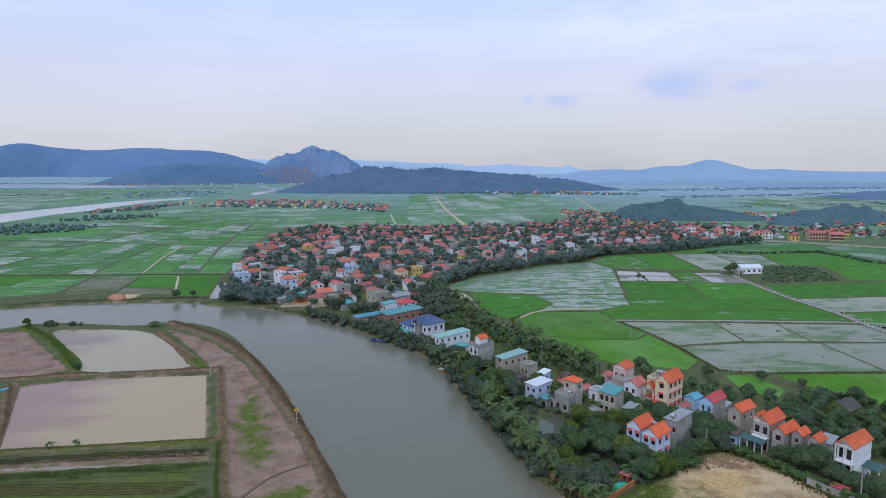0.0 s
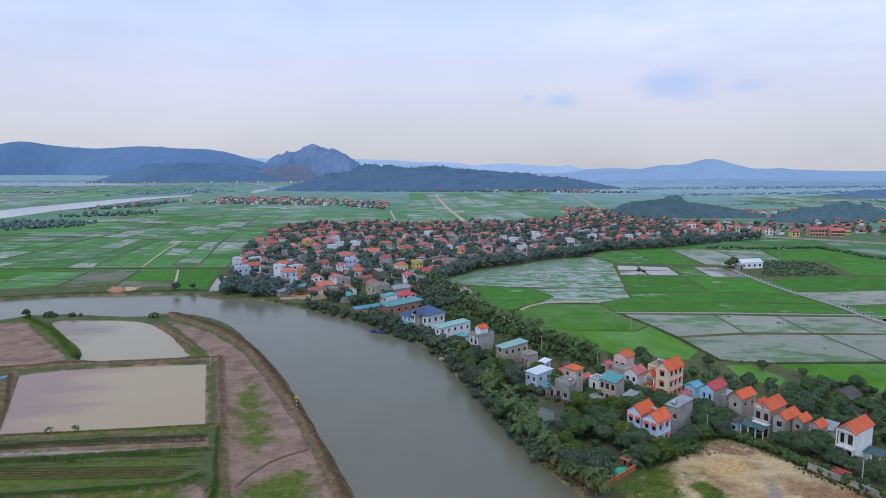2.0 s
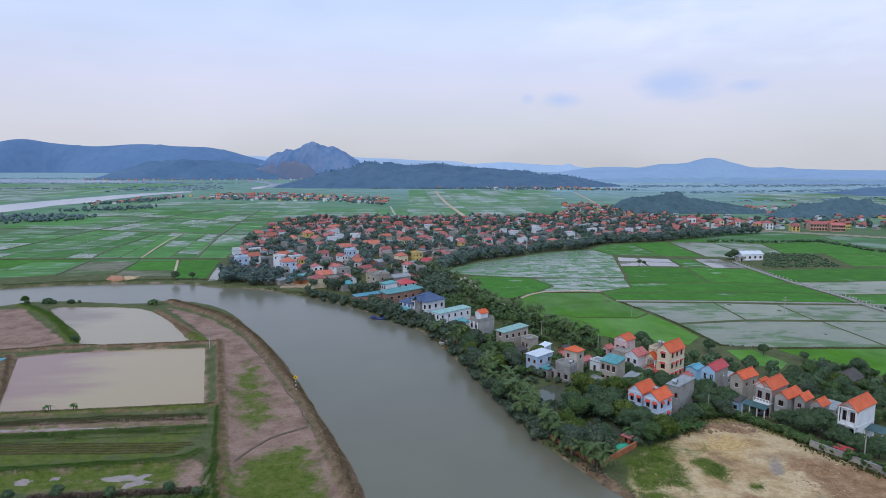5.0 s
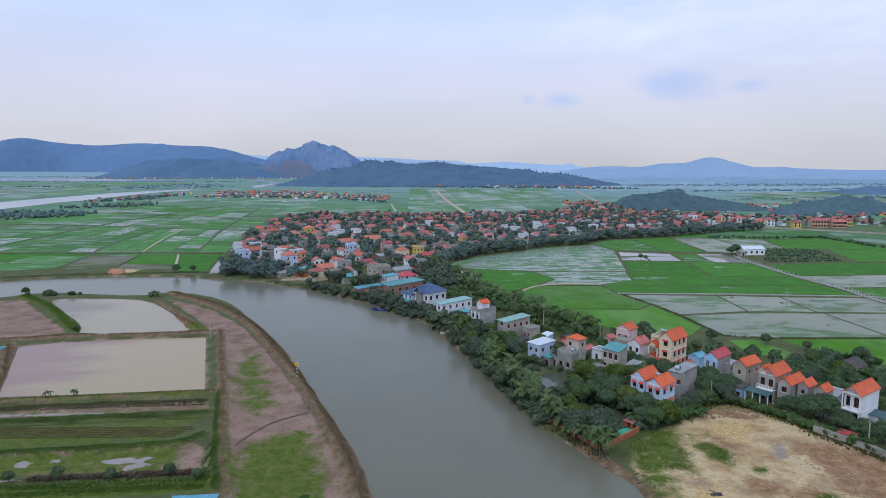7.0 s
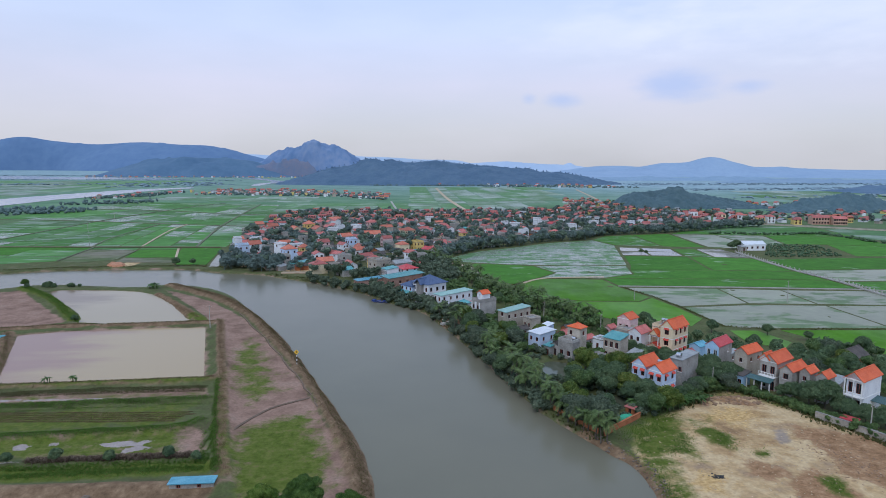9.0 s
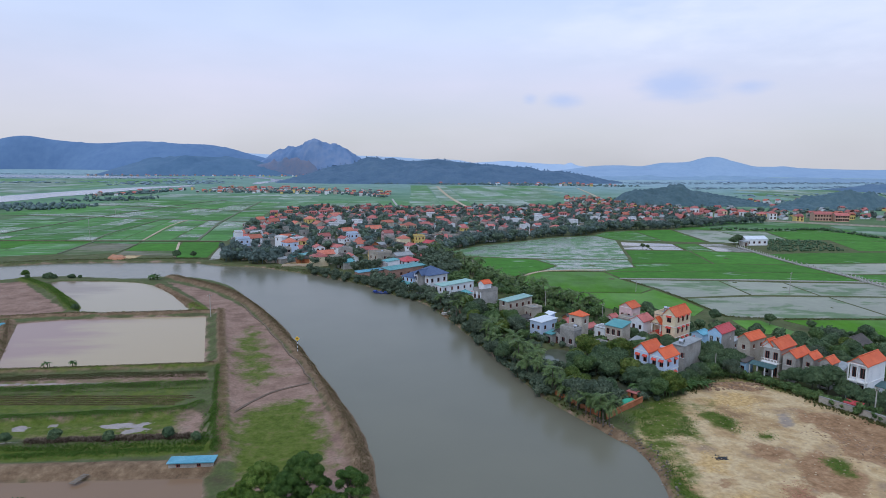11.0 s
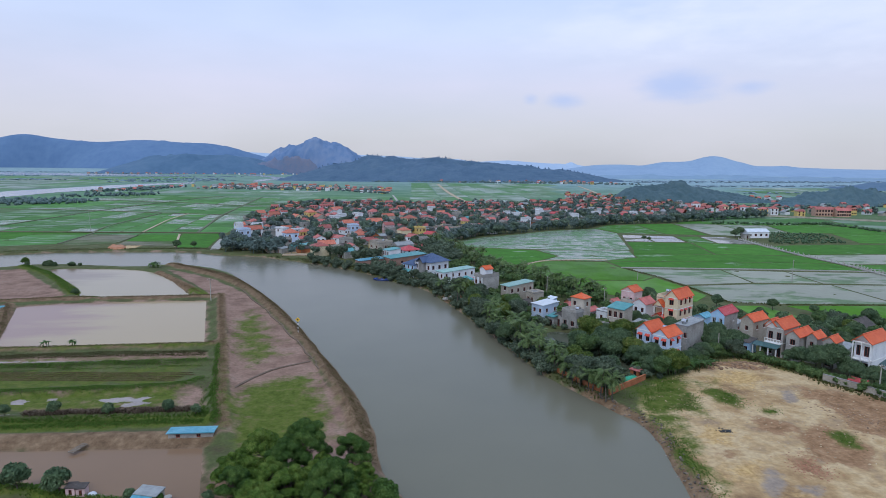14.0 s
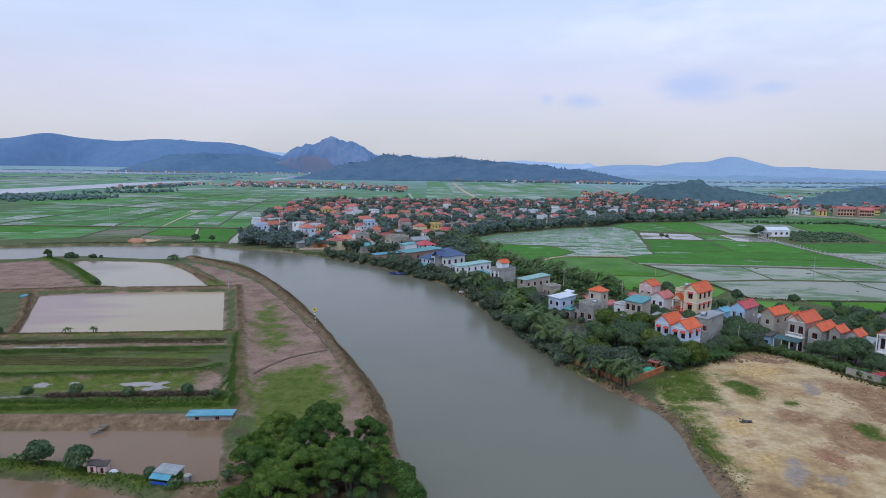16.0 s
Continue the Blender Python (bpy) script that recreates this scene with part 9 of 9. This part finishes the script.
# river mark and poles
mk = thing("river_marker", pose(-28.8, 153.6, 0.6), "black and white striped river post with yellow board", "marker post")
for k in range(6):
    bm = bmesh.new()
    tube(bm, (0, 0, 0.5 * k - (0.6 if k == 0 else 0)), (0, 0, 0.5 * k + 0.5), 0.11, 0.11, 10)
    part("pole_section", bm, M_BLACK if k % 2 else M_TRIM, mk)
bm = bmesh.new()
v = [bm.verts.new(p) for p in ((0, -0.13, 2.75), (0.62, -0.13, 3.37), (0, -0.13, 3.99), (-0.62, -0.13, 3.37))]
f = bm.faces.new(v)
ex = bmesh.ops.extrude_face_region(bm, geom=[f])
bmesh.ops.translate(bm, verts=[q for q in ex["geom"] if isinstance(q, bmesh.types.BMVert)], vec=(0, 0.06, 0))
bmesh.ops.recalc_face_normals(bm, faces=bm.faces[:])
part("board", bm, M_YELLOW, mk, "yellow diamond sign board")
bm = bmesh.new()
box(bm, -0.16, 0.16, -0.15, -0.134, 3.2, 3.54)
part("mark", bm, M_BLACK, mk, "dark square mark")


def power_pole(x, y, z, h, arms=1, label="slim grey concrete power pole"):
    ob = thing("power_pole", pose(x, y, z, 0, 0, 20), label, "pole", "power poles")
    bm = bmesh.new()
    tube(bm, (0, 0, -0.5), (0, 0, h), 0.15, 0.09, 8)
    part("shaft", bm, M_CONCRETE, ob)
    for k in range(arms):
        bm = bmesh.new()
        box(bm, -0.7, 0.7, -0.13, -0.05 + 0.02, h - 0.5 - 0.6 * k, h - 0.4 - 0.6 * k)
        part("crossarm", bm, M_WOOD, ob)
        for sx in (-0.6, 0.6):
            bm = bmesh.new()
            tube(bm, (sx, -0.08, h - 0.4 - 0.6 * k), (sx, -0.08, h - 0.22 - 0.6 * k), 0.05, 0.03, 6)
            part("insulator", bm, M_TRIM, ob)
    return ob


for x, y, z, h, arms in ((-62.8, 192.0, 0.7, 6.8, 1), (144, 219.5, 0, 8.6, 1), (70.5, 132.5, 0, 5.5, 0), (58.5, 178, 0, 7, 1), (45, 196, 0, 7, 1), (14.5, 208.5, 0, 6.5, 1), (87, 226, 0, 4.5, 0), (-200, 392, 0, 7, 1), (-240, 470, 0, 7, 1), (-262, 560, 0, 7, 1),
                         (90.2, 108.5, 0, 6.0, 1), (230, 480, 0, 7, 1), (300, 492, 0, 7, 1)):
    power_pole(x, y, z, h, arms)

# boats moored below the villa
for x, y, a, s in ((-13.4, 233.6, 60, 0.8), (-12.0, 231.8, 35, 0.9), (-10.6, 230.8, -12, 0.95), (-9.2, 232.2, 70, 0.8), (-7.8, 230.6, 8, 0.9), (-6.4, 231.6, 55, 0.8), (-5.0, 229.6, -30, 0.85)):
    bt = thing("boat", Matrix.LocRotScale((x, y, -1.08), Euler((0, 0, radians(a))), (s, s, s)), "small blue wooden rowing boat moored at the bank", "boat", "moored boats")
    bm = bmesh.new()
    rings = []
    for k in range(9):
        q = k / 8 * 2 - 1
        wdt, sheer = 0.75 * (1 - abs(q) ** 2.6) + 0.05, 0.35 * q * q
        rings.append([bm.verts.new((q * 2.1, yy * wdt, zz + sheer)) for yy, zz in ((-1, 0.55), (-0.75, 0.12), (0, 0.0), (0.75, 0.12), (1, 0.55), (0.86, 0.5), (0.6, 0.18), (0, 0.1), (-0.6, 0.18), (-0.86, 0.5))])
    for r0, r1 in zip(rings, rings[1:]):
        for k in range(10):
            bm.faces.new((r0[k], r0[(k + 1) % 10], r1[(k + 1) % 10], r1[k]))
    bm.faces.new(rings[0])
    bm.faces.new(rings[-1][::-1])
    bmesh.ops.recalc_face_normals(bm, faces=bm.faces[:])
    part("hull", bm, M_BOAT, bt)
    if s < 0.85:
        bm = bmesh.new()
        slab(bm, [(-0.9, -0.62, 0.62), (0.9, -0.62, 0.62), (0.9, 0.62, 0.78), (-0.9, 0.62, 0.78)], 0.05)
        part("cover", bm, M_PLASTIC_BLUE, bt, "blue plastic cover")
    for q in (-0.8, 0.2, 1.0):
        bm = bmesh.new()
        box(bm, q - 0.12, q + 0.12, -0.6, 0.6, 0.40, 0.45)
        part("thwart", bm, M_WOOD, bt)

# bare landing place with pale concrete blocks on the bank
rb = random.Random(91)
for k in range(9):
    cb = thing("concrete_block", pose(12.4 + rb.uniform(-1.4, 1.4), 197 + rb.uniform(-3.0, 3.0), -0.35 + rb.uniform(0, 0.3), rb.uniform(-8, 8), rb.uniform(-8, 8), rb.uniform(0, 180)), "pale broken concrete block on the muddy river bank", "concrete block", "blocks on the bank")
    bm = bmesh.new()
    box(bm, -0.8, 0.8, -0.28, 0.28, -0.3, 0.35)
    bmesh.ops.bevel(bm, geom=bm.edges[:], offset=0.05, segments=1, affect="EDGES")
    part("block", bm, M_CONCRETE, cb)

# ---- walls, yards and lanes by the sandy lot ----


def low_wall(name, line, high, thick, material, label, coping=None):
    """A free-standing wall with a coping along a line."""
    ob = thing(name, Matrix(), label, "wall")
    pts = line
    bm, cp = bmesh.new(), bmesh.new()
    for target, half, z0, z1 in ((bm, thick / 2, -0.4, high), (cp, thick / 2 + 0.06, high + 0.003, high + 0.12)):
        rows = []
        for i, p in enumerate(pts):
            a, c = Vector(pts[max(i - 1, 0)]), Vector(pts[min(i + 1, len(pts) - 1)])
            t = (c - a).normalized()
            s = Vector((-t.y, t.x)) * half
            q = Vector(p)
            rows.append([target.verts.new((*w_, z)) for w_, z in ((q + s, z0), (q + s, z1), (q - s, z1), (q - s, z0))])
        for r0, r1 in zip(rows, rows[1:]):
            for k in range(4):
                target.faces.new((r0[k], r0[(k + 1) % 4], r1[(k + 1) % 4], r1[k]))
        target.faces.new(rows[0])
        target.faces.new(rows[-1][::-1])
        bmesh.ops.recalc_face_normals(target, faces=target.faces[:])
    part("body", bm, material, ob)
    part("coping", cp, coping or M_CEMENT_TOP, ob)
    return ob


low_wall("garden_wall", [(37.6, 109.8), (42, 113.4), (47.8, 118.0)], 1.1, 0.25, WALLS["brick"], "low orange brick wall between gardens and the lot", WALLS["brick"])
low_wall("garden_wall", [(30.4, 124), (33, 118), (36.8, 111)], 0.9, 0.25, WALLS["brick"], "broken brick retaining wall above the river", WALLS["brick"])
low_wall("roadside_wall", [(84.0, 115.8), (86.5, 111.6), (90.0, 104.6), (96, 92)], 1.5, 0.2, WALLS["beige"], "stained grey roadside wall along the lot")
low_wall("boundary_wall", [(256, 556), (294, 526), (343, 491), (382, 460), (440, 414)], 1.3, 0.3, WALLS["beige"], "long pale boundary wall between town and paddies")
strip("lane", [(58, 145), (66, 147), (73, 140.5), (78, 131.5), (83.5, 124.5), (87, 117), (91.5, 108.5), (98, 95), (108, 72)], 2.4, 0.16, M_CEMENT_TOP, "narrow grey village lane", "road", 0.3)
M_PAVE = surface("red_brick_paving", [(0.22, 0.085, 0.06), (0.30, 0.115, 0.08), (0.36, 0.16, 0.12)], 0.8, 0.85, 0.2, 8)
for outline, mat, label, cat in (([(80.6, 130.6), (84.6, 127.6), (82.2, 124.4), (78.6, 127.4)], M_PAVE, "red brick-paved front yard", "yard"), ([(52, 150.5), (57, 148.5), (54.5, 143.5), (49.5, 146)], M_CEMENT_TOP, "grey cement yard", "yard"),
                                 ([(63, 153.5), (70, 151.5), (67, 146.5), (60.5, 149)], M_PAVE, "reddish brick-paved yard", "yard"), ([(31, 183), (38, 183), (36, 176.5), (29.5, 178.5)], M_SOIL_RED, "bare reddish earth yard", "yard"),
                                 ([(2, 228), (9.5, 223), (7, 219.5), (0, 224)], M_CEMENT_TOP, "grey cement yard", "yard")):
    bm = bmesh.new()
    slab(bm, [(x, y, 0.2) for x, y in outline], 0.6)
    bmesh.ops.recalc_face_normals(bm, faces=bm.faces[:])
    tagged(new("yard", mesh_of("yard", bm, mat)), label, cat, kind="structure")
st = thing("kiosk", pose(88.4, 111.8, 0, 0, 0, -58), "small pink and white roadside kiosk", "kiosk")
bm = bmesh.new()
box(bm, -1.4, 1.4, -0.7, 0.7, -0.2, 1.3)
part("body", bm, WALLS["pink"], st)
bm = bmesh.new()
slab(bm, [(-1.6, -1.0, 1.55), (1.6, -1.0, 1.55), (1.6, 0.9, 1.85), (-1.6, 0.9, 1.85)], 0.06)
part("roof", bm, M_TIN_RED, st)
for x in (-1.1, -0.3, 0.5):
    bm = bmesh.new()
    box(bm, x, x + 0.6, -0.76, -0.71, 0.3, 1.0)
    part("panel", bm, M_TRIM, st, "white front panel")
b = house("shed", from_corner(47.0, 119.2, 38, 3.0, 2.2), 2.2, 3.0, 1.2, WALLS["brick"], ("mono", 0.2, M_TILE_RED), "low shed with dull red roof behind the brick wall", [("front", 1.1, 0, 0.8, 1.3, "door")])
house("barn", pose(211.5, 361.5, 0, 0, 0, 4), 14.0, 7.0, 3.8, WALLS["white"], ("gable", 1.6, M_TIN_WHITE), "white farm barn with pale sheet roof among the paddies", rows_of("front", 14.0, 4, 1, 3, 1.4, 1.4, 1.2), along="x", small=True)
house("shed", pose(203.5, 357.5, 0, 0, 0, 4), 4.0, 4.0, 2.6, WALLS["grey"], ("mono", 0.4, M_TIN_GREY), "small grey annex beside the white barn", [("front", 2, 0, 1.1, 1.9, "door")])
for x, y, w, l, h in ((363.5, 519, 14.5, 8, 6.2), (377, 513, 11.5, 8, 5.6)):
    house("school", pose(x, y, 0, 0, 0, -8), w, l, h, WALLS["peach"], ("gable", 2.0, M_TILE_RED), "long two-storey peach school building with red tiled roof", rows_of("front", w, 6, 2, h / 2, 1.6, 1.7, 0.9), along="x", small=True)
for x, y, wall, h in ((268, 559, "white", 8.6), (316, 530, "yellow", 5.4), (341, 516, "yellow", 4.6), (292, 553, "cream", 6.4), (326, 531, "white", 6.0), (304, 541, "white", 6.6)):
    house("house", pose(x, y, 0, 0, 0, -10), 6.5, 7, h, WALLS[wall], ("hip", 2.0, M_TILE_RED), f"tall {WALL_WORDS[wall]} house with red hipped roof above the paddies", rows_of("front", 6.5, 2, 2, h * 0.46, 1.3, 1.8), small=True)


def scatter_bits(name, label, spots, size, material, seed, flat=0.6, category="stones"):
    """Loose lumps in one piece."""
    rng = random.Random(seed)
    V, F = [], []
    for x, y, z in spots:
        bm = bmesh.new()
        bmesh.ops.create_icosphere(bm, subdivisions=1, radius=1.0)
        s = size * rng.uniform(0.4, 1.5)
        base = len(V)
        a, sq = rng.uniform(0, 6.28), rng.uniform(0.6, 1.3)
        for v in bm.verts:
            j = rng.uniform(0.7, 1.2)
            px, py = v.co.x * s * j * sq, v.co.y * s * j / sq
            V.append((x + px * math.cos(a) - py * math.sin(a), y + px * math.sin(a) + py * math.cos(a), z + v.co.z * s * flat * j))
        F += [[base + v.index for v in f.verts] for f in bm.faces]
        bm.free()
    me = bpy.data.meshes.new(name)
    me.from_pydata(V, [], F)
    me.materials.append(material)
    return tagged(new(name, me), label, category, kind="stuff")


def heights(pts):
    X, Y = np.array([p[0] for p in pts]), np.array([p[1] for p in pts])
    return [(x, y, float(z)) for x, y, z in zip(X, Y, land_height(X, Y))]


r3 = random.Random(201)
bank = [p for p in EAST_BANK if 60 < p[1] < 300 and p[0] > -70]
pts = []
for (x0, y0), (x1, y1) in zip(bank, bank[1:]):
    n = int(math.hypot(x1 - x0, y1 - y0) * (4.5 if y0 < 112 else 0.7))
    for _ in range(n):
        k = r3.random()
        pts.append((x0 + (x1 - x0) * k + r3.uniform(-0.4, 2.2), y0 + (y1 - y0) * k + r3.uniform(-0.5, 1.2)))
scatter_bits("rubble", "rubble and stones along the muddy river bank", heights(pts), 0.2, M_ROCK, 202)
pts = [(r3.gauss(0, 1) * 13 + 66, r3.gauss(0, 1) * 12 + 104) for _ in range(700)]
pts = [p for p in pts if inside(*p, SAND_LOT)]
M_SAND_LUMP = surface("sandy_clods", [(0.30, 0.21, 0.13), (0.42, 0.32, 0.20), (0.50, 0.40, 0.27)], 0.8, 0.95, 0.4, 5, island=0.3)
M_BRICKBATS = surface("broken_bricks", [(0.26, 0.10, 0.06), (0.36, 0.15, 0.09), (0.44, 0.22, 0.14)], 0.8, 0.95, 0.3, 5, island=0.3)
scatter_bits("clods", "scattered clods and rubble on the sandy lot", heights(pts), 0.13, M_SAND_LUMP, 203)
pts = [(70 + r3.uniform(-6, 8), 126.5 + r3.uniform(-3, 2)) for _ in range(160)]
M_CLOD = surface("brown_clods", [(0.17, 0.10, 0.06), (0.25, 0.155, 0.092), (0.33, 0.215, 0.13)], 0.8, 0.95, 0.4, 5, island=0.3)
gravel = [(58 + r3.gauss(0, 1.5), 81 + r3.gauss(0, 1.9)) for _ in range(420)]
scatter_bits("gravel", "reddish broken brick spread on the sand", heights(gravel), 0.09, M_BRICKBATS, 206)
ruts = [(78 + r3.gauss(0, 3.0), 98 + r3.gauss(0, 4.0)) for _ in range(260)]
scatter_bits("clods", "rough brown clods of dug earth", heights(ruts), 0.16, M_CLOD, 207, 0.4)
scatter_bits("spoil", "heaped earth clods at the edge of the lot", heights(pts), 0.36, M_CLOD, 204)
pts = [(51.7 + r3.gauss(0, 0.6), 93.5 + r3.gauss(0, 0.35)) for _ in range(60)]
scatter_bits("ashes", "burnt black heap of ashes on the sand", heights(pts), 0.16, M_BLACK, 205, category="ashes")


def tufts(name, label, lines, per_metre, spread, size, material, seed, category="grass"):
    """Grass and weeds along lines: small fans of bent blades in one piece."""
    rng = random.Random(seed)
    pts = []
    for line in lines:
        for (x0, y0), (x1, y1) in zip(line, line[1:]):
            for _ in range(int(math.hypot(x1 - x0, y1 - y0) * per_metre * 1.7 + rng.random())):
                k = rng.random()
                pts.append((x0 + (x1 - x0) * k + rng.gauss(0, spread), y0 + (y1 - y0) * k + rng.gauss(0, spread)))
    V, F = [], []
    for x, y, z in heights(pts):
        if z < -0.75:
            continue
        s = 0.62 * size * rng.uniform(0.5, 1.4)
        for k in range(5):
            a, lean = rng.uniform(0, math.tau), rng.uniform(0.25, 0.9)
            dx, dy = math.cos(a), math.sin(a)
            w = s * 0.2
            base = len(V)
            V += [(x - dy * w, y + dx * w, z - 0.05), (x + dy * w, y - dx * w, z - 0.05), (x + dx * s * lean * 0.9 + dy * w * 0.7, y + dy * s * lean * 0.9 - dx * w * 0.7, z + s * rng.uniform(0.6, 1.0)),
                  (x + dx * s * lean * 0.9 - dy * w * 0.7, y + dy * s * lean * 0.9 + dx * w * 0.7, z + s * rng.uniform(0.6, 1.0))]
            F.append((base, base + 1, base + 2, base + 3))
    me = bpy.data.meshes.new(name)
    me.from_pydata(V, [], F)
    me.materials.append(material)
    return tagged(new(name, me), label, category, kind="stuff")


M_WEED = surface("olive_weeds", [(0.085, 0.10, 0.032), (0.13, 0.14, 0.05), (0.19, 0.18, 0.085)], 0.3, 0.8, 0.0, 4, island=0.2, spec=0.12, through_light=0.4)
M_WEED_BROWN = surface("dry_bank_weeds", [(0.15, 0.11, 0.062), (0.23, 0.17, 0.095), (0.32, 0.245, 0.145)], 0.3, 0.85, 0.0, 4, island=0.2, spec=0.12, through_light=0.4)
M_WEED_DARK = surface("dark_slope_weeds", [(0.075, 0.070, 0.030), (0.110, 0.100, 0.042), (0.150, 0.130, 0.062)], 0.3, 0.85, 0.0, 4, island=0.2, spec=0.12, through_light=0.4)
M_WEED_FRESH = surface("fresh_weeds", [(0.078, 0.150, 0.026), (0.116, 0.204, 0.038), (0.165, 0.250, 0.062)], 0.3, 0.7, 0.0, 4, island=0.2, spec=0.12, through_light=0.4)
dike_lines = [smooth_line(d[0], 3) for d in DIKES]
tufts("grass", "dry brown weeds on the outer river dike", [dike_lines[0]], 44, 0.95, 0.2, M_WEED_BROWN, 211)
tufts("grass", "olive weeds along the outer river dike", [dike_lines[0]], 10, 0.9, 0.2, M_WEED, 212)
tufts("grass", "rough olive grass on the pond dikes", [dike_lines[k] for k in (2, 5, 11)], 4, 0.8, 0.32, M_WEED, 213)
tufts("grass", "brown weeds on the pond dikes", [dike_lines[k] for k in (1, 2, 3, 5, 11)], 13, 0.45, 0.2, M_WEED_BROWN, 214)
tufts("grass", "green weeds on the garden side of a dike", [[(x - 1.3, y) for x, y in dike_lines[1] if y < 147]], 26, 0.4, 0.24, M_WEED_FRESH, 225)
tufts("grass", "lush green grass on the garden dikes", [dike_lines[k] for k in (4, 6, 7, 10)], 34, 0.9, 0.26, M_WEED_FRESH, 215)
tufts("hedge", "low bright green bean hedge along a dike", [[(-140, 98.5), (-72, 101.0), (-33.5, 102.4)], [(-140, 97.5), (-72, 99.6), (-33, 101.0)], [(-39, 118), (-37, 108), (-35.5, 102)]], 42, 0.7, 0.28, M_WEED_FRESH, 216, "hedge")
tufts("grass", "lush green strip at the edge of the garden beds", [[(-140, 126.5), (-90, 128), (-45, 131)], [(-48, 117), (-82, 115), (-140, 112)], [(-43, 121), (-47, 118)]], 32, 0.75, 0.26, M_WEED_FRESH, 217)
tufts("grass", "olive-brown rows of withered crop on the garden bed", [[(-140, 123.1), (-85.7, 126.6), (-62.2, 125.7), (-45.8, 125.3)], [(-140, 122.0), (-84.9, 125.5), (-61.6, 124.5), (-44.8, 124.2)], [(-140, 120.9), (-84.2, 124.4), (-61.1, 123.4), (-46.7, 123.2)], [(-140, 119.8), (-83.5, 123.3), (-60.6, 122.3), (-47.2, 122.1)], [(-140, 118.7), (-82.8, 122.2), (-60.1, 121.2), (-47.5, 121.1)]], 20, 0.22, 0.22, M_WEED_BROWN, 226)
tufts("grass", "dark olive weeds on the slope below the duck pond", [[(-135, 134.8), (-93.4, 138.8), (-68.9, 140.2), (-47.7, 140.5)], [(-135, 133.5), (-92.6, 137.5), (-68.3, 138.8), (-47.2, 139.1)], [(-135, 132.2), (-91.7, 136.2), (-67.6, 137.5), (-46.8, 137.7)]], 24, 0.5, 0.24, M_WEED_DARK, 227)
tufts("brush", "dead brown brush along the ditch", [[(-66, 104.0), (-50, 104.4), (-39, 104.8)]], 34, 0.45, 0.8, M_DRY, 218, "brush")
tufts("grass", "weeds along the river bank below the trees", [[p for p in bank if p[1] > 108]], 8, 1.5, 0.6, M_WEED, 219)
tufts("grass", "green weeds at the edge of the sandy lot", [[(42.5, 102), (46, 112), (56, 120)], [(40.6, 72), (41.2, 84), (42.2, 93), (42, 101)], [(48, 102), (54, 110)], [(40.5, 108), (48, 117), (54, 120)]], 20, 0.9, 0.2, M_WEED_FRESH, 220)
tufts("grass", "patches of green weeds on the sandy lot", [[(56.5, 110.5), (60, 111.5), (61.4, 107), (60, 104), (58, 106.5), (60, 109)], [(63.3, 101.2), (65.6, 101.4)], [(68.8, 91.6), (70.6, 90.6), (68.8, 87.8)], [(41.6, 92), (42, 88), (40.9, 80)], [(45, 108), (50, 113), (53, 108), (50, 103), (46, 104)]], 26, 0.9, 0.2, M_WEED_FRESH, 224)
tufts("grass", "weeds along the lane and the lot", [[(60, 124), (68, 131), (76, 133.5), (83, 122), (85, 114), (91, 102)]], 16, 1.0, 0.6, M_WEED, 221)
tufts("grass", "weeds on the north bank of the river", [[(-196, 303), (-174, 310), (-147, 312), (-112, 314), (-92, 308)]], 5, 1.2, 0.6, M_WEED, 222)
tufts("grass", "grass along the paddy dikes", [[(91, 251), (97, 231.5), (100, 212), (101.5, 196), (102, 187), (116, 183), (155, 181)], [(46, 235), (45.5, 258), (60, 272), (88, 270)]], 5, 0.5, 0.5, M_WEED, 223)
